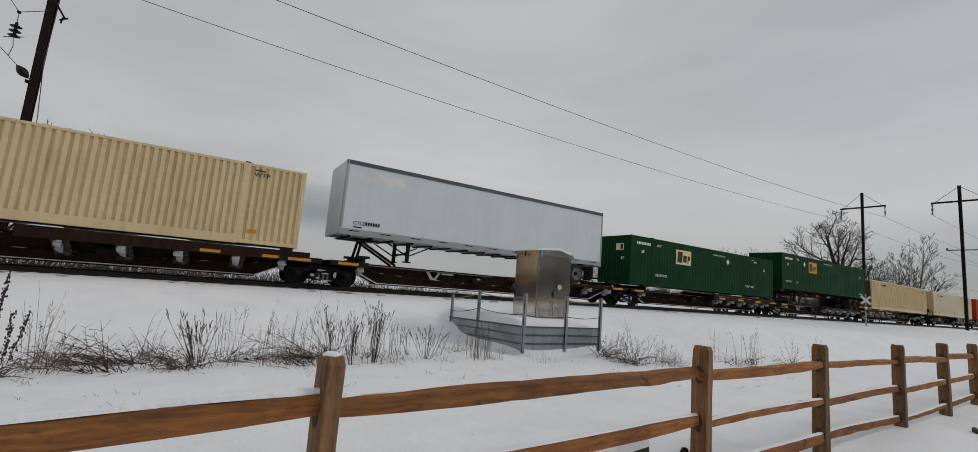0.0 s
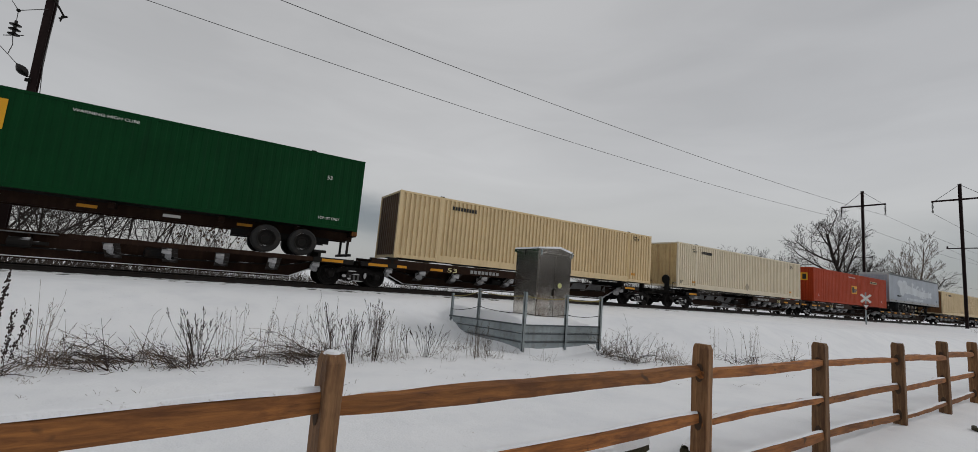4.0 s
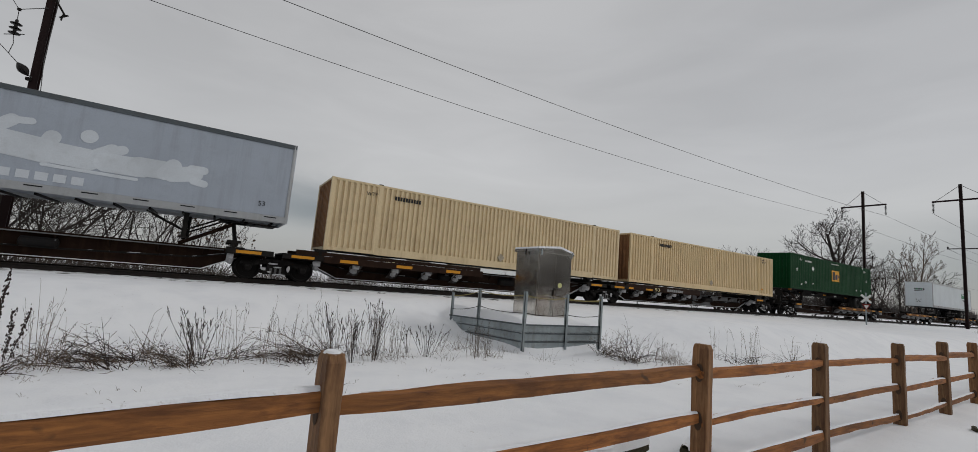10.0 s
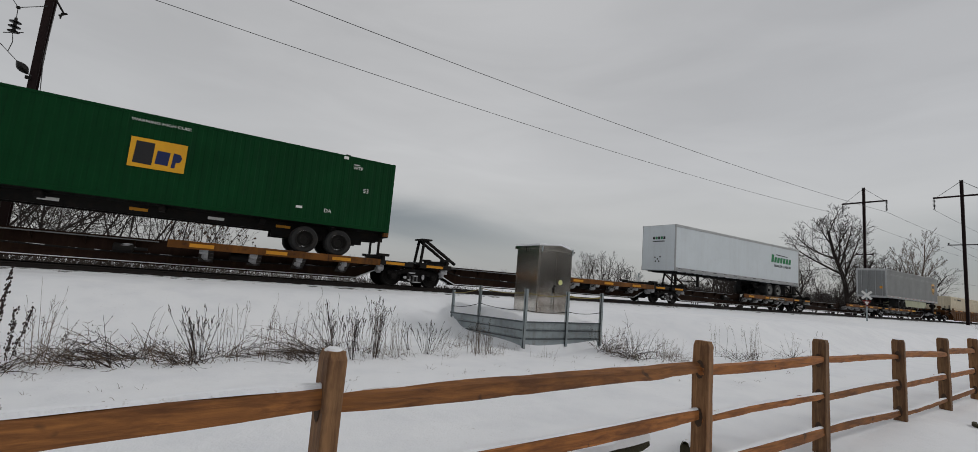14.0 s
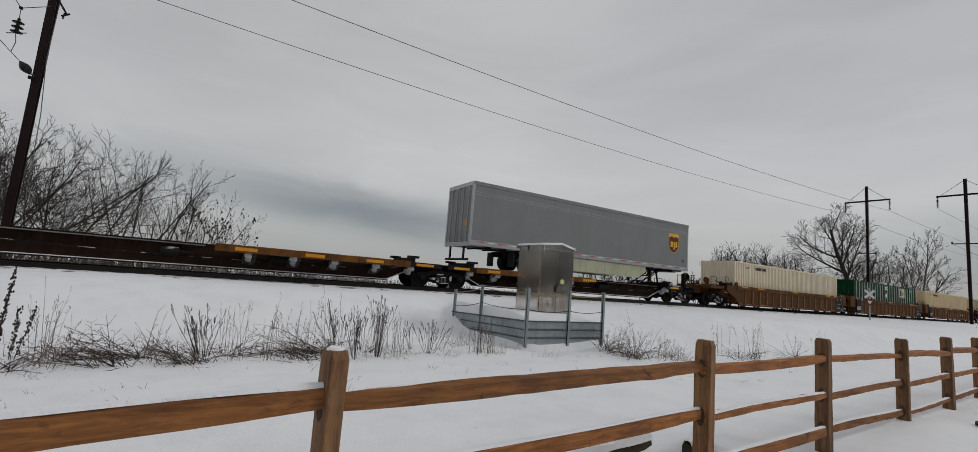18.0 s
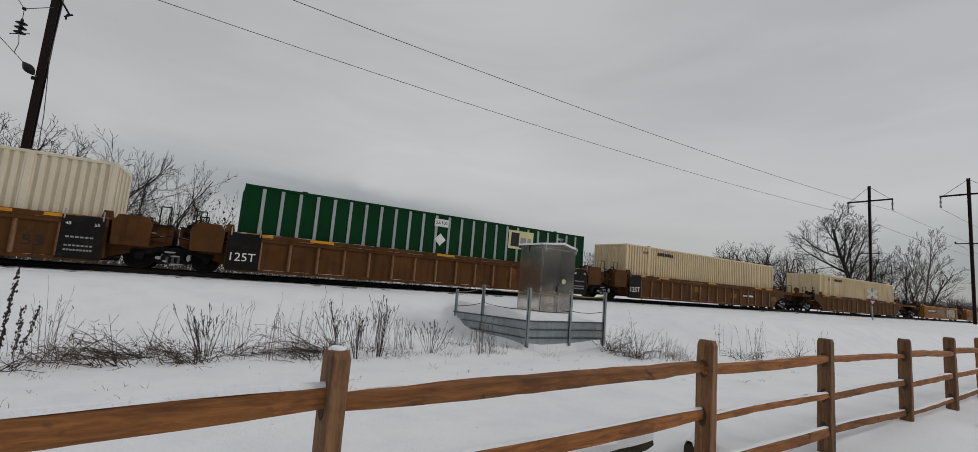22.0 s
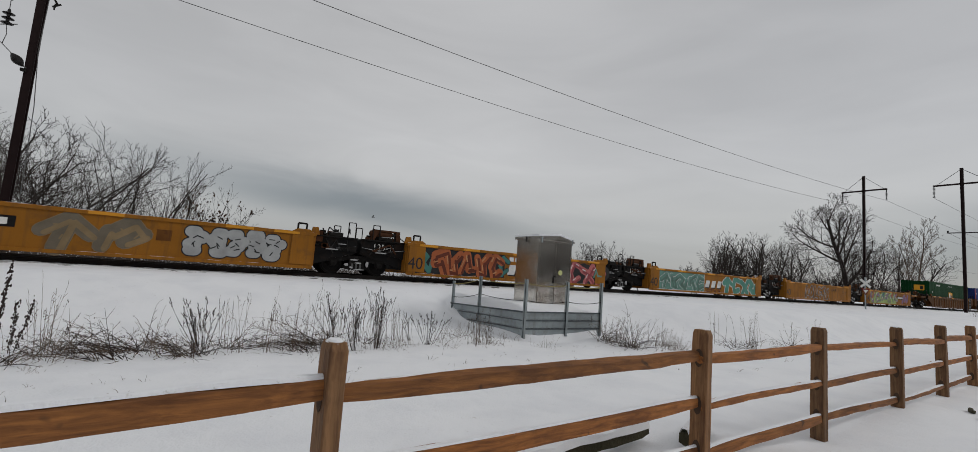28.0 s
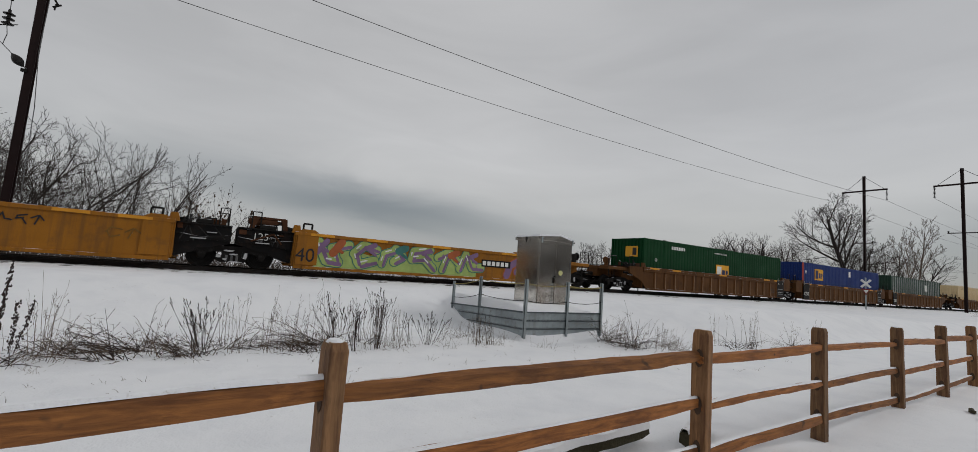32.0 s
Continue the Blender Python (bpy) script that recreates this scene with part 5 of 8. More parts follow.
def bubbles(parent, x0, x1, z0, z1, n, fill, line, seed, y=-1.524):
    """Round swollen letter shapes with dark outlines and thin inner lines."""
    rnd = random.Random(seed)
    w, h = (x1 - x0) / n, z1 - z0
    for i in range(n):
        outl, body, marks = Shape(), Shape(), Shape()
        cx = x0 + (i + 0.5) * w
        for m in range(4):
            px, pz = cx + rnd.uniform(-0.2, 0.2) * w, z0 + h * (0.2 + 0.2 * m) + rnd.uniform(-0.04, 0.04)
            r = h * rnd.uniform(0.17, 0.25)
            e = 0.0001 * (i * 4 + m)
            capsule(outl, (px - 0.07, pz), (px + 0.07, pz), r + 0.035, y - 0.004, 0.0015 + e, 8)
            capsule(body, (px - 0.07, pz), (px + 0.07, pz), r, y - 0.010, 0.0015 + e, 8)
        for m in range(4):
            a = rnd.uniform(0, 6.28)
            px, pz = cx + rnd.uniform(-0.18, 0.18) * w, z0 + h * rnd.uniform(0.25, 0.75)
            capsule(marks, (px, pz), (px + 0.16 * math.cos(a), pz + 0.12 * math.sin(a)), 0.017, y - 0.0155, 0.001)
        g = part("graffiti", outl, line, parent, "spray-painted graffiti")
        part("graffiti_fill", body, fill, g)
        part("graffiti_line", marks, line, g)


def plaque(t, x, z, w, h, n, y=-1.528):
    """A black number plaque with plain white bars."""
    p = part("number_plaque", Shape().box(x, x + w, y - 0.004, y + 0.004, z, z + h), BLACK, t, "black number plaque")
    bars(x + 0.06, z + 0.2 * h, y - 0.006, w - 0.12, 0.6 * h, n, LET_W, p)


def slanted(t, x0, x1, z0, z1, n):
    """A company mark as plain leaning white blocks with dark shades."""
    w = (x1 - x0) / n
    for i in range(n):
        x = x0 + i * w
        b = part("emblem", Shape().prism([(x, z0), (x + 0.62 * w, z0), (x + 0.85 * w, z1), (x + 0.22 * w, z1)], -1.529, -1.521), SP_WHITE, t)
        part("emblem_shade", Shape().prism([(x + 0.08 * w, z0 - 0.07), (x + 0.72 * w, z0 - 0.07), (x + 0.95 * w, z1 - 0.07), (x + 0.3 * w, z1 - 0.07)], -1.526, -1.520), SP_BLACK, b)


# ---- train: articulated spine cars ----
P = 16.95
spines = {}
for i, (u, kw) in enumerate([
    (-13.25, dict(first=True)), (3.6, dict(hitch="left")), (20.6, dict(runway="right")), (37.7, dict(hitch="left")), (54.5, dict(last=True)),
    (75.5, dict(first=True)), (92.4, dict()), (109.1, dict(hitch="right", runway="left", number=True, mark="ALL PURPOSE SPINE CAR")), (126.2, dict(runway="left")), (143.2, dict(last=True)),
    (164.3, dict(first=True, hitch="left", runway="right")), (181.3, dict(hitch="left", hitch_up=False, runway="right")), (198.3, dict(hitch="left", runway="right", number=True, mark="ALL PURPOSE SPINE CAR")),
    (215.35, dict(hitch="left", hitch_up=False, runway="right")), (232.5, dict(hitch="right", runway="left", last=True, number=True))]):
    starts = [-13.25, 3.6, 20.6, 37.7, 54.5, 71.3, 75.5, 92.4, 109.1, 126.2, 143.2, 160.1, 164.3, 181.3, 198.3, 215.35, 232.5, 249.4]
    nxt = [s for s in starts if s > u][0]
    d = dict(first=False, last=False)
    d.update(kw)
    d["edge"] = SILL if u in (20.6, 109.1, 126.2) else None
    d["boxed"] = u not in (3.6, 37.7, 109.1, 164.3, 181.3, 198.3, 215.35, 232.5)
    d["truss"] = "left" if u in (54.5, 92.4, 109.1, 126.2, 143.2, 232.5) else "right"
    d["dusted"] = u in (54.5, 75.5, 143.2)
    spines[i] = spine_unit(u, nxt - u, **d)

# ---- loads on the spine cars ----
ON = RAIL_Z + 1.30            # container floor on a spine car
UP = RAIL_Z + 2.145           # container floor on a chassis

c = container(-13.65, ON, CREAM, "cream corrugated steel container riding on a spine car", end_paint=SHADE_END)
writing("WTP", 0.24, LONG - 1.75, 2.42, NEAR, LET_K, c)
bars(LONG - 1.75, 2.64, NEAR, 0.5, 0.04, 1, LET_K, c)
bars(LONG - 1.7, 0.40, NEAR, 0.34, 0.13, 2, YMARK, c)
t, body = trailer(3.9, 14.32, 2.08, 5.08, WHITE, "pale blue-white box trailer with bright lower rail on a spine car", "left", axle=2.4)
writing("CTLZ", 0.2, 0.53, 1.48, NEAR_T + 0.02, LET_K, body)
bars(1.02, 1.49, NEAR_T + 0.02, 0.62, 0.14, 6, LET_K, body)
bars(0.55, 1.36, NEAR_T + 0.02, 0.5, 0.05, 1, LET_K, body)
part("blank_panel", Shape().box(0.54, 2.53, -1.277, -1.270, 3.32, 3.67), SIGNW, body)
c = container(20.61, ON, GREEN, "dark green corrugated container with a cream emblem on a spine car", "fine")
logo_panel(c, 4.2, 1.54, 1.55, 0.93, LET_C, LET_K, LET_K)
for x, z, txt, sz in ((0.9, 1.9, "53'", 0.25), (14.7, 1.93, "53'", 0.25), (13.4, 2.42, "WTP", 0.2), (2.3, 2.42, "WTP", 0.2)):
    writing(txt, sz, x, z, NEAR, LET_W, c)
for x in (2.2, 12.26):
    writing("TOP LIFT ONLY", 0.22, x, 0.6, NEAR, LET_W, c, width=1.16)
bars(13.1, 2.62, NEAR, 0.42, 0.03, 1, LET_W, c)
bars(0.49, 2.40, NEAR, 1.28, 0.16, 9, LET_W, c)
writing("WARNING HIGH CUBE", 0.13, 8.2, 2.5, NEAR, LET_W, c, width=1.5)
diamond(c, 10.0, 2.2, 0.2, LET_W)
e = part("emblem", Shape().box(-0.012, -0.004, -0.75, -0.15, 2.0, 2.4), LET_C, c)
part("emblem_block", Shape().box(-0.018, -0.012, -0.7, -0.5, 2.05, 2.35), LET_K, e)
writing("53'", 0.22, -0.55, 1.45, -0.008, LET_W, c, facing="-x")
chassis(38.2, 3.145 - 1.0, "rust-red container chassis on a spine car", SILL)
c = container(38.2, UP, GREEN, "dark green corrugated container with an orange emblem on a road chassis", "fine")
logo_panel(c, 4.45, 1.63, 1.43, 0.89, LET_Y, LET_K, LET_B)
for x, z, txt, sz in ((0.8, 1.92, "53'", 0.25), (14.75, 1.9, "53", 0.22), (2.35, 2.45, "WTP", 0.18), (2.33, 0.58, "DA", 0.2)):
    writing(txt, sz, x, z, NEAR, LET_W, c)
writing("TOP LIFT ONLY", 0.18, 0.5, 0.6, NEAR, LET_W, c, width=0.98)
writing("TOP LIFT ONLY", 0.13, 14.6, 0.35, NEAR, LET_W, c, width=0.8)
bars(2.35, 2.63, NEAR, 0.36, 0.03, 1, LET_W, c)
bars(0.51, 2.42, NEAR, 1.2, 0.15, 9, LET_W, c)
writing("WARNING HIGH CUBE", 0.13, 7.24, 2.57, NEAR, LET_W, c, width=1.62)
diamond(c, 3.71, 2.24, 0.2, LET_W)
c = container(55.97, ON, CREAM, "cream corrugated container with rust-stained lift post on a spine car", rust_post=CREAM_RUST, end_paint=SHADE_END)
writing("WTP", 0.24, LONG - 1.65, 2.42, NEAR, LET_K, c)
bars(LONG - 1.65, 2.64, NEAR, 0.5, 0.04, 1, LET_K, c)
bars(LONG - 1.7, 0.40, NEAR, 0.34, 0.13, 2, YMARK, c)
bars(2.5, 2.4, NEAR, 1.3, 0.17, 9, LET_K, c)
diamond(c, 8.1, 0.5, 0.16, CREAM_RUST)
c = container(74.74, ON, CREAM_PALE, "pale cream corrugated container with black numbers on a spine car", end_paint=CREAM_RUST)
writing("WTP", 0.22, 1.5, 2.33, NEAR, LET_K, c)
bars(1.5, 2.54, NEAR, 0.45, 0.03, 1, LET_K, c)
writing("53'", 0.24, 0.27, 0.3, NEAR, LET_K, c)
bars(2.5, 2.34, NEAR, 1.2, 0.17, 10, LET_K, c)
bars(1.55, 0.34, NEAR, 0.36, 0.13, 2, YMARK, c)
diamond(c, 8.11, 0.5, 0.27, PLACARD)
writing("WTP", 0.22, LONG - 1.75, 2.36, NEAR, LET_K, c)
bars(LONG - 1.75, 2.57, NEAR, 0.45, 0.03, 1, LET_K, c)
bars(LONG - 1.85, 0.42, NEAR, 0.34, 0.13, 2, YMARK, c)
c = container(93.21, ON, RED, "orange-red container with a yellow emblem on a spine car", "fine", end_paint=RED)
logo_panel(c, 7.62, 1.05, 1.2, 0.74, LET_Y, LET_K, LET_B)
for x, z, txt, sz in ((14.65, 0.5, "53'", 0.26), (0.78, 0.5, "53", 0.2)):
    writing(txt, sz, x, z, NEAR, LET_W, c)
part("number_panel", Shape().box(12.0, 13.75, NEAR - 0.002, NEAR + 0.006, 2.26, 2.48), LET_C, c)
bars(12.06, 2.29, NEAR - 0.006, 1.65, 0.16, 7, LET_K, c)
writing("WARNING HIGH CUBE", 0.13, 7.0, 2.5, NEAR, LET_W, c, width=1.5)
e = part("emblem", Shape().box(-0.012, -0.004, -0.85, 0.1, 1.75, 2.4), LET_Y, c)
part("emblem_block", Shape().box(-0.018, -0.012, -0.75, -0.45, 1.85, 2.3), LET_K, e)
part("emblem_block", Shape().box(-0.018, -0.012, -0.3, 0.0, 1.95, 2.2), LET_B, e)
t, body = trailer(110.2, 16.154, 2.09, 5.07, GREY, "blue-grey box trailer with overpainted emblem on a spine car", "right", axle=3.6, light_rims=False)
writing("AIR-RIDE EQUIPPED", 0.22, 2.3, 1.68, NEAR_T + 0.02, LET_K, body, width=1.2)
writing("53", 0.25, 15.1, 1.6, NEAR_T + 0.02, LET_K, body)
rnd = random.Random(5)
for cx, cz, rx, rz in ((3.3, 3.1, 0.8, 0.40), (3.9, 2.55, 0.8, 0.75), (4.7, 2.95, 0.75, 0.62), (5.3, 2.6, 0.9, 0.5)):
    s = Shape().prism([(cx + rx * math.cos(a) * rnd.uniform(0.93, 1.07), cz + rz * math.sin(a) * rnd.uniform(0.9, 1.1)) for a in [2 * math.pi * i / 22 for i in range(22)]], -1.2755 - rnd.uniform(0, 0.003), -1.268)
    part("overpaint_patch", s, GHOST, body, "pale overpainted patch")
over = [((6.0, 2.6), (7.0, 2.45), 0.42), ((6.9, 2.5), (7.15, 3.2), 0.2), ((6.95, 3.25), (7.35, 3.25), 0.14), ((7.2, 2.5), (8.2, 2.4), 0.4), ((8.0, 2.5), (8.6, 3.05), 0.17), ((8.55, 3.05), (9.0, 3.1), 0.1), ((8.4, 2.4), (9.4, 2.3), 0.36),
        ((9.3, 2.2), (9.5, 2.75), 0.2), ((9.5, 2.3), (10.4, 2.25), 0.32), ((10.3, 2.95), (10.32, 2.97), 0.2), ((10.4, 2.3), (10.9, 2.65), 0.2), ((10.8, 2.25), (11.7, 2.25), 0.3), ((11.1, 2.7), (11.15, 2.72), 0.14), ((11.6, 2.3), (12.3, 2.3), 0.3), ((12.3, 2.2), (12.5, 2.5), 0.22),
        ((12.5, 2.2), (13.1, 2.35), 0.25), ((13.0, 2.5), (13.35, 2.5), 0.13), ((13.1, 2.1), (13.4, 2.05), 0.12), ((9.4, 1.9), (11.6, 1.86), 0.05)]
for k, (p, q, r) in enumerate(over):
    s = Shape()
    capsule(s, p, q, r, -1.2745 - 0.0002 * k, 0.003, 9)
    part("overpaint_patch", s, GHOST, body, "pale overpainted patch")
bars(5.3, 1.42, -1.277, 5.2, 0.24, 13, GHOST, body)
c = container(127.72, ON, CREAM_MID, "worn cream corrugated container on a spine car", end_paint=RUST_END)
writing("WTP", 0.22, 1.4, 2.38, NEAR, LET_K, c)
bars(2.6, 2.36, NEAR, 1.2, 0.17, 10, LET_K, c)
diamond(c, 8.1, 0.5, 0.2, PLACARD)
c = container(144.84, ON, CREAM, "cream corrugated container with brown streaks on a spine car", rust_post=CREAM_RUST, end_paint=RUST_END)
writing("WTP", 0.24, LONG - 1.6, 2.42, NEAR, LET_K, c)
bars(LONG - 1.6, 2.64, NEAR, 0.5, 0.04, 1, LET_K, c)
bars(LONG - 1.7, 0.40, NEAR, 0.34, 0.13, 2, YMARK, c)
bars(2.6, 2.38, NEAR, 1.2, 0.17, 10, LET_K, c)
diamond(c, 8.1, 0.5, 0.2, PLACARD)
chassis(163.77, 3.145 - 1.0, "dark steel container chassis on a spine car", STEEL)
c = container(163.77, UP, GREEN, "dark green container with an orange emblem on a road chassis", "fine")
logo_panel(c, 7.45, 1.1, 1.5, 0.96, LET_Y, LET_K, LET_B)
for x, z, txt, sz in ((0.93, 1.52, "53'", 0.3), (14.9, 1.5, "53", 0.24), (1.52, 2.4, "WTP", 0.18), (2.45, 0.56, "DA", 0.23)):
    writing(txt, sz, x, z, NEAR, LET_W, c)
writing("EMHU", 0.2, 2.43, 2.36, NEAR, LET_W, c)
bars(3.0, 2.37, NEAR, 0.62, 0.14, 6, LET_W, c)
writing("WARNING HIGH CUBE", 0.13, 7.37, 2.58, NEAR, LET_W, c, width=1.6)
bars(1.52, 2.57, NEAR, 0.36, 0.03, 1, LET_W, c)
diamond(c, 3.86, 1.88, 0.22, LET_W)
part("label_plate", Shape().box(1.76, 1.94, NEAR - 0.004, NEAR + 0.004, 0.36, 0.52), LET_W, c)
writing("WTP", 0.18, 14.42, 2.38, NEAR, LET_W, c)
bars(14.42, 2.55, NEAR, 0.36, 0.03, 1, LET_W, c)
writing("DA", 0.2, 13.5, 0.5, NEAR, LET_W, c)
part("label_plate", Shape().box(12.5, 12.72, NEAR - 0.004, NEAR + 0.004, 0.53, 0.62), LET_W, c)
part("label_plate", Shape().box(14.02, 14.2, NEAR - 0.004, NEAR + 0.004, 2.72, 2.84), LET_W, c)
part("label_plate", Shape().box(3.75, 3.98, NEAR - 0.004, NEAR + 0.004, 0.58, 0.65), LET_W, c)
t, body = trailer(198.65, 16.154, 2.08, 5.08, WHITE, "white box trailer with green lettering bars on a spine car", "left", axle=3.9, light_top=True)
# green brand mark as plain leaning blocks, words below
for i in range(7):
    x = 11.8 + i * 0.44
    part("emblem", Shape().prism([(x, 2.68), (x + 0.33, 2.68), (x + 0.42, 3.1 if i else 3.28), (x + 0.09, 3.1 if i else 3.28)], -1.282, -1.270), LET_GR, body, "green leaning emblem block")
part("emblem", Shape().prism([(12.5, 3.27), (14.3, 3.22), (14.4, 3.26), (12.6, 3.34)], -1.282, -1.270), LET_K, body)
writing("TRAILER LEASING", 0.26, 12.2, 2.34, NEAR_T + 0.02, LET_K, body, width=2.6)
for k in range(5):
    part("emblem", Shape().box(-0.012, -0.004, -0.55 + k * 0.2, -0.4 + k * 0.2, 3.1, 3.28), LET_GR if k % 2 else LET_K, body)
part("label_plate", Shape().box(-0.012, -0.004, -0.5, 0.4, 2.94, 3.0), LET_K, body)
for yy, zz in ((-0.2, 1.9), (0.0, 1.75), (0.2, 1.85), (-0.1, 1.6), (0.15, 1.6)):
    part("connector", Shape().box(-0.03, -0.004, yy - 0.05, yy + 0.05, zz, zz + 0.1, 0.01), LET_K, body, "small black air and power socket")
t, body = trailer(233.6, 16.154, 2.07, 5.06, TGREY, "grey box trailer with a brown and gold shield emblem", "right", axle=4.3, skirt=True, stripes=True, light_rims=False, reflect="red")
part("stripe", Shape().box(0.15, 16.0, -1.278, -1.271, 3.41, 3.44), LET_G, body, "thin pale stripe")
part("stripe", Shape().box(0.15, 16.0, -1.278, -1.271, 3.52, 3.55), LET_G, body, "thin pale stripe")
sh = [(0, 0.62), (0.18, 0.68), (0.4, 0.62), (0.4, 0.0), (0.34, -0.3), (0.2, -0.48), (0, -0.6), (-0.2, -0.48), (-0.34, -0.3), (-0.4, 0.0), (-0.4, 0.62), (-0.18, 0.68)]
e = part("emblem", Shape().prism([(14.67 + a * 1.26, 2.66 + b * 0.99) for a, b in sh], -1.280, -1.270), GOLD, body, "brown and gold shield")
part("emblem_field", Shape().prism([(14.67 + a * 1.14, 2.65 + b * 0.90 - (0.14 if b > 0.5 else 0)) for a, b in sh], -1.286, -1.279), SHIELD, e)
for x0, x1, z0 in ((14.34, 14.58, 2.45), (14.64, 14.76, 2.3), (14.82, 15.0, 2.45)):
    part("emblem_block", Shape().box(x0, x1, -1.291, -1.286, z0, 2.8), GOLD, e)
writing("53", 0.22, 15.5, 1.6, NEAR_T + 0.02, LET_K, body)
part("label_plate", Shape().box(-0.012, -0.002, -0.95, -0.7, 1.95, 2.2), YMARK, body, "small orange square label")

# ---- train: well cars ----
IN = RAIL_Z + 0.35
BROWN = "rust-brown ribbed well car with yellow edge marks"
wells = {}
for key, u, L, first, last in (("O", 253.5, 19.5, True, False), ("P", 273.0, 19.75, False, False), ("Q", 292.75, 19.25, False, True), ("R", 316.1, 19.9, True, True),
                               ("T", 422.3, 19.5, True, False), ("V", 441.8, 19.5, False, False), ("W", 461.3, 19.5, False, True), ("X", 485.0, 19.5, True, True)):
    wells[key] = well_unit(u, L, WELLB, 1.5, L - 1.75, first, last, True, BROWN, {"O": "r", "P": "lr", "Q": "l", "T": "r", "V": "lr", "W": "l"}.get(key, ""))
for k in ("P", "Q", "V", "W"):
    writing("125T", 0.4, 1.52, 0.5, -1.600, LET_W, wells[k], width=0.85)
for k in ("O", "P", "T", "V"):
    L = 19.75 if k == "P" else 19.5
    writing("48", 0.13, L - 2.65, 1.18, -1.600, LET_W, wells[k])
    writing("53", 0.13, L - 2.0, 1.18, -1.600, LET_W, wells[k])
    for z, n in ((0.42, 9), (0.55, 7), (0.8, 6)):
        bars(L - 2.6, z, -1.596, 0.66, 0.05, n, LET_G, wells[k])
    writing("53", 0.42, L - 3.55, 0.5, -1.523, LET_K, wells[k], width=0.5)
for k in ("Q", "R"):
    writing("53", 0.42, 15.95, 0.46, -1.523, LET_K, wells[k], width=0.55)
    bars(17.0, 0.35, -1.523, 0.5, 0.3, 1, ORANGE, wells[k])
part("paint_patch", Shape().prism([(13.2 + 0.3 * math.cos(a), 0.9 + 0.3 * math.sin(a)) for a in [i * math.pi / 8 for i in range(16)]], -1.526, -1.518), ORANGE, wells["P"])
YEL = "mustard-yellow well car covered in graffiti"
for key, u, L, first, last in (("Y1", 340.0, 15.6, True, False), ("Y2", 355.6, 15.3, False, False), ("Y3", 370.9, 16.2, False, False), ("Y4", 387.1, 15.65, False, False), ("Y5", 402.75, 15.6, False, True)):
    wells[key] = well_unit(u, L, WELLY, 1.95, L - 1.75, first, last, False, YEL)
for k in ("Y1", "Y2", "Y3", "Y4", "Y5"):
    writing("40", 0.7, 1.98, 0.42, -1.566, LET_K, wells[k], width=0.66)
    if k != "Y1":
        writing("125-T", 0.36, 0.55, 1.06, -1.19, LET_W, wells[k])
w = wells["Y1"]
plaque(w, 3.4, 0.80, 2.5, 0.32, 7)
graffiti(w, 6.3, 8.9, 0.24, 1.32, SP_FADED, SP_DULL, [6, 4], 0.20, 0.02, seed=3, shade=SP_DULL)
bubbles(w, 9.85, 12.85, 0.38, 1.32, 5, SP_SILVER, SP_BLACK, 4)
bars(13.1, 1.0, -1.526, 0.6, 0.1, 5, SP_FADED, w)
part("label_plate", Shape().box(9.1, 9.5, -1.526, -1.518, 0.75, 1.1), ORANGE, w)
w = wells["Y2"]
wave = [2.35 + 0.3 * k for k in range(16)]
letter_ground = Shape().prism([(x, 0.27 + 0.04 * math.sin(x * 5)) for x in wave] + [(x, 1.36 + 0.03 * math.sin(x * 7)) for x in reversed(wave)], -1.523, -1.5205)
part("graffiti", letter_ground, SP_BLACK, w, "black ground of a spray-painted piece")
graffiti(w, 2.55, 3.1, 0.3, 1.3, SP_TEAL, SP_BLACK, [5], 0.09, 0.03, seed=21, y=-1.526)
graffiti(w, 3.0, 6.7, 0.18, 1.38, SP_ORANGE, SP_BLACK, [0, 1, 2, 1, 3], 0.165, 0.04, None, SP_TAN, 5, -1.530, None, SP_RUST)
graffiti(w, 6.45, 7.1, 0.3, 1.38, SP_TEAL, SP_BLACK, [3], 0.08, 0.03, seed=22, y=-1.526)
slanted(w, 7.0, 9.0, 0.45, 0.92, 3)
bars(7.1, 1.08, -1.526, 1.0, 0.2, 3, SP_WHITE, w)
graffiti(w, 9.0, 13.5, 0.18, 1.38, SP_PINK, SP_BLACK, [4, 5, 3, 7, 6], 0.16, 0.05, SP_BLACK, SP_WHITE, 7, -1.526, None, SP_DARKPINK)
graffiti(w, 12.6, 13.2, 0.5, 1.1, SP_MINT, SP_BLACK, [2], 0.05, 0.015, seed=23, y=-1.552)
w = wells["Y3"]
part("graffiti", Shape().box(2.85, 7.4, -1.525, -1.5205, 0.27, 1.36), SP_MINT, w, "pale green painted ground of a graffiti piece")
part("graffiti_frame", Shape().box(2.83, 7.42, -1.5235, -1.5205, 0.24, 0.27).box(2.83, 7.42, -1.5235, -1.5205, 1.36, 1.38).box(7.4, 7.43, -1.5235, -1.5205, 0.27, 1.36), SP_WHITE, w)
graffiti(w, 2.95, 7.3, 0.3, 1.32, SP_MINT, SP_WHITE, [6, 1, 5, 0, 3], 0.15, 0.025, None, None, 8, -1.528, None, SP_GREEN)
slanted(w, 7.5, 9.5, 0.55, 1.0, 3)
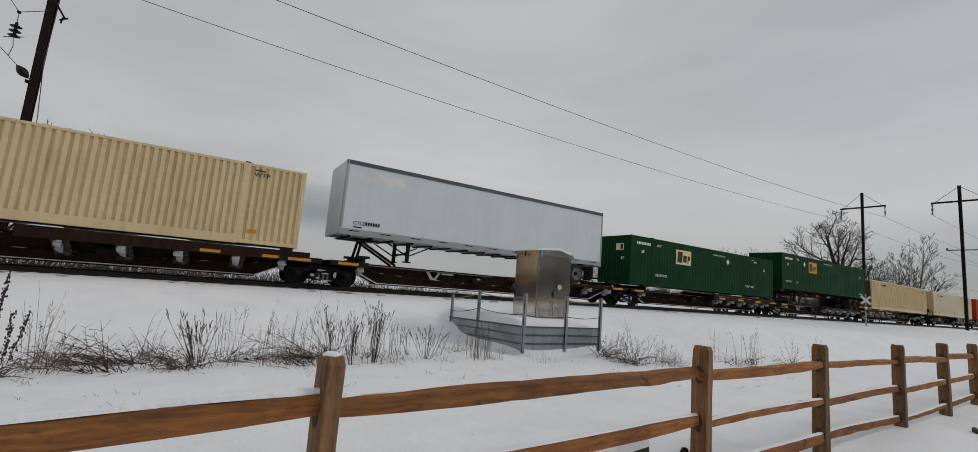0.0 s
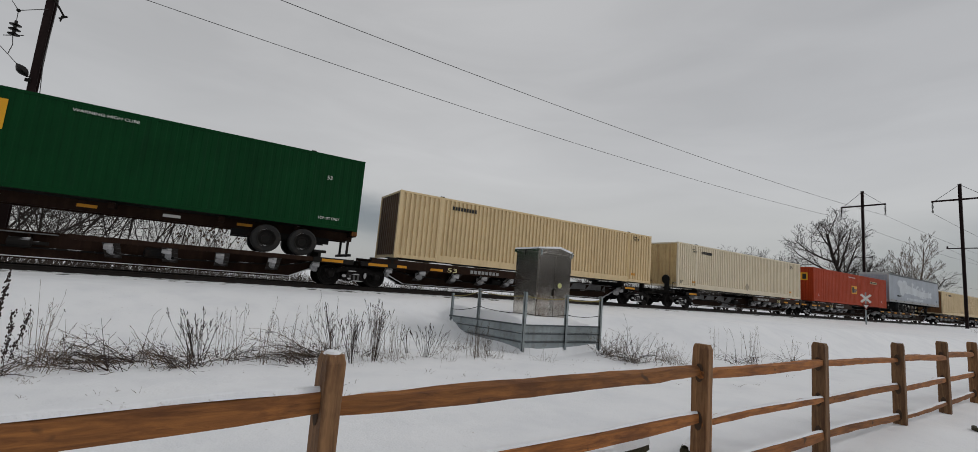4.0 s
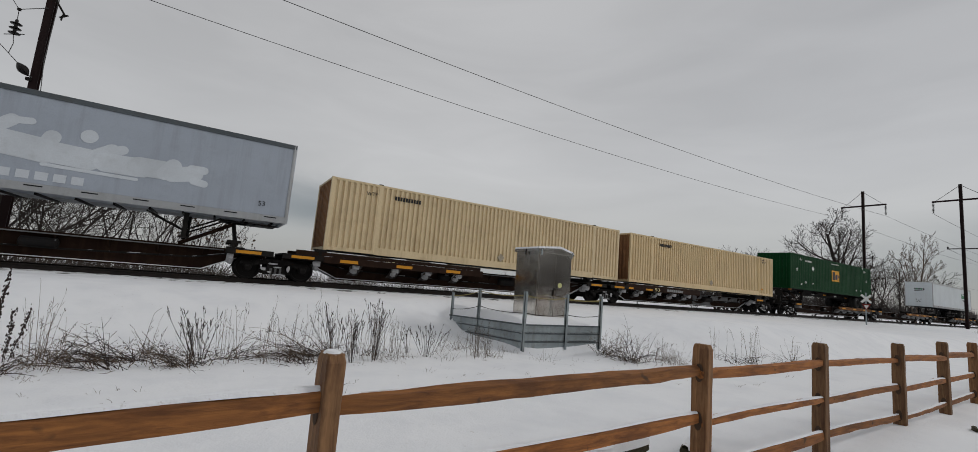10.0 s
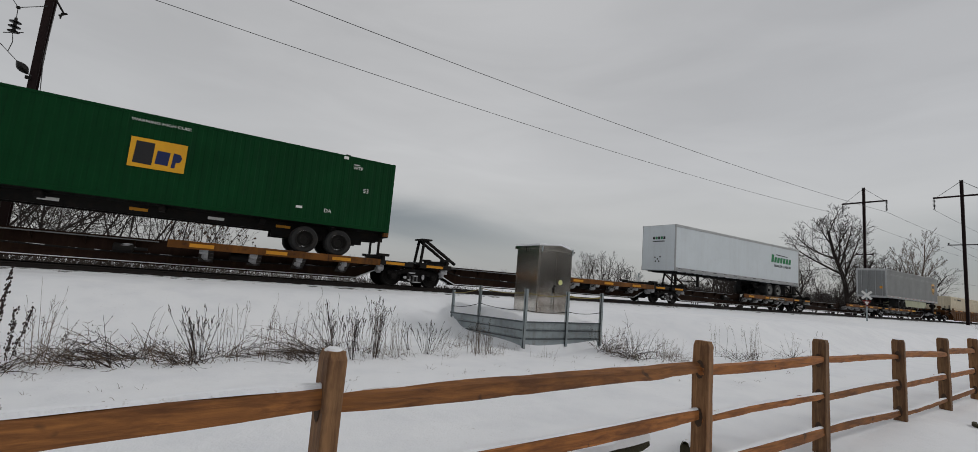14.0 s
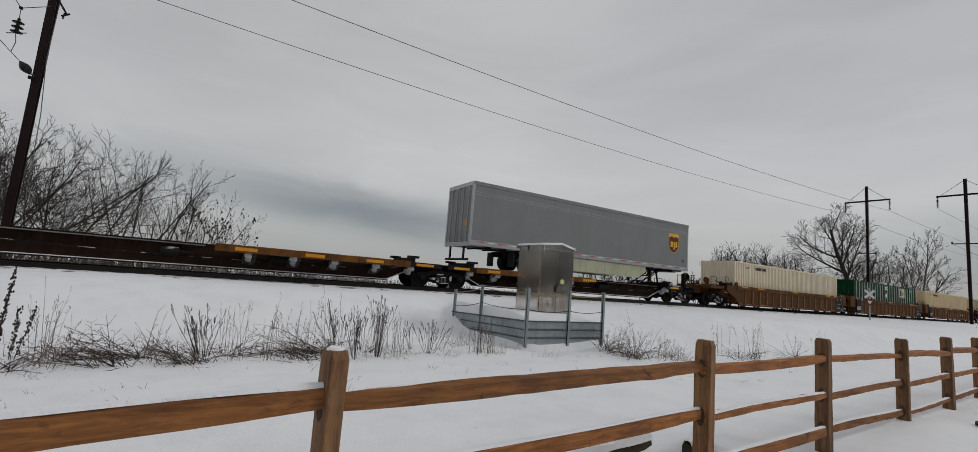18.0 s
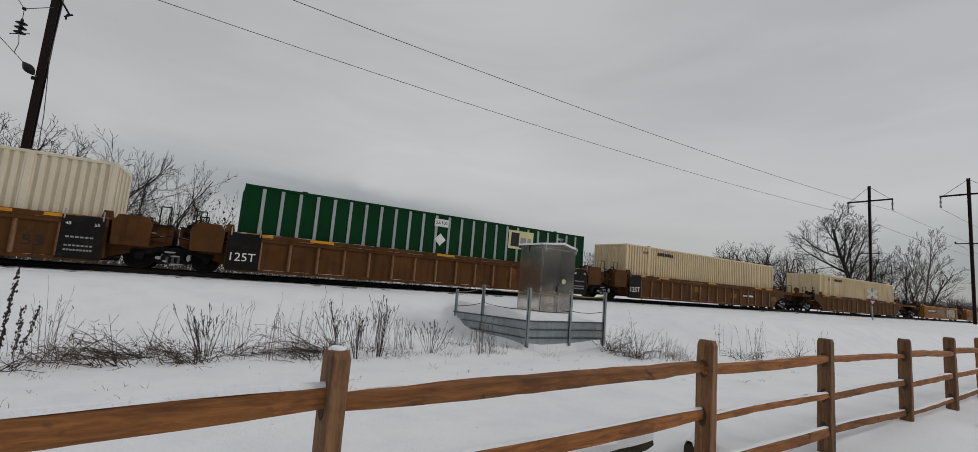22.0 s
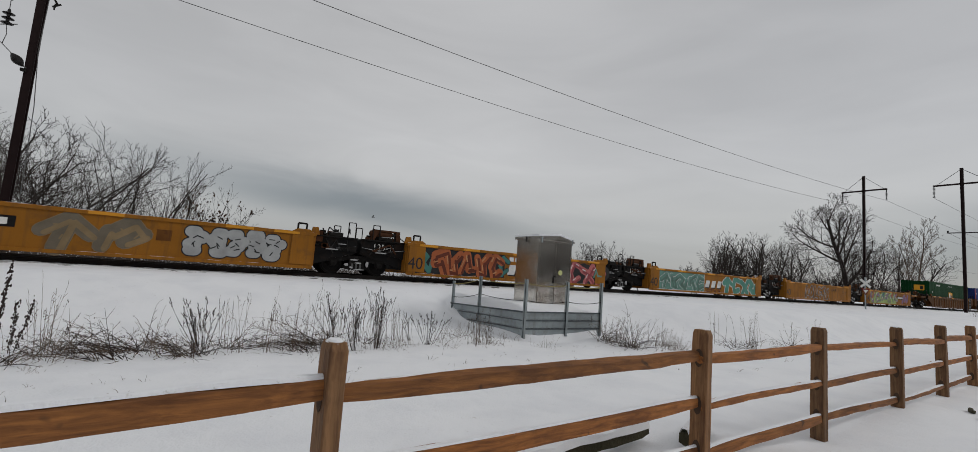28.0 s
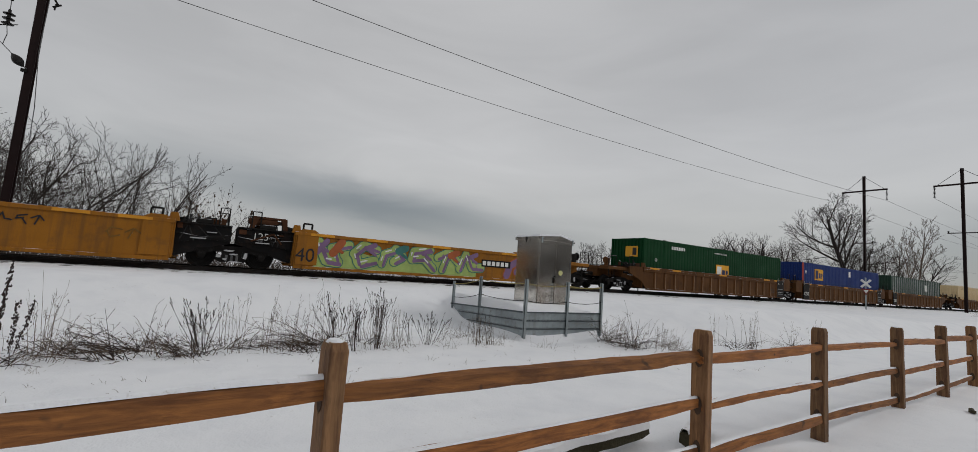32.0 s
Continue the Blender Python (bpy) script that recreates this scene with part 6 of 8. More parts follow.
graffiti(w, 9.6, 13.7, 0.2, 1.38, SP_SEA, SP_WHITE, [6, 3, 7, 5], 0.19, 0.045, None, None, 10)
bars(2.6, 0.3, -1.526, 0.12, 0.9, 1, SP_WHITE, w)
graffiti(w, 7.6, 9.3, 0.22, 0.5, SP_RUST, SP_RUST, [3, 6, 1, 0], 0.02, 0.004, None, None, 24)
w = wells["Y4"]
graffiti(w, 5.2, 9.4, 0.2, 1.36, WELLY, SP_BLACK, [2, 4, 2, 3, 0, 7], 0.075, 0.06, None, SP_SILVER, 11, halo=SP_SILVER)
graffiti(w, 9.9, 10.9, 0.9, 1.25, SP_BLACK, SP_BLACK, [2, 0, 6], 0.018, 0.002, None, None, 16)
graffiti(w, 12.2, 13.6, 0.7, 1.1, SP_OCHRE, SP_OCHRE, [3, 6, 1], 0.02, 0.002, None, None, 17)
w = wells["Y5"]
wave = [2.65 + 0.35 * k for k in range(21)]
field = Shape().prism([(x, 0.2 + 0.03 * math.sin(x * 4)) for x in wave] + [(x, 1.0 + 0.2 * math.sin(x * 3.7)) for x in reversed(wave)], -1.523, -1.5205)
part("graffiti", field, SP_LIME, w, "lime green ground of a graffiti piece")
graffiti(w, 2.7, 9.9, 0.36, 1.36, SP_LIME, SP_TEAL, [1, 3, 4, 0, 6, 2], 0.17, 0.035, None, SP_WHITE, 12, -1.527, None, SP_PURPLE)
for k, x in enumerate((2.75, 3.3, 4.6, 5.9, 7.0, 8.3, 9.3)):
    spot = Shape()
    capsule(spot, (x, 1.1 - 0.3 * (k < 2)), (x + 0.3, 1.24), 0.1 + 0.05 * (k % 2), -1.553, 0.0012 + 0.0001 * k, 7)
    capsule(spot, (x + 0.12, 1.0), (x + 0.34, 0.86), 0.06, -1.553, 0.0011 + 0.0001 * k, 7)
    part("graffiti", spot, (SP_PURPLE, SP_ORANGE, SP_PURPLE, SP_TEAL)[k % 4], w, "spray-painted graffiti")
graffiti(w, 11.2, 13.6, 0.3, 1.3, SP_PURPLE, SP_ORANGE, [4, 2], 0.16, 0.05, None, None, 13)
plaque(w, 9.9, 0.75, 1.6, 0.32, 6, -1.548)
w = wells["O"]
graffiti(w, 7.8, 12.0, 0.35, 1.05, SP_UMBER, SP_UMBER, [2, 4, 7, 0], 0.05, 0.004, None, None, 26)
graffiti(w, 13.1, 14.0, 0.45, 0.95, SP_UMBER, SP_UMBER, [5], 0.05, 0.004, None, None, 27)
w = wells["Q"]
plaque(w, 13.1, 0.72, 1.4, 0.2, 9)
for x, z in ((7.6, 0.8), (11.6, 0.6), (16.9, 0.6)):
    part("paint_patch", Shape().prism([(x, z), (x + 0.7, z - 0.02), (x + 0.74, z + 0.3), (x + 0.05, z + 0.33)], -1.525, -1.518), SP_OCHRE, w, "faded ochre paint patch")

for u, paint, label, k in ((255.08, CREAM_PALE, "pale cream corrugated container sitting in a well car", "fold"), (294.25, CREAM_MID, "cream corrugated container in a brown well car", "fold"),
                           (317.93, CREAM_MID, "cream corrugated container in a single well car", "fold"), (487.0, CREAM, "cream container in a far well car", "fold")):
    c = container(u, IN, paint, label, k)
    writing("WTP", 0.22, 1.4, 2.42, NEAR, LET_K, c)
    bars(2.7, 2.42, NEAR, 1.5, 0.2, 9, LET_K, c)
c = container(274.77, IN, GREEN, "green container with pale ribs and emblem in a well car", "rib")
e = part("number_plate", Shape().box(7.36, 8.02, NEAR - 0.012, NEAR - 0.004, 2.33, 2.66), LET_W, c)
writing("53/102", 0.2, 7.41, 2.44, NEAR - 0.014, LET_K, e, width=0.56)
diamond(c, 7.68, 1.76, 0.27, LET_W, NEAR - 0.008)
logo_panel(c, 11.28, 1.77, 1.46, 0.89, LET_C, LET_K, LET_G, NEAR - 0.008)
writing("WTP", 0.2, 14.25, 2.45, NEAR - 0.006, LET_W, c)
part("label_plate", Shape().box(14.2, 14.34, NEAR - 0.012, NEAR - 0.004, 1.58, 1.85), LET_W, c)
c = container(424.02, IN, GREEN, "dark green container with a yellow emblem in a brown well car", "fine")
logo_panel(c, 7.4, 0.85, 1.55, 0.95, LET_Y, LET_W, LET_B)
e = part("emblem", Shape().box(-0.012, -0.004, -0.85, 0.1, 1.75, 2.4), LET_Y, c)
part("emblem_block", Shape().box(-0.018, -0.012, -0.75, -0.45, 1.85, 2.3), LET_K, e)
writing("53", 0.25, 1.0, 1.55, NEAR, LET_W, c)
bars(2.6, 2.4, NEAR, 1.4, 0.2, 8, LET_W, c)
writing("WARNING HIGH CUBE", 0.13, 7.2, 2.5, NEAR, LET_W, c, width=1.5)
c = container(443.7, IN, BLUE, "blue container with a yellow emblem in a well car", "fine", end_paint=BLUE)
logo_panel(c, 2.2, 1.5, 1.55, 0.95, LET_Y, LET_B, LET_B)
writing("53", 0.3, 0.5, 2.0, NEAR, LET_W, c)
part("corner_band", Shape().box(0.0, 0.25, NEAR - 0.004, NEAR + 0.004, 0.2, 2.85), RED, c, "orange corner band")
part("label_plate", Shape().box(9.0, 9.4, NEAR - 0.004, NEAR + 0.004, 2.1, 2.6), LET_W, c)
c = container(463.2, IN, DGREEN, "dull dark green ribbed container in a far well car", "rib", group="containers on the train")
part("label_plate", Shape().box(10.4, 11.3, NEAR - 0.012, NEAR - 0.004, 1.6, 2.3), LET_W, c)


# ---- split-rail fence ----
def timber(p, q, w, h, seed, n=16, wob=0.009):
    """A split rail: an uneven five-sided section that wanders between its ends."""
    rnd = random.Random(seed)
    p, q = Vector(p), Vector(q)
    d = (q - p).normalized()
    side = Vector((-d.y, d.x, 0)).normalized()
    up = d.cross(side) * (1 if d.cross(side).z > 0 else -1)
    base = [(-0.5, -0.38), (-0.1, -0.5), (0.5, -0.35), (0.46, 0.4), (0.05, 0.5), (-0.45, 0.36)]
    base = [(a * rnd.uniform(0.9, 1.1), b * rnd.uniform(0.9, 1.1)) for a, b in base]
    m = len(base)
    v, top = [], []
    ph = rnd.uniform(0, 9)
    for i in range(n + 1):
        k = i / n
        pinch = 0.72 + 0.28 * min(1, min(k, 1 - k) * 7)
        c = p.lerp(q, k) + side * (wob * math.sin(ph + k * 5)) + up * (wob * math.sin(ph * 2 + k * 4.1))
        for a, b in base:
            ja, jb = rnd.uniform(-0.03, 0.03), rnd.gauss(0, 0.028)
            v.append(c + side * (a + ja) * w * pinch + up * (b + jb) * h * pinch)
        top.append((c + up * h * 0.46 * pinch, w * 0.38 * pinch))
    f = [(i * m + j, i * m + (j + 1) % m, (i + 1) * m + (j + 1) % m, (i + 1) * m + j) for i in range(n) for j in range(m)]
    f += [tuple(range(m)), tuple(range(n * m, n * m + m))]
    return Shape().add(v, f), top, side


def snow_strip(top, side, thick, seed, keep=1.0):
    rnd = random.Random(seed)
    s = Shape()
    run_ = []
    for c, w in top:
        run_.append((c, w * rnd.uniform(0.75, 1.0), thick * rnd.uniform(0.5, 1.2)))
    v, f = [], []
    for c, w, h in run_:
        v += [c - side * w - Vector((0, 0, 0.003)), c - side * w * 0.7 + Vector((0, 0, h * 0.8)), c + Vector((0, 0, h)), c + side * w * 0.7 + Vector((0, 0, h * 0.8)), c + side * w - Vector((0, 0, 0.003))]
    k = 5
    for i in range(len(run_) - 1):
        if rnd.random() < keep:
            f += [(i * k + j, i * k + j + 1, (i + 1) * k + j + 1, (i + 1) * k + j) for j in range(k - 1)]
    return s.add(v, f)


def build_fence():
    fence = thing("split_rail_fence", (0, 0, 0), "brown cedar split-rail fence with snow along its rails", "fence")
    posts = [(-2.65, 2.06, 1.21), (0.54, 2.21, 1.21), (3.78, 2.41, 1.21), (6.25, 2.49, 1.21), (8.72, 2.48, 1.21), (11.15, 2.56, 1.22), (13.35, 2.62, 1.20), (15.8, 2.68, 1.2), (18.3, 2.75, 1.2), (20.8, 2.8, 1.2)]
    levels = (0.965, 0.56, 0.19)
    set_ends = {(0, 0): (0.858, 0.993), (1, 1): (0.578, 0.574), (2, 0): (0.945, 0.99), (2, 2): (0.125, 0.18)}
    rnd = random.Random(8)
    for i, (x, y, z) in enumerate(posts):
        a, b = (0.045 if i == 1 else 0.052), 0.070
        g = min(0.0, ground_z(x, y)) - 0.1
        s = Shape()
        n = 6
        v, f = [], []
        for k in range(n + 1):
            zz = g + (z - 0.04 - g) * k / n
            j = [rnd.uniform(-0.004, 0.004) for _ in range(8)]
            t = 1.0 - 0.06 * k / n
            v += [(-a * t + j[0], -b * t + j[1], zz), (-a * t * 0.8 + j[0], -b * t - 0.008, zz), (a * t * 0.8, -b * t - 0.008 + j[2], zz), (a * t + j[3], -b * t + j[2], zz),
                  (a * t + j[4], b * t + j[5], zz), (-a * t + j[6], b * t + j[7], zz)]
        v += [(p[0] * 0.82, p[1] * 0.82, z) for p in v[-6:]]
        for k in range(n + 1):
            f += [(k * 6 + m, k * 6 + (m + 1) % 6, (k + 1) * 6 + (m + 1) % 6, (k + 1) * 6 + m) for m in range(6)]
        f.append(tuple(range((n + 1) * 6, (n + 2) * 6)))
        p = part("post", s.add(v, f), WOOD_P, fence)
        p.matrix_basis = pose(x, y, 0, rnd.uniform(-0.8, 0.8), rnd.uniform(-0.8, 0.8), rnd.uniform(-4, 8))
        # solid dark ovals: the shade inside the rail holes is put into their colour
        for lv in levels:
            part("mortise", Shape().prism([(0.036 * math.cos(q * 0.5236), lv + 0.08 * math.sin(q * 0.5236)) for q in range(12)], -a - 0.004, a + 0.004, "x"), LEAF, p, "dark oval plug coloured as the shade in a mortise hole")
        if i > 1 and i != 4:
            continue
        cap = Shape()
        cv = [(0.0, 0.0, z + 0.012)] + [(a * 0.86 * math.cos(w) * 1.1, b * 0.86 * math.sin(w) * 1.1, z - 0.004) for w in [k * math.pi / 5 for k in range(10)]] + [(a * 0.6 * math.cos(w), b * 0.6 * math.sin(w), z + 0.009) for w in [k * math.pi / 5 for k in range(10)]]
        cap.add(cv, [(1 + k, 1 + (k + 1) % 10, 11 + (k + 1) % 10, 11 + k) for k in range(10)] + [(11 + k, 11 + (k + 1) % 10, 0) for k in range(10)])
        part("snow_cap", cap, SNOW, p, "thin cap of snow")
    for i in range(len(posts) - 1):
        (x0, y0, _), (x1, y1, _) = posts[i], posts[i + 1]
        near = i < 2
        for j, lv in enumerate(levels):
            sd = i * 7 + j
            dz = random.Random(sd).uniform(-0.02, 0.02)
            w = (0.085, 0.075, 0.07)[j]
            h = (0.13 if i == 0 else 0.118) if near else 0.095
            h = {(2, 1): 0.075, (2, 2): 0.125, (3, 0): 0.075, (4, 2): 0.06}.get((i, j), h)
            end = 0.045
            if i == 0:
                dz = 0.075 if j == 0 else dz
            if i == 1:
                dz = 0.022
            drop = 0.03 if j == 2 or (i == 1 and j == 1) else 0.0
            za, zb = set_ends.get((i, j), (lv - dz - drop, lv + (dz if i != 0 else 0.0) - drop))
            shp, top, side = timber((x0 - end, y0 + (0.018 if i % 2 else -0.018), za), (x1 + end, y1 + (0.018 if i % 2 else -0.018), zb), w, h, sd)
            r = part("rail", shp, WOOD_R, fence)
            if i == 1 and j == 0:
                for k in range(1, 15, 2):
                    bit = [(c + side * w * 0.45, w * (0.05, 0.4, 0.3, 0.04)[m]) for m, (c, w) in enumerate(top[k:k + 3] + top[k + 2:k + 3])]
                    part("snow_cap", snow_strip(bit[:3], side, 0.006, sd + k), SNOW, r, "thin patch of snow")
            if i == 0 or j > 0:
                part("snow_cap", snow_strip(top, side, 0.022 if i == 0 else 0.014, sd), SNOW, r, "thin strip of snow")


build_fence()


# ---- equipment case on its platform ----
def build_case():
    x0, x1, y0, y1 = 7.70, 8.94, 9.88, 10.95
    z0, z1 = 0.62, 2.63
    t = thing("equipment_cabinet", ((x0 + x1) / 2, (y0 + y1) / 2, z0 - 0.12), "dull stainless trackside equipment cabinet with a snow-dusted sloped lid", "cabinet")
    b = -(z0 - 0.12)
    cx, cy = (x0 + x1) / 2, (y0 + y1) / 2
    X0, X1, Y0, Y1 = x0 - cx, x1 - cx, y0 - cy, y1 - cy
    Z0, Z1 = z0 + b, z1 + b
    body = part("body", Shape().box(X0, X1, Y0, Y1, Z0, Z1, 0.012), CAB, t)
    part("plinth", Shape().box(X0 + 0.03, X1 - 0.03, Y0 + 0.03, Y1 - 0.03, 0.0, Z0, 0.01), GALV, t)
    m = (X0 + X1) / 2
    lid = Shape().prism([(X0 - 0.05, Z1 + 0.03), (m + 0.12, Z1 + 0.10), (X1 + 0.05, Z1 - 0.03), (X1 + 0.05, Z1 - 0.07), (X0 - 0.05, Z1 - 0.05)], Y0 - 0.05, Y1 + 0.05)
    l = part("lid", lid, CAB, t)
    part("snow_cap", Shape().prism([(X0 - 0.05, Z1 + 0.034), (X0 - 0.035, Z1 + 0.085), (m + 0.12, Z1 + 0.165), (X1 + 0.0, Z1 + 0.045), (X1 + 0.045, Z1 - 0.025), (m + 0.12, Z1 + 0.104)], Y0 - 0.045, Y1 + 0.045), SNOW, l, "thin snow on the lid")
    for a, c in ((X0 + 0.03, m - 0.01), (m + 0.01, X1 - 0.03)):
        d = part("door", Shape().box(a, c, Y0 - 0.022, Y0 - 0.002, Z0 + 0.12, Z1 - 0.12, 0.006), CAB, body)
        for k in range(9):
            part("louvre", Shape().box(a + 0.08 + k * 0.045, a + 0.105 + k * 0.045, Y0 - 0.026, Y0 - 0.022, Z0 + 0.2, Z0 + 0.5), CAB, d)
        for zz in (0.35, 0.9, 1.45):
            hx = a + 0.01 if a < m - 0.1 else c - 0.01
            part("hinge", Shape().tube((hx, Y0 - 0.03, Z0 + zz), (hx, Y0 - 0.03, Z0 + zz + 0.12), 0.012, n=6), CAB, d)
    part("handle", Shape().box(m - 0.07, m - 0.03, Y0 - 0.06, Y0 - 0.02, Z0 + 0.75, Z0 + 0.92, 0.008), STEEL, body, "dark door handle")
    part("label_plate", Shape().lathe([(0, 0.075), (0.006, 0.075)], (m + 0.2, Y0 - 0.03, Z0 + 1.05), "y", 16), surface("faded_yellow_sticker", (0.55, 0.55, 0.25), 0.5), body, "round faded yellow sticker")
    part("latch", Shape().box(m - 0.03, m + 0.03, Y0 - 0.05, Y0 - 0.02, Z0 + 0.92, Z0 + 0.96), STEEL, body)
    for x in (X0 + 0.06, X1 - 0.04):
        part("lid_hook", Shape().box(x - 0.018, x + 0.018, Y0 - 0.075, Y0 - 0.05, Z1 - 0.14, Z1 + 0.03, 0.004), GALV, l, "galvanised lid hook")
    part("lid_hook", Shape().box(X0 - 0.07, X0 - 0.05, -0.02, 0.02, Z1 - 0.14, Z1 + 0.03, 0.004), STEEL, l)
    for k in range(3):
        part("panel_seam", Shape().box(X0 - 0.006, X0 + 0.0, Y0 + 0.05, Y1 - 0.05, Z0 + 0.38 + k * 0.55, Z0 + 0.395 + k * 0.55), CAB, body)

    p = thing("cabinet_platform", (6.56, 8.83, 0.05), "galvanised retaining plates and handrail round the cabinet", "platform")
    bz = -0.05
    # right-hand wall along the track and the wall running back into the bank
    for i in range(3):
        a, c = (-0.08 if i == 0 else 0.05 + i * 0.205), 0.05 + i * 0.205 + 0.195
        part("plate", Shape().box(0.03, 2.56, -0.02, 0.02, a + bz, c + bz, 0.008), GALV, p)
        part("plate_lip", Shape().box(0.03, 2.56, -0.04, -0.02, c + bz - 0.025, c + bz + 0.008), GALV_D, p)
        y1_ = 3.85 - (2 - i) * 0.35
        cut = [(0.03, a + bz), (y1_ - 0.55 + i * 0.15, a + bz + 0.02 - 0.045 * y1_), (y1_, c + bz - 0.045 * y1_), (0.03, c + bz)]
        part("plate", Shape().prism(cut, -0.02, 0.02, "x"), GALV, p)
    part("plate_lip", Shape().prism([(0.03, 0.645 + bz - 0.02), (3.9, 0.645 + bz - 0.02 - 0.175), (3.9, 0.665 + bz - 0.175), (0.03, 0.665 + bz)], -0.045, -0.02, "x"), GALV_D, p)
    part("plate_lip", Shape().prism([(0.03, 0.45 + bz - 0.025), (3.3, 0.45 + bz - 0.025 - 0.148), (3.3, 0.45 + bz - 0.148), (0.03, 0.45 + bz)], -0.045, -0.02, "x"), GALV_D, p)
    part("plate_lip", Shape().prism([(0.03, 0.245 + bz - 0.025), (2.8, 0.245 + bz - 0.025 - 0.126), (2.8, 0.245 + bz - 0.126), (0.03, 0.245 + bz)], -0.045, -0.02, "x"), GALV_D, p)
    for x, y, lo, hi in ((0, 0, -0.05, 1.40), (1.34, 0, 0.0, 1.40), (2.57, 0, 0.0, 1.42), (0, 2.2, 0.1, 1.36), (0, 3.85, 0.15, 1.13)):
        part("rail_post", Shape().box(x - 0.035, x + 0.035, y - 0.06, y - 0.02, lo, hi, 0.006).box(x - 0.035, x - 0.025, y - 0.06, y + 0.02, lo, hi), GALV, p)
    ROPE = surface("yellow_rope", (0.30, 0.25, 0.10), 0.8)
    def slack(a, b, sag):
        a, b = Vector(a), Vector(b)
        return [a.lerp(b, i / 8) - Vector((0, 0, sag * 4 * (i / 8) * (1 - i / 8))) for i in range(9)]
    pts = [(0, -0.04, 1.3), (1.34, -0.04, 1.3), (2.57, -0.04, 1.32)]
    for h, mt, nm, r in ((0.0, ROPE, "rope", 0.011), (-0.42, STEEL, "chain", 0.009)):
        for a, b in ((pts[0], pts[1]), (pts[1], pts[2]), ((0, -0.04, 1.3), (0, 2.16, 1.28)), ((0, 2.16, 1.28), (0, 3.81, 1.05))):
            part(nm, Shape().path(slack((a[0], a[1], a[2] + h), (b[0], b[1], b[2] + h), 0.05), r), mt, p)
    # back rail on the far side of the case
    part("rope", Shape().path(slack((2.57, -0.04, 1.28), (2.57, 3.4, 1.3), 0.08), 0.016), ROPE, p)
    part("rail_post", Shape().box(2.535, 2.605, 3.36, 3.42, 0.55, 1.4, 0.006), GALV, p)


build_case()


# ---- poles and wires ----
def h_pole(x, y, top, label, base=0.0, wide=0.17):
    z0 = ground_z(x, y) - 0.3
    t = thing("line_pole", (x, y, z0), label, "utility pole", "poles along the railway")
    H = top - z0
    w = wide
    s = Shape()
    for sd in (-1, 1):
        s.box(-w, w, sd * w - 0.014, sd * w + 0.014, 0, H)
    s.box(-0.014, 0.014, -w + 0.014, w - 0.014, 0, H)
    part("column", s, POLE, t)
    return t, z0


def insulator(parent, at, n=4, r=0.11, step=0.13):
    prof = []
    for i in range(n):
        prof += [(-i * step, 0.03), (-i * step - 0.03, r), (-i * step - 0.06, r * 0.9), (-i * step - 0.08, 0.035)]
    part("insulator", Shape().lathe(prof, at, "z", 12), CERAM, parent, "dark glazed insulator string")


def far_pole(x, y, top, arm_z, low_arms):
    t, z0 = h_pole(x, y, top, "tall dark red-brown line pole with crossarm", base=0, wide=0.12)
    a = arm_z - z0
    arm = part("crossarm", Shape().box(-0.07, 0.07, -2.35, 2.35, a - 0.09, a + 0.09, 0.01), POLE, t)
    for sd in (-1, 1):
        part("stay", Shape().tube((0, 0, top - z0 - 0.1), (0, sd * 2.0, a + 0.1), 0.025, n=6), WIRE, t)
        insulator(arm, (0, sd * 2.27, a - 0.06), 9, 0.12, 0.15)
    for z, h in low_arms:
        part("crossarm", Shape().box(-0.05, 0.05, -h, h, z - z0 - 0.05, z - z0 + 0.05), POLE, t)
        for sd in (-1, 1):
            part("pin_insulator", Shape().lathe([(0, 0.05), (0.1, 0.09), (0.2, 0.06)], (0, sd * (h - 0.08), z - z0 + 0.05), "z", 8), CERAM, t)
    return t


far_pole(70.0, 22.9, 17.3, 15.35, ((8.6, 0.9), (4.6, 1.0)))
far_pole(69.7, 14.0, 16.9, 15.1, ((9.6, 1.3),))
t, z0 = h_pole(-6.95, 23.6, 17.5, "heavy dark red-brown steel pole beside the railway", wide=0.125)


def at(x, z, y=23.4):
    return (x + 6.95, y - 23.6, z - z0)


b = part("bracket", Shape().tube(at(-6.85, 11.35), at(-6.46, 10.74), 0.035, n=8), STEEL, t, "dark angled bracket")
part("bracket_hook", Shape().tube(at(-6.36, 10.78), at(-6.60, 10.60), 0.035, n=6).tube(at(-6.52, 10.75), at(-6.54, 10.5), 0.03, n=6), STEEL, b)
part("bracket", Shape().tube(at(-6.85, 14.5), at(-6.3, 14.9), 0.03, n=6), STEEL, t)
arm = part("guy_wire", Shape().path([at(-6.95, 10.86), at(-7.73, 10.48), at(-8.35, 11.35)], 0.014), WIRE, t)
part("clamp", Shape().box(*[c + k * 0.05 for c in at(-7.73, 10.48) for k in (-1, 1)], 0.01), STEEL, arm)
part("hanger", Shape().path([at(-7.73, 10.48), at(-7.72, 10.05)], 0.014), WIRE, arm)
o = at(-7.72, 10.06)
prof = [(0.0, 0.04), (-0.06, 0.05)]
for k in range(3):
    z = -0.10 - 0.19 * k
    prof += [(z, 0.05), (z - 0.03, 0.10), (z - 0.075, 0.18), (z - 0.095, 0.17), (z - 0.11, 0.06)]
prof += [(-0.62, 0.04)]
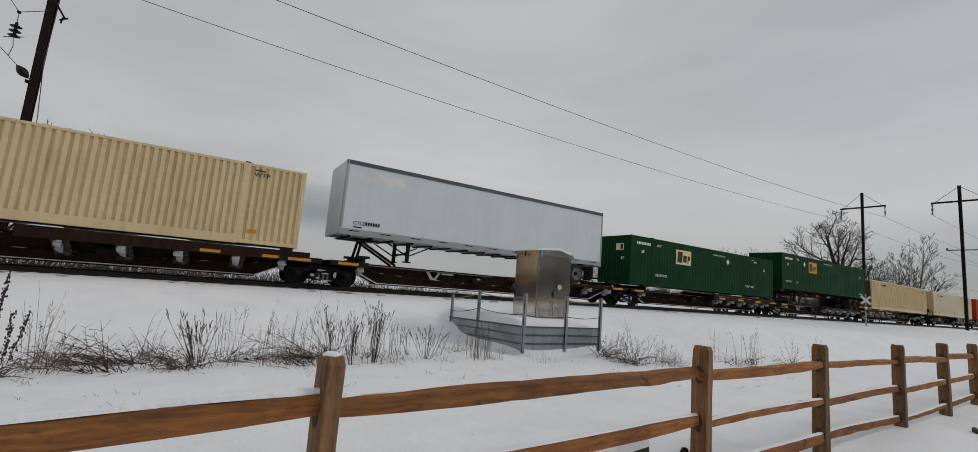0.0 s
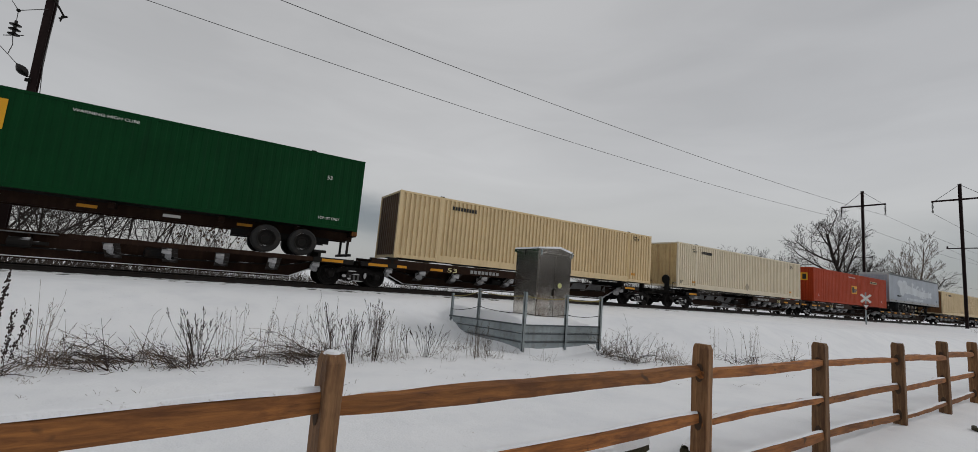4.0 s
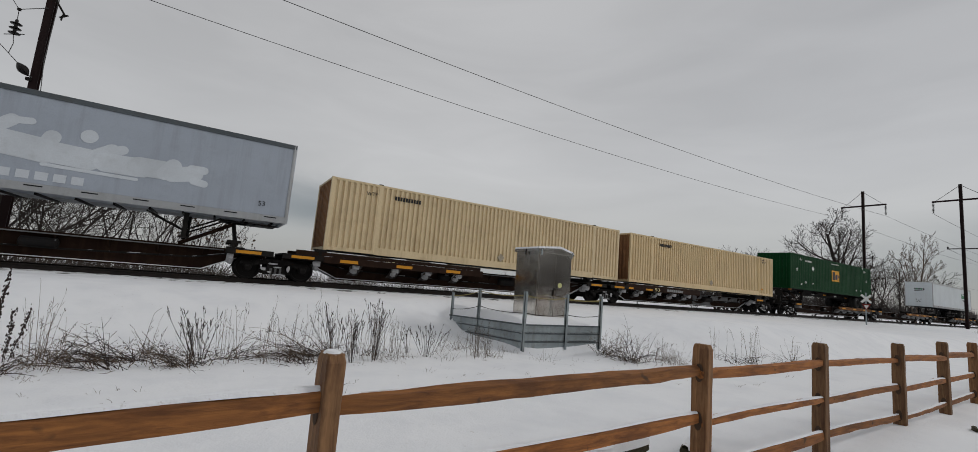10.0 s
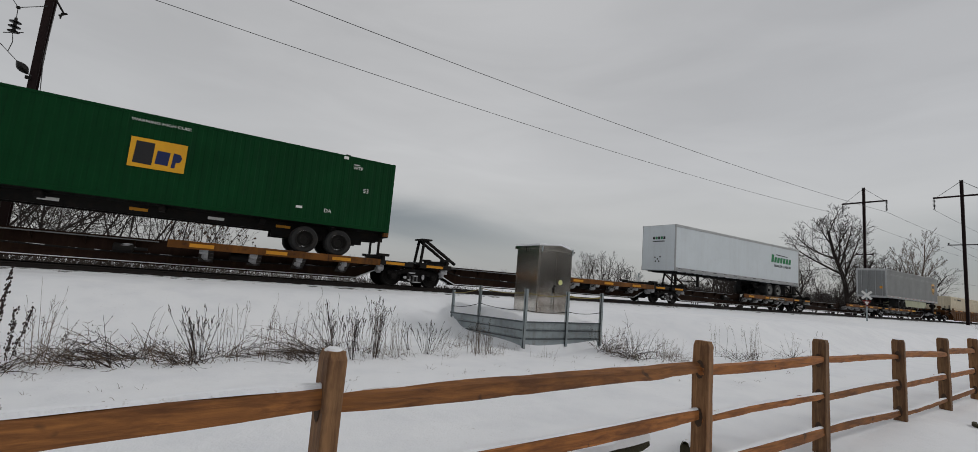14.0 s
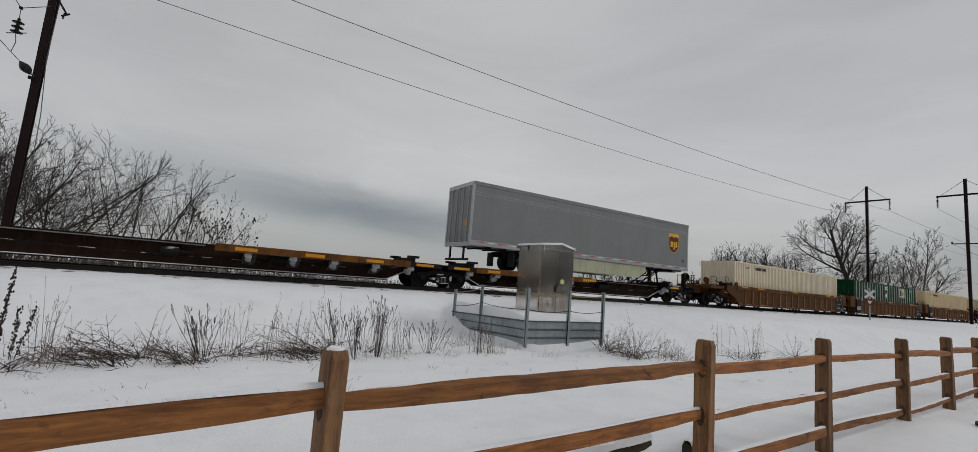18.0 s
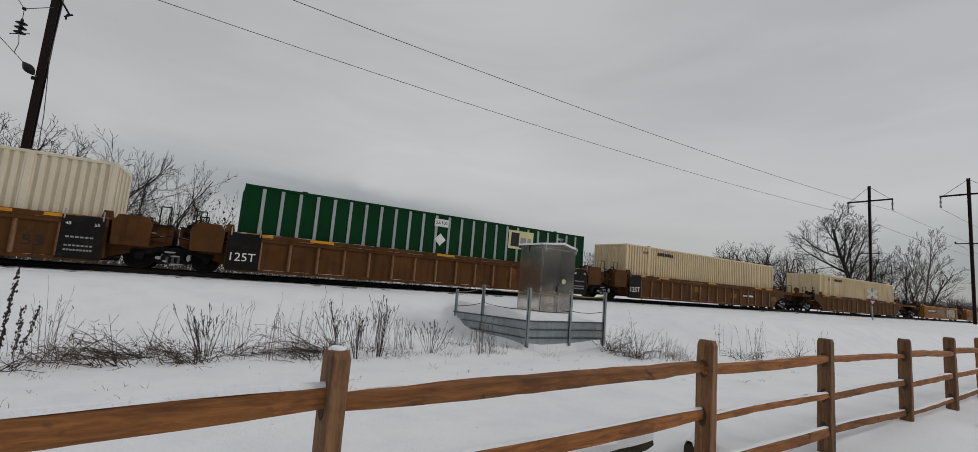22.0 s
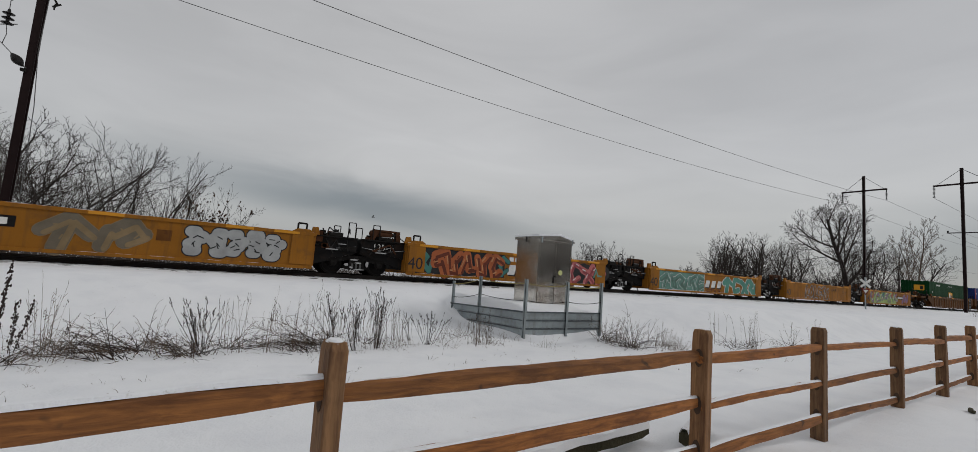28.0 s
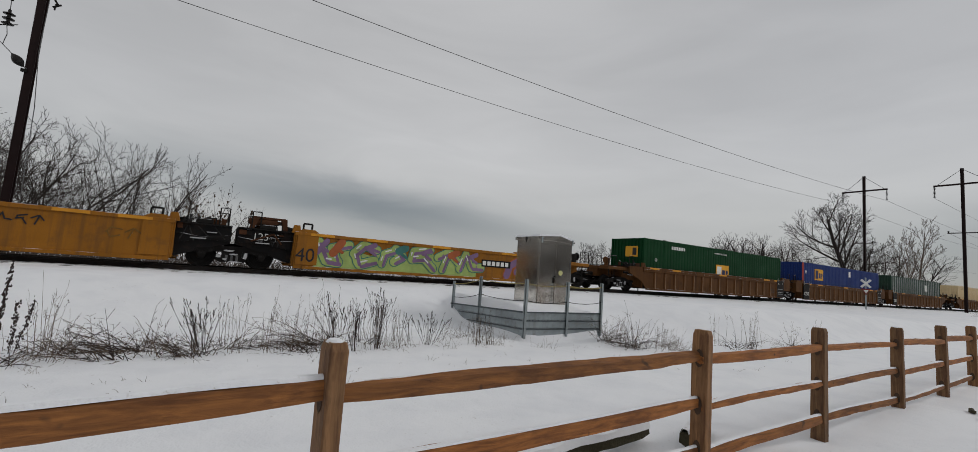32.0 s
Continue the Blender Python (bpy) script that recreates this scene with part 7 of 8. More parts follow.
part("insulator", Shape().lathe(prof, o, "z", 14), CERAM, t, "dark glazed three-disc insulator")
part("arcing_horn", Shape().tube(at(-7.98, 9.37), at(-7.44, 9.56), 0.016, n=6), STEEL, t)
part("jumper", Shape().path([at(-7.73, 9.44), at(-7.68, 9.1), at(-7.75, 8.69)], 0.014).path([at(-8.6, 9.55), at(-7.75, 8.69), at(-7.46, 8.40)], 0.014).path([at(-7.12, 8.02), at(-7.0, 7.95)], 0.02), WIRE, t)
p, q = Vector(at(-7.46, 8.40)), Vector(at(-7.10, 7.99))
ob = Shape()
for k in range(8):
    u0, u1 = k / 8, (k + 1) / 8
    ob.tube(p.lerp(q, u0), p.lerp(q, u1), 0.03 + 0.135 * math.sin(math.pi * u0), 0.03 + 0.135 * math.sin(math.pi * u1), n=12)
part("strain_insulator", ob, CERAM, t, "dark egg-shaped insulator")
part("bolt", Shape().box(*at(-7.15, 7.87)[:1], at(-7.0, 7.87)[0], -0.25, -0.15, 7.80 - z0, 7.92 - z0), STEEL, t)
part("ground_cable", Shape().path([at(-6.50, 1.0), at(-6.60, 6.5), at(-6.76, 8.7), at(-6.71, 11.3), at(-6.75, 16.0)], 0.016), WIRE, t)


def wire(pts_a, pts_b, sag, label="thin dark overhead wire"):
    a, b = Vector(pts_a), Vector(pts_b)
    n = 40
    s = Shape()
    q = [a.lerp(b, i / n) - Vector((0, 0, sag * 4 * (i / n) * (1 - i / n))) for i in range(n + 1)]
    v = [p + Vector((0, 0.017 * math.cos(k * 1.2566), 0.017 * math.sin(k * 1.2566))) for p in q for k in range(5)]
    s.add(v, [(i * 5 + k, i * 5 + (k + 1) % 5, (i + 1) * 5 + (k + 1) % 5, (i + 1) * 5 + k) for i in range(n) for k in range(5)])
    tagged(new("overhead_wire", s.mesh("overhead_wire", WIRE)), label, "wire", "overhead wires")


wire((-6.95, 25.9, 13.75), (70.0, 25.17, 13.9), 0.8)
wire((-6.95, 21.3, 13.75), (70.0, 20.63, 13.9), 0.8)
for y in (25.17, 20.63):
    wire((70.0, y, 13.9), (147, y, 13.9), 0.55)
for y in (11.73, 16.27):
    wire((69.7, y, 13.7), (147, y, 13.8), 0.55)
wire((70.0, 23.7, 8.6), (147, 23.7, 8.6), 0.8)
wire((69.7, 15.2, 9.6), (147, 15.2, 9.6), 0.8)
wire((70.0, 22.9, 4.6), (147, 22.9, 4.6), 0.6)
wire((69.7, 12.8, 9.6), (147, 12.8, 9.6), 0.8)


# ---- crossing sign ----
def crossing_sign(x, y, base, top, size, label, turn):
    t = thing("crossing_sign", pose(x, y, base, 0, 0, turn), label, "road sign", "signs at the crossing")
    H = top - base
    part("post", Shape().box(-0.05, 0.05, -0.03, 0.03, 0, H, 0.008), GALV, t)
    for a in (45, -45):
        b = part("blade", Shape().box(-size, size, -0.012, 0.012, -size * 0.19, size * 0.19, 0.004), SIGNW, t, "white crossbuck blade")
        b.matrix_basis = pose(0, -0.05 - (0.014 if a > 0 else 0.04), H - 0.5, 0, a, 0)
    s = size * 0.68
    y_ = part("yield_sign", Shape().prism([(-s, s * 0.87), (s, s * 0.87), (0, -s * 0.9)], -0.012, 0.012), SIGNR, t, "red-bordered yield triangle")
    y_.location = (0, -0.075, H - 0.5 - size * 1.55)
    part("yield_field", Shape().prism([(-s * 0.55, s * 0.52), (s * 0.55, s * 0.52), (0, -s * 0.48)], -0.018, -0.013), SIGNW, y_)


crossing_sign(46.6, 15.2, 0.7, 3.35, 0.45, "white crossbuck with yield sign on a post at the crossing", -60)
crossing_sign(29.6, 24.6, 0.3, 3.1, 0.48, "white crossbuck across the track", -60)


# ---- log by the fence ----
LOGM = surface("mossy_bark", (0.05, 0.045, 0.025), 0.95, dirt=(0.02, 0.018, 0.012), amount=0.6, bump=0.8)
s, top, side = timber((2.0, 2.78, 0.13), (3.86, 3.08, 0.16), 0.16, 0.15, 77, 12, 0.02)
lg = tagged(new("fallen_log", s.mesh("fallen_log", LOGM)), "dark mossy fallen log with snow on top", "log")
part("snow_cap", snow_strip([(c - side * 0.02 - Vector((0, 0, 0.03)), w * 1.5) for c, w in top], side, 0.085, 9), SNOW, lg)
s, top, side = timber((4.02, 2.72, 0.12), (4.75, 2.95, 0.12), 0.15, 0.17, 78, 8, 0.01)
lg = tagged(new("fallen_log", s.mesh("fallen_log", LOGM)), "short dark log end beside the fence post", "log")
part("snow_cap", snow_strip(top, side, 0.05, 10), SNOW, lg)
for i, (x, y) in enumerate(((9.4, 1.75), (9.9, 1.95), (10.6, 1.9))):
    s, top, side = timber((x, y, 0.03), (x + 0.22, y + 0.06, 0.03), 0.06, 0.06, 90 + i, 4, 0.01)
    tagged(new("wood_chunk", s.mesh("wood_chunk", LOGM)), "dark piece of wood lying in snow", "wood")


# ---- bare trees ----
def bare_tree(x, y, height, seed, label, spread=0.7, trunk=0.06, lean=0.0, stems=1, counts=(8, 5, 3), clear=0.3, twig=0.006, wander=0.07, reach=0.6, open_=0.35, material=None, leaves=0, rise=0.05):
    """Stems with branches set along them, each with twigs set along it in turn."""
    rnd = random.Random(seed)
    t = thing("bare_tree", (x, y, ground_z(x, y) - 0.1), label, "tree", "bare trees")
    tr, cr, tips = Shape(), Shape(), []

    def limb(p, d, length, r, lv):
        n = (8, 6, 4, 3, 2)[lv]
        pts, dirs = [p], []
        for i in range(n):
            d = (d + Vector((rnd.gauss(0, wander), rnd.gauss(0, wander), rnd.gauss(0.02 + rise * (lv > 0), wander * 0.6)))).normalized()
            pts.append(pts[-1] + d * (length / n))
            dirs.append(d)
        rad = [max(twig * 0.7, r * (1 - (0.6 if lv == 0 else 0.75) * i / n)) for i in range(n + 1)]
        for i in range(n):
            (tr if lv == 0 else cr).tube(pts[i], pts[i + 1], rad[i], rad[i + 1], n=(7, 5, 3, 3, 3)[lv], caps=False)
        tips.append(pts[-1])
        if lv >= len(counts):
            return
        turn = rnd.uniform(0, 6.283)
        c = clear if lv == 0 else 0.22
        for j in range(counts[lv]):
            f = c + (1 - c) * (j + rnd.uniform(0.1, 0.9)) / counts[lv]
            i = min(n - 1, int(f * n))
            q = pts[i].lerp(pts[i + 1], f * n - i)
            turn += 2.4 + rnd.uniform(-0.5, 0.5)
            a = dirs[i].orthogonal().normalized()
            a.rotate(Matrix.Rotation(turn, 3, dirs[i]))
            limb(q, (dirs[i] + a * spread * rnd.uniform(0.7, 1.35)).normalized(), length * (reach + 0.12 - reach * 0.72 * f) * rnd.uniform(0.7, 1.15), max(twig, rad[i] * rnd.uniform(0.42, 0.62)), lv + 1)

    for k in range(stems):
        a = 6.283 * k / stems + rnd.uniform(-0.5, 0.5)
        o = 0.0 if stems == 1 else open_
        limb(Vector((o * 0.5 * math.cos(a), o * 0.5 * math.sin(a), 0)), Vector((lean + o * math.cos(a), o * math.sin(a), 1)).normalized(), height * (1 if k == 0 else rnd.uniform(0.7, 1.0)), trunk * (1 if k == 0 else rnd.uniform(0.6, 0.95)), 0)
    k = height / max(v[2] for v in tr.v + cr.v)
    tr.v = [(a * k, b * k, c * k) for a, b, c in tr.v]
    cr.v = [(a * k, b * k, c * k) for a, b, c in cr.v]
    part("trunk", tr, material or BARK, t)
    part("crown", cr, material or BARK, t)
    if leaves:
        s = Shape()
        for q in rnd.sample(tips, min(leaves, len(tips))):
            q = q * k
            a = rnd.uniform(0, 3)
            w = rnd.uniform(0.05, 0.09)
            s.add([q + Vector((-w * math.cos(a), -w * math.sin(a), 0)), q + Vector((0, 0, w)), q + Vector((w * math.cos(a), w * math.sin(a), 0)), q + Vector((0, 0, -w * 1.3))], [(0, 1, 2, 3)])
        tagged(part("dead_leaf", s, LEAF, t), kind="stuff")
    return t


for i, (x, y, h) in enumerate(((-10.4, 33, 8.1), (-8.6, 35, 7.7), (-12.8, 37, 8.8), (-9.4, 31.5, 5.6), (-11.6, 34, 7.8), (-10.2, 37.5, 8.6), (-7.6, 33, 6.2), (-13.0, 33, 8.2))):
    bare_tree(x, y, h, 20 + i, "leafless tangled thicket tree behind the railway", 0.8, 0.075, 0.12 + 0.2 * math.sin(i * 2.2), 4, (8, 5, 4), 0.2, 0.012, 0.1, 0.58, 0.5, rise=0.0)
for i, (x, y, h, lean, n) in enumerate(((-6.9, 34.5, 8.0, 0.02, 2), (-5.3, 35.5, 8.1, -0.06, 2), (-4.4, 35, 7.9, -0.03, 2), (-3.3, 35, 7.2, -0.08, 2), (-2.4, 35.5, 6.2, -0.08, 2), (-6.0, 37, 6.8, -0.1, 2), (-3.8, 37.5, 6.4, 0.05, 2), (-1.7, 36.5, 4.4, 0.0, 2))):
    bare_tree(x, y, h, 40 + i, "slender leafless tree with upswept branches behind the railway", 0.62, 0.062, lean, n, (9, 5, 3), 0.25, 0.009, 0.07, 0.46, 0.28, rise=0.10)
for i, (x, y, h) in enumerate(((-1.6, 33.8, 5.9), (-0.8, 34.2, 5.2), (0.0, 34.5, 4.0))):
    bare_tree(x, y, h, 60 + i, "small leafless tree with a few dead leaves", 0.7, 0.04, 0.22, 3, (8, 4, 3), 0.2, 0.008, 0.07, 0.5, 0.4, leaves=70, rise=0.08)
bare_tree(101.5, 36.0, 20.5, 5, "large leafless tree leaning over the railway", 0.9, 0.6, -0.36, 1, (12, 9, 6, 3), 0.2, 0.034, 0.07, 0.62)
bare_tree(117, 30.5, 18.5, 6, "tall pale leafless tree beyond the crossing", 0.6, 0.22, 0.0, 2, (11, 7, 5, 2), 0.22, 0.03, 0.07, 0.42, 0.2, BARKL)
for i, (x, y, h) in enumerate(((63, 38, 9.0), (67, 39, 10.0), (71, 37, 10.5), (77, 40, 10.5), (82, 37, 10.0), (100, 38, 12), (106, 34, 13), (112, 36, 12), (125, 35, 14), (132, 34, 13), (87, 42, 12), (95, 42, 11), (74, 43, 9.5), (80, 44, 9.0))):
    bare_tree(x, y, h, 80 + i, "leafless tree in the wood edge by the crossing", 0.8, 0.22, 0.12 * math.sin(i * 3), 3, (9, 6, 4), 0.22, 0.02, 0.085, 0.55, 0.4, rise=0.04)
for i in range(16):
    bare_tree(62 + i * 5.2, 41 - 4 * math.sin(i * 1.9) - 0.06 * i, 5.2 + 1.6 * math.sin(i * 2.7) + 0.12 * i, 140 + i, "leafless scrub at the wood edge", 0.9, 0.07, 0.05 * math.sin(i), 5, (7, 5, 3), 0.1, 0.022, 0.09, 0.6, 0.6)
for i, (x, y, h) in enumerate(((56, 58, 8), (60, 58, 8.5), (64.5, 60, 7.5), (67, 59, 6.5))):
    bare_tree(x, y, h, 120 + i, "low leafless tree in the far field", 0.85, 0.13, 0.0, 3, (8, 5, 3), 0.2, 0.018, 0.085)


def far_woods():
    rnd = random.Random(3)
    s = Shape()
    for i in range(2300):
        a = radians(rnd.uniform(-40, 88))
        d = rnd.uniform(330, 470)
        x, y = d * math.sin(a), d * math.cos(a)
        if y < 40:
            continue
        h = rnd.uniform(6, 12) * (0.8 + 0.7 * noise.noise((a * 22, 0.3, 0))) + 9.0 * max(0, min(a, 1.1) - 0.55)
        px, py = math.cos(a), -math.sin(a)
        z = ground_z(x, y) - 0.5
        for k in range(18):
            q, m = rnd.uniform(0.2, 2.94), rnd.uniform(0.7, 1.0)
            o, w = h * 0.5 * m * math.cos(q), rnd.uniform(0.12, 0.34)
            c = rnd.uniform(-0.3, 0.3)
            s.add([(x + px * (c - w), y + py * (c - w), z), (x + px * (c + w), y + py * (c + w), z), (x + px * o, y + py * o, z + h * (0.3 + 0.7 * m * math.sin(q)))], [(0, 1, 2)])
    # unseen wood added behind the viewer to darken the cabinet's reflections
    for i in range(7000):
        a = radians(rnd.uniform(95, 285))
        d = rnd.uniform(45, 75)
        x, y = d * math.sin(a), d * math.cos(a)
        h, w, o = rnd.uniform(5, 11), rnd.uniform(0.25, 0.75), rnd.uniform(-1.2, 1.2)
        px, py = math.cos(a), -math.sin(a)
        s.add([(x - px * w, y - py * w, -0.3), (x + px * w, y + py * w, -0.3), (x + px * o, y + py * o, h)], [(0, 1, 2)])
    # second unseen strip, added to darken grazing reflections on the far containers
    for i in range(2600):
        x, y = rnd.uniform(95, 320), rnd.uniform(-80, -10)
        h, w, o = rnd.uniform(6, 12), rnd.uniform(0.3, 0.8), rnd.uniform(-1.2, 1.2)
        s.add([(x, y - w, -0.3), (x, y + w, -0.3), (x + 0.4, y + o, h)], [(0, 1, 2)])
        s.add([(x - w, y, -0.3), (x + w, y, -0.3), (x + o, y + 0.4, h)], [(0, 1, 2)])
    me = bpy.data.meshes.new("far_woods")
    me.from_pydata(s.v, [], s.f)
    me.materials.append(surface("far_bare_wood", (0.085, 0.08, 0.078), 1.0, amount=0.4, size=0.05, bump=0))
    tagged(new("far_woods", me), "distant grey-brown leafless woods, plus added unseen woods behind the viewer", "woods", kind="stuff")


far_woods()


# ---- dry weeds along the foot of the bank ----
def strand(s, p, d, length, r, bend, rnd, n=5, wob=0.05):
    """A thin stem from p along d that sags by bend; gives its points and last direction."""
    pts = [p]
    for k in range(n):
        d = (d + Vector((rnd.gauss(0, wob), rnd.gauss(0, wob), -bend / n + rnd.gauss(0, wob * 0.4)))).normalized()
        q = pts[-1] + d * (length / n)
        s.tube(pts[-1], q, r * (1 - 0.14 * k), r * (1 - 0.14 * (k + 1)), n=3, caps=False)
        pts.append(q)
    return pts, d


def bud(s, o, r, rnd):
    s.lathe([(-r * 1.6, r * 0.2), (0.0, r), (r * 1.8, r * 0.2)], o, "z", 4)


def weed_plant(x, y, style, height, width, count, seed, lean=0.0):
    """One dry plant: spike, straw, fallen, fuzz or stub."""
    rnd = random.Random(seed)
    dark = style in ("spike", "fallen", "leafy")
    label = {"spike": "dark dry weed with seed spikes in snow", "straw": "thin straw-coloured dry stalks in snow", "fallen": "bent-over tangle of dark dry weed stems",
             "fuzz": "low tuft of fine dry grass in snow", "leafy": "tall dark weed stalk with shrivelled leaves", "stub": "short dry stems poking through snow"}[style]
    t = thing("dry_weed", (x, y, ground_z(x, y) - 0.03), label, "weeds", "dry weeds along the bank")
    s, f, hd = Shape(), Shape(), Shape()
    if style == "fallen":
        count, height = int(count * 0.8), height * 0.95
    if style == "fuzz":
        count = int(count * 0.5)
    if style == "straw":
        count = int(count * 1.05)
    for i in range(count):
        a = rnd.uniform(0, 6.283)
        o = abs(rnd.gauss(0, 0.5))
        out = Vector((math.cos(a), math.sin(a), 0))
        if style == "spike":
            p = out * o * width * 0.16
            d = (Vector((lean, 0, 1)) + out * o * width * 0.85 / height).normalized()
            h = height * rnd.uniform(0.62, 1.0)
            pts, e = strand(s, p, d, h, rnd.uniform(0.004, 0.006), 0.05, rnd, 5, 0.035)
            tips = [(pts[-1], e)]
            for k in range(rnd.choice((1, 2, 3, 3))):
                b = (e + Vector((rnd.gauss(0, 0.35), rnd.gauss(0, 0.35), 0.3))).normalized()
                q, e2 = strand(s, pts[rnd.choice((2, 3, 3, 4))], b, h * rnd.uniform(0.12, 0.34), 0.0032, -0.1, rnd, 2, 0.03)
                tips.append((q[-1], e2))
            for q, e2 in tips:
                for k in range(rnd.randint(3, 9)):
                    bud(hd, q - e2 * (k * 0.014) + Vector((rnd.gauss(0, 0.006), rnd.gauss(0, 0.006), 0)), rnd.uniform(0.0045, 0.0075), rnd)
        elif style == "leafy":
            d = (Vector((lean, 0, 1)) + out * 0.08).normalized()
            pts, e = strand(s, out * o * width * 0.3, d, height * rnd.uniform(0.75, 1.0), 0.007, 0.0, rnd, 7, 0.03)
            for q in pts[2:]:
                for k in range(16):
                    bud(hd, q + Vector((rnd.gauss(0, 0.012), rnd.gauss(0, 0.012), rnd.gauss(0, 0.05))), rnd.uniform(0.006, 0.013), rnd)
        elif style == "straw":
            p = Vector((rnd.gauss(0, width * 0.3), rnd.gauss(0, width * 0.25), 0))
            d = Vector((lean + rnd.gauss(0, 0.09), rnd.gauss(0, 0.09), 1)).normalized()
            h = height * rnd.uniform(0.5, 1.0)
            pts, e = strand(f, p, d, h, rnd.uniform(0.003, 0.0045), rnd.uniform(0, 0.12), rnd, 5, 0.03)
            for q in pts[2:]:
                for k in range(rnd.choice((0, 0, 1, 1, 2))):
                    strand(f, q, (e + Vector((rnd.gauss(0, 0.4), rnd.gauss(0, 0.4), 0.1))).normalized(), h * rnd.uniform(0.06, 0.16), 0.0022, 0.1, rnd, 2, 0.1)
            for k in range(rnd.choice((0, 4, 7))):
                bud(hd, pts[-1] - e * (k * h * 0.035) + Vector((rnd.gauss(0, 0.012), rnd.gauss(0, 0.012), 0)), rnd.uniform(0.004, 0.007), rnd)
        elif style == "fallen":
            p = Vector((rnd.gauss(0, width * 0.22), rnd.gauss(0, width * 0.2), 0))
            side = Vector((lean * rnd.uniform(0.5, 1.6) + rnd.gauss(0, 0.5), rnd.gauss(0, 0.45), rnd.uniform(0.15, 0.95))).normalized()
            L = height * rnd.uniform(0.6, 1.45)
            pts, e = strand(s if i % 3 else f, p, side, L, rnd.uniform(0.0035, 0.0075), rnd.uniform(0.2, 1.0), rnd, 5, 0.07)
            for q in pts[2:]:
                for _k in range(rnd.choice((0, 1, 2))):
                    q2, _ = strand(s if i % 2 else f, q, (e + Vector((rnd.gauss(0, 0.6), rnd.gauss(0, 0.6), rnd.gauss(0.2, 0.3)))).normalized(), L * rnd.uniform(0.1, 0.28), 0.0026, 0.3, rnd, 2, 0.1)
                    if rnd.random() < 0.3:
                        bud(hd, q2[-1], rnd.uniform(0.004, 0.007), rnd)
        else:
            p = Vector((rnd.gauss(0, width * 0.3), rnd.gauss(0, width * 0.25), 0))
            d = (out * rnd.uniform(0.1, 0.9) + Vector((lean, 0, rnd.uniform(0.5, 1.1)))).normalized()
            strand(f, p, d, height * rnd.uniform(0.35, 1.1), rnd.uniform(0.002, 0.0036), rnd.uniform(0.2, 1.3), rnd, 5, 0.12)
    if style == "fallen":
        for i in range(int(count * 2.6)):
            o = Vector((rnd.gauss(lean * width * 0.3, width * 0.32), rnd.gauss(0, width * 0.25), rnd.uniform(0.03, 0.10 + height * 0.3)))
            a, b = [Vector((rnd.gauss(0, 1), rnd.gauss(0, 1), rnd.gauss(0, 1))).normalized() for _ in (0, 1)]
            a, b = a * rnd.uniform(0.012, 0.03), b * rnd.uniform(0.003, 0.008)
            hd.add([o - a, o - b + a * 0.2, o + a, o + b + a * 0.2], [(0, 1, 2), (0, 2, 3)])
    if style in ("spike", "fallen"):
        for i in range(int(count * 0.45)):
            a = rnd.uniform(0, 6.283)
            o = rnd.uniform(0, width * 0.3)
            strand(f, Vector((math.cos(a) * o, math.sin(a) * o * 0.7, 0)), Vector((rnd.gauss(0, 0.7), rnd.gauss(0, 0.7), rnd.uniform(0.3, 1))).normalized(), height * rnd.uniform(0.15, 0.4), 0.0025, 0.9, rnd, 4, 0.15)
    if s.v:
        tagged(part("stem", s, WEED, t), kind="stuff")
    if f.v:
        tagged(part("dry_blade", f, STRAW, t), kind="stuff")
    if hd.v:
        tagged(part("seed_head", hd, WEED, t, "dark dry seed heads"), kind="stuff")


LINE = [(0, -2.3, 8.2), (50, -1.87, 8.3), (300, -0.16, 8.5), (600, 2.84, 8.5), (760, 5.2, 8.6), (840, 6.4, 8.4), (1040, 9.2, 7.35), (1200, 13.1, 7.0), (1300, 16.4, 6.8)]


def along_bank(k):
    for (a, x0, y0), (b, x1, y1) in zip(LINE, LINE[1:]):
        if a <= k <= b:
            f = (k - a) / (b - a)
            return x0 + (x1 - x0) * f, y0 + (y1 - y0) * f
    return LINE[-1][1:]


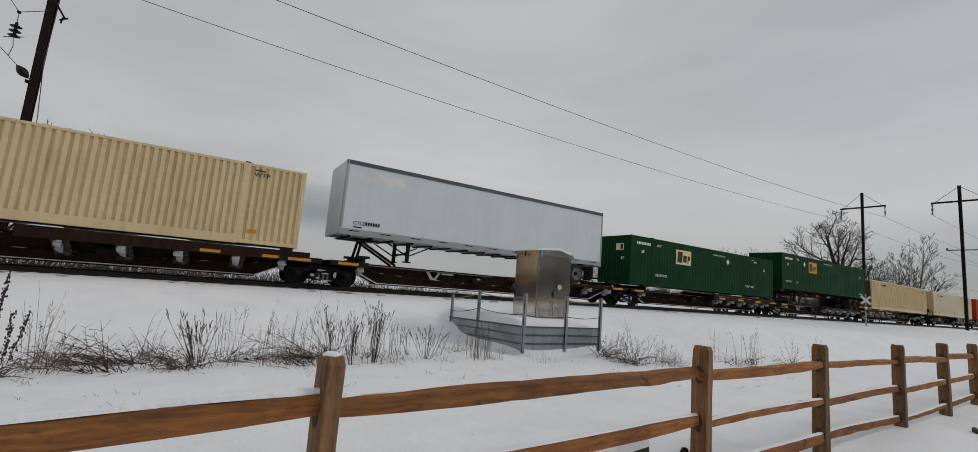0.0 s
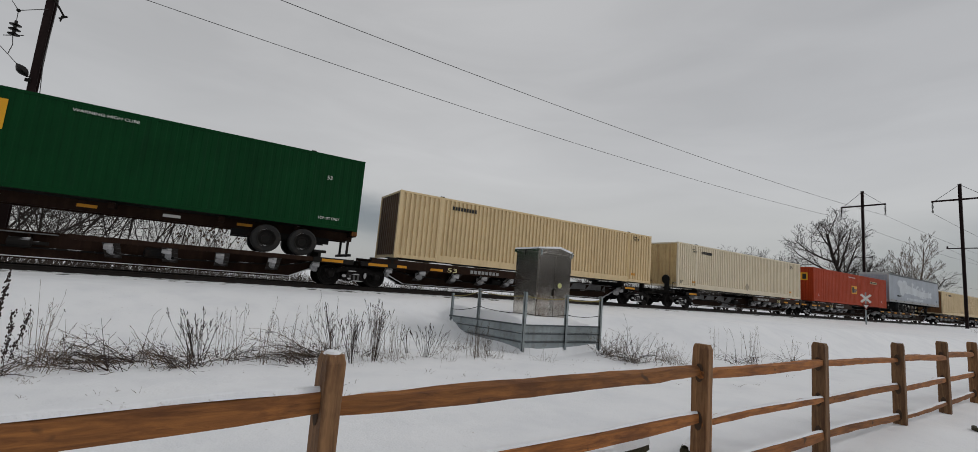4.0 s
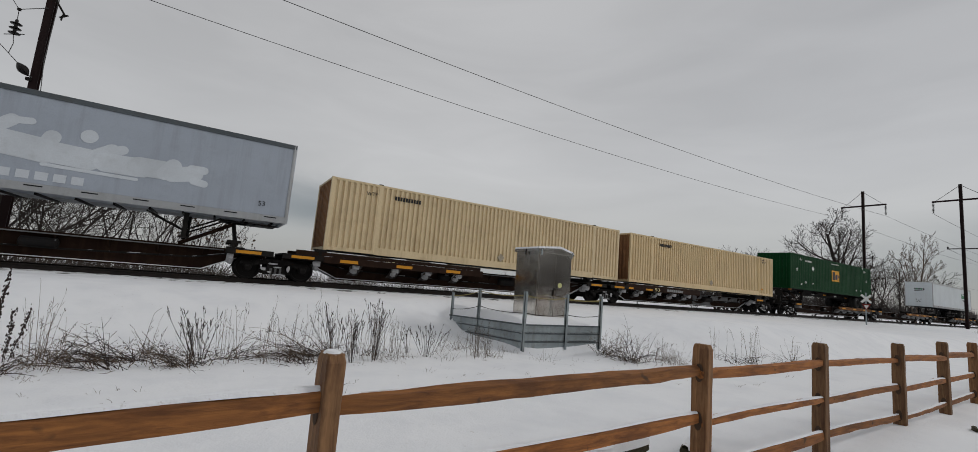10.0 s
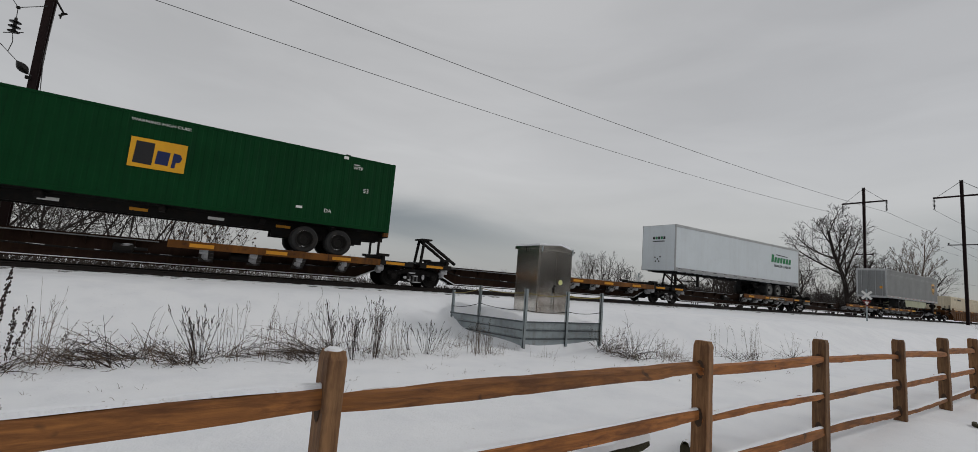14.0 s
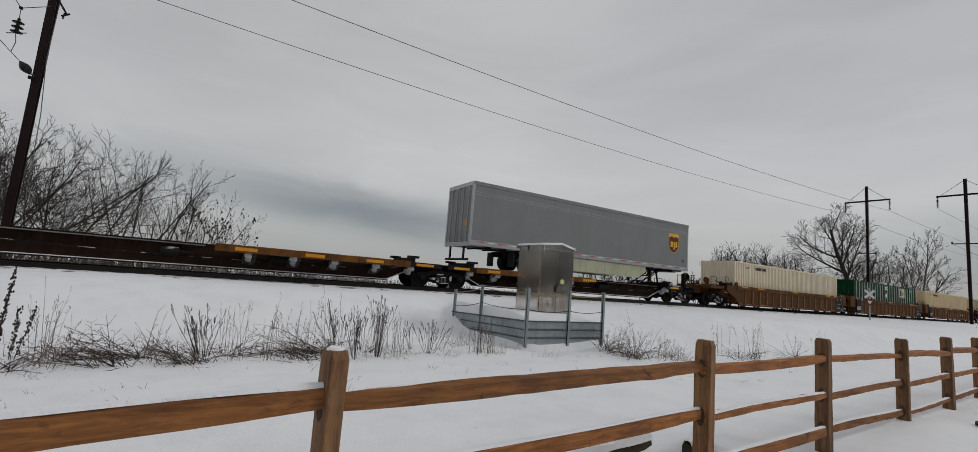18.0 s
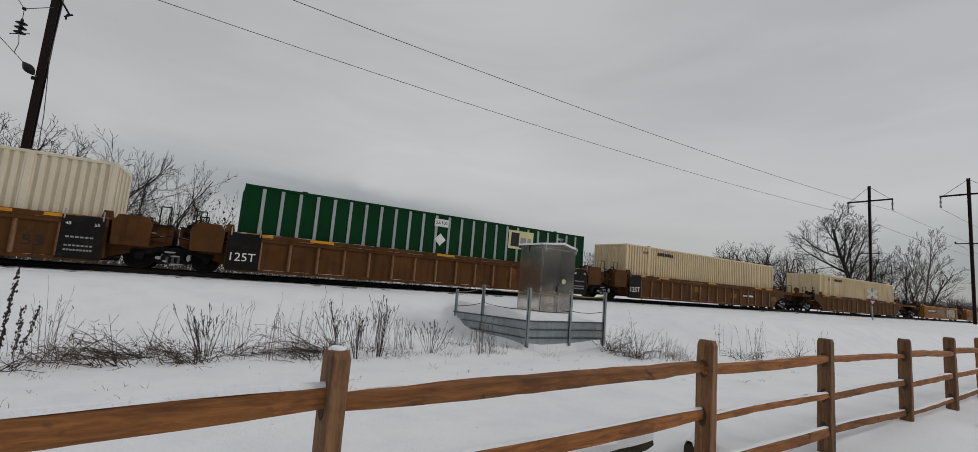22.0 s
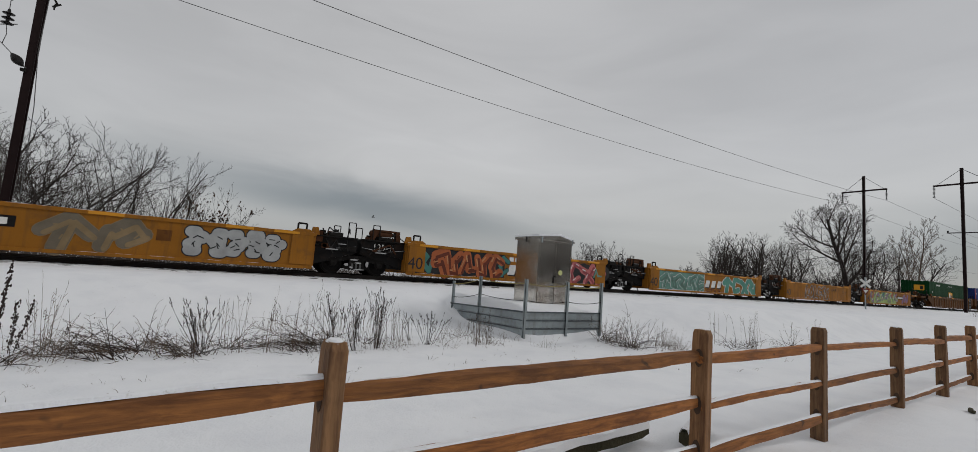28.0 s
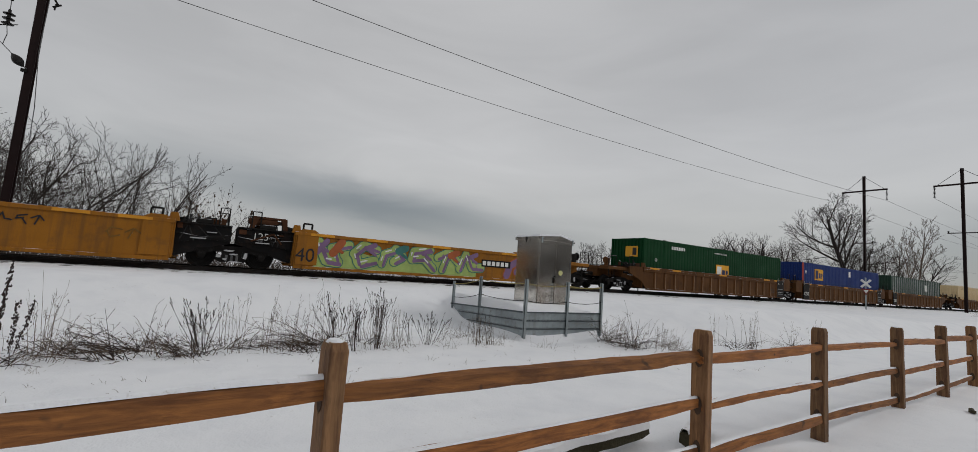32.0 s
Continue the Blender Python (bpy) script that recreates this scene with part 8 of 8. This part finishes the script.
PLANTS = [(0, "leafy", 1.4, 0.15, 2, 0.06), (4, "leafy", 0.8, 0.25, 2, 0.08), (22, "fallen", 0.5, 0.6, 40, 0.1), (38, "straw", 1.1, 0.4, 9, -0.02), (52, "straw", 1.05, 0.3, 7, 0.0), (66, "fuzz", 0.6, 0.6, 60, 0.3), (46, "fuzz", 0.5, 0.6, 60, 0.0),
          (74, "straw", 0.7, 0.4, 6, 0.3), (92, "fallen", 0.42, 0.6, 55, -0.2), (190, "fallen", 0.75, 0.8, 70, -1.0), (172, "fallen", 0.6, 0.7, 50, -0.6), (208, "fallen", 0.4, 0.5, 20, 0.2),
          (234, "straw", 0.75, 0.12, 4, 0.0), (246, "fallen", 0.35, 0.4, 14, 0.6), (258, "fallen", 0.4, 0.5, 24, -0.5), (300, "fallen", 0.5, 0.6, 70, -0.2), (308, "spike", 0.92, 0.6, 12, -0.3), (318, "spike", 0.85, 0.5, 7, 0.0), (288, "fuzz", 0.3, 0.5, 30, 0.0),
          (345, "straw", 1.12, 0.12, 5, -0.05), (360, "straw", 0.95, 0.25, 7, 0.0), (352, "fallen", 0.5, 0.5, 40, 0.7), (384, "fallen", 0.35, 0.5, 22, 0.8), (404, "straw", 1.1, 0.1, 4, 0.0), (398, "fuzz", 0.4, 0.6, 50, 0.0), (412, "straw", 0.7, 0.4, 10, 0.0),
          (434, "straw", 0.95, 0.3, 8, -0.05), (445, "straw", 0.8, 0.3, 6, 0.0), (440, "fuzz", 0.45, 0.8, 90, 0.0), (470, "straw", 1.0, 0.3, 4, 0.0), (496, "fallen", 0.8, 0.7, 60, -0.9), (470, "fallen", 0.4, 0.8, 60, -0.4), (515, "fallen", 0.45, 0.6, 40, 0.0), (455, "fuzz", 0.3, 0.8, 60, 0.0),
          (515, "straw", 1.25, 0.3, 5, 0.0), (532, "spike", 1.05, 0.55, 15, -0.22), (545, "spike", 1.0, 0.5, 12, -0.05), (552, "straw", 0.9, 0.4, 8, 0.0), (530, "fuzz", 0.4, 0.7, 60, 0.0), (592, "spike", 1.22, 0.5, 20, 0.0), (583, "spike", 0.95, 0.4, 8, -0.1), (572, "straw", 1.0, 0.4, 10, 0.0), (605, "straw", 0.8, 0.5, 14, 0.1),
          (590, "fallen", 0.35, 0.5, 18, 0.8), (612, "fuzz", 0.5, 0.5, 50, 0.1), (640, "straw", 0.75, 0.4, 20, -0.05), (636, "fuzz", 0.4, 0.6, 50, 0.0), (673, "spike", 0.82, 0.6, 13, -0.02), (662, "spike", 0.7, 0.4, 4, -0.25), (694, "fuzz", 0.5, 0.4, 34, 0.2), (702, "straw", 0.5, 0.3, 8, 0.3), (690, "fuzz", 0.25, 0.7, 30, 0.0),
          (748, "straw", 0.75, 0.5, 34, -0.05), (752, "fuzz", 0.5, 0.6, 110, 0.0), (772, "fuzz", 0.4, 0.6, 70, 0.1), (768, "straw", 0.5, 0.4, 14, 0.1), (828, "fuzz", 0.3, 0.6, 34, 0.0), (850, "fuzz", 0.35, 0.5, 34, 0.0),
          (1000, "fallen", 0.6, 0.6, 60, 0.3), (1018, "fallen", 0.7, 0.7, 80, -0.1), (1020, "fuzz", 0.6, 0.7, 60, 0.0), (1030, "straw", 0.7, 0.5, 14, 0.1), (1062, "fuzz", 0.6, 0.8, 170, 0.3), (1085, "fuzz", 0.5, 0.7, 130, 0.3), (1075, "straw", 0.6, 0.6, 16, 0.3),
          (1160, "fallen", 0.7, 0.7, 16, -0.3), (1185, "straw", 1.0, 0.25, 6, 0.1), (1178, "fallen", 0.5, 0.5, 20, 0.3), (1205, "fallen", 0.4, 0.6, 26, 0.2), (1234, "straw", 1.0, 0.5, 14, 0.0), (1242, "fallen", 0.6, 0.6, 30, 0.1), (1258, "fuzz", 0.5, 0.7, 40, 0.2), (1276, "straw", 0.95, 0.2, 6, 0.0), (1290, "straw", 0.9, 0.2, 6, 0.05)]
for i, (k, style, h, w, n, lean) in enumerate(PLANTS):
    x, y = along_bank(k)
    weed_plant(x, y + 0.55 * math.sin(i * 2.4) + 0.12, style, h, w, n, 300 + i, lean)
rnd = random.Random(41)
for i in range(84):
    k = rnd.uniform(0, 1150)
    x, y = along_bank(k)
    weed_plant(x, y - rnd.uniform(0.1, 2.6), "stub", rnd.uniform(0.07, 0.17), 0.2, rnd.randint(3, 7), 400 + i)
for i in range(10):
    weed_plant(56 + i * 1.5, 10.5 + 0.5 * math.sin(i * 3), "straw", 1.1, 0.9, 22, 500 + i)


def far_brush():
    """Low dry brush along the far side of the track."""
    rnd = random.Random(12)
    s = Shape()
    for i in range(13000):
        x, y = rnd.uniform(-17, 22), 22.9 + 6 * rnd.random() ** 1.5
        h = 1.35 * (0.75 + 0.6 * noise.noise((x * 0.5, y * 0.4, 2.0))) * rnd.uniform(0.6, 1.1) * (1.0 if x < 8 else max(0.35, 1 - (x - 8) / 14))
        strand(s, Vector((x, y, ground_z(x, y) - 0.03)), Vector((rnd.gauss(0, 0.35), rnd.gauss(0, 0.3), 1)).normalized(), h, rnd.uniform(0.005, 0.010), rnd.uniform(0, 0.7), rnd, 3, 0.14)
    tagged(new("dry_brush", s.mesh("dry_brush", BRUSH)), "low tangled dry brush beyond the railway track", "brush", kind="stuff")


far_brush()


# ---- crows over the field ----
def crow(label):
    t = thing("crow", (0, 75, 9), label, "bird", "crows over the field")
    part("body", Shape().lathe([(-0.26, 0.01), (-0.16, 0.05), (0.0, 0.075), (0.12, 0.06), (0.18, 0.045), (0.23, 0.04), (0.3, 0.005)], (0, 0, 0), "x", 10), CERAM, t)
    for sd in (-1, 1):
        part("wing", Shape().add([(0.1, sd * 0.05, 0.02), (-0.12, sd * 0.05, 0.02), (-0.16, sd * 0.3, 0.15), (0.08, sd * 0.28, 0.16), (-0.12, sd * 0.5, 0.22), (0.1, sd * 0.05, 0.0), (-0.12, sd * 0.05, 0.0), (-0.16, sd * 0.3, 0.13), (0.08, sd * 0.28, 0.14)],
                                 [(0, 1, 2, 3), (3, 2, 4), (5, 8, 7, 6), (8, 4, 7), (0, 3, 8, 5), (1, 6, 7, 2)]), CERAM, t)
    part("tail", Shape().prism([(-0.22, -0.03), (-0.42, -0.09), (-0.42, 0.09), (-0.22, 0.03)], -0.01, 0.01, "z"), CERAM, t)
    return t


CROWS = [(crow("black crow flying low over the snowy field"), [(0, 700, 1400, 40, 200), (20, 320, 600, 30, 200), (27.5, 29.8, 75, 9.0, 185), (28.9, 11.7, 75, 9.4, 180), (29.7, 3.4, 75, 9.4, 180), (32, -19, 80, 9.0, 180)]),
         (crow("small black crow flapping away from the bare trees"), [(0, -30, 60, 3.0, 0), (27.5, -6, 75, 5.0, 0), (28.5, 6.8, 75, 6.3, 0), (29.7, 15.6, 75, 7.1, 0), (30.1, 18.8, 75, 7.0, 10), (32, 60, 150, 9.0, 30)])]


def motions():
    for ob, rows in CROWS:
        walk(ob, [(t, pose(x, y, z, 20, 0, turn)) for t, x, y, z, turn in rows])
    marks = [i * 1.0 for i in range(33)]
    for ob, u, z in MOVING:
        walk(ob, [(t, Matrix.Translation((u - run(t), TRACK_Y, z))) for t in marks])
    rad = 0.42
    for w, dx, car in WHEELS:
        bx = [u for ob, u, z in MOVING if ob is car][0] + w.parent.location.x + dx
        here = [i for i in range(0, 961) if -9.0 < bx - run(i / 30) < 26.0]
        rows = []
        if here:
            a, b = here[0] / 30, here[-1] / 30
            k = max(1, len(here) - 1)
            rows = [(i / 30, pose(dx, 0, 0.42, 0, -math.degrees((run(i / 30) - run(a)) / rad) % 360, 0)) for i in here]
            if a > 0:
                rows.insert(0, (0.0, rows[0][1]))
            if b < 32:
                rows.append((32.0, rows[-1][1]))
        else:
            rows = [(0.0, pose(dx, 0, 0.42)), (32.0, pose(dx, 0, 0.42))]
        walk(w, rows)


motions()
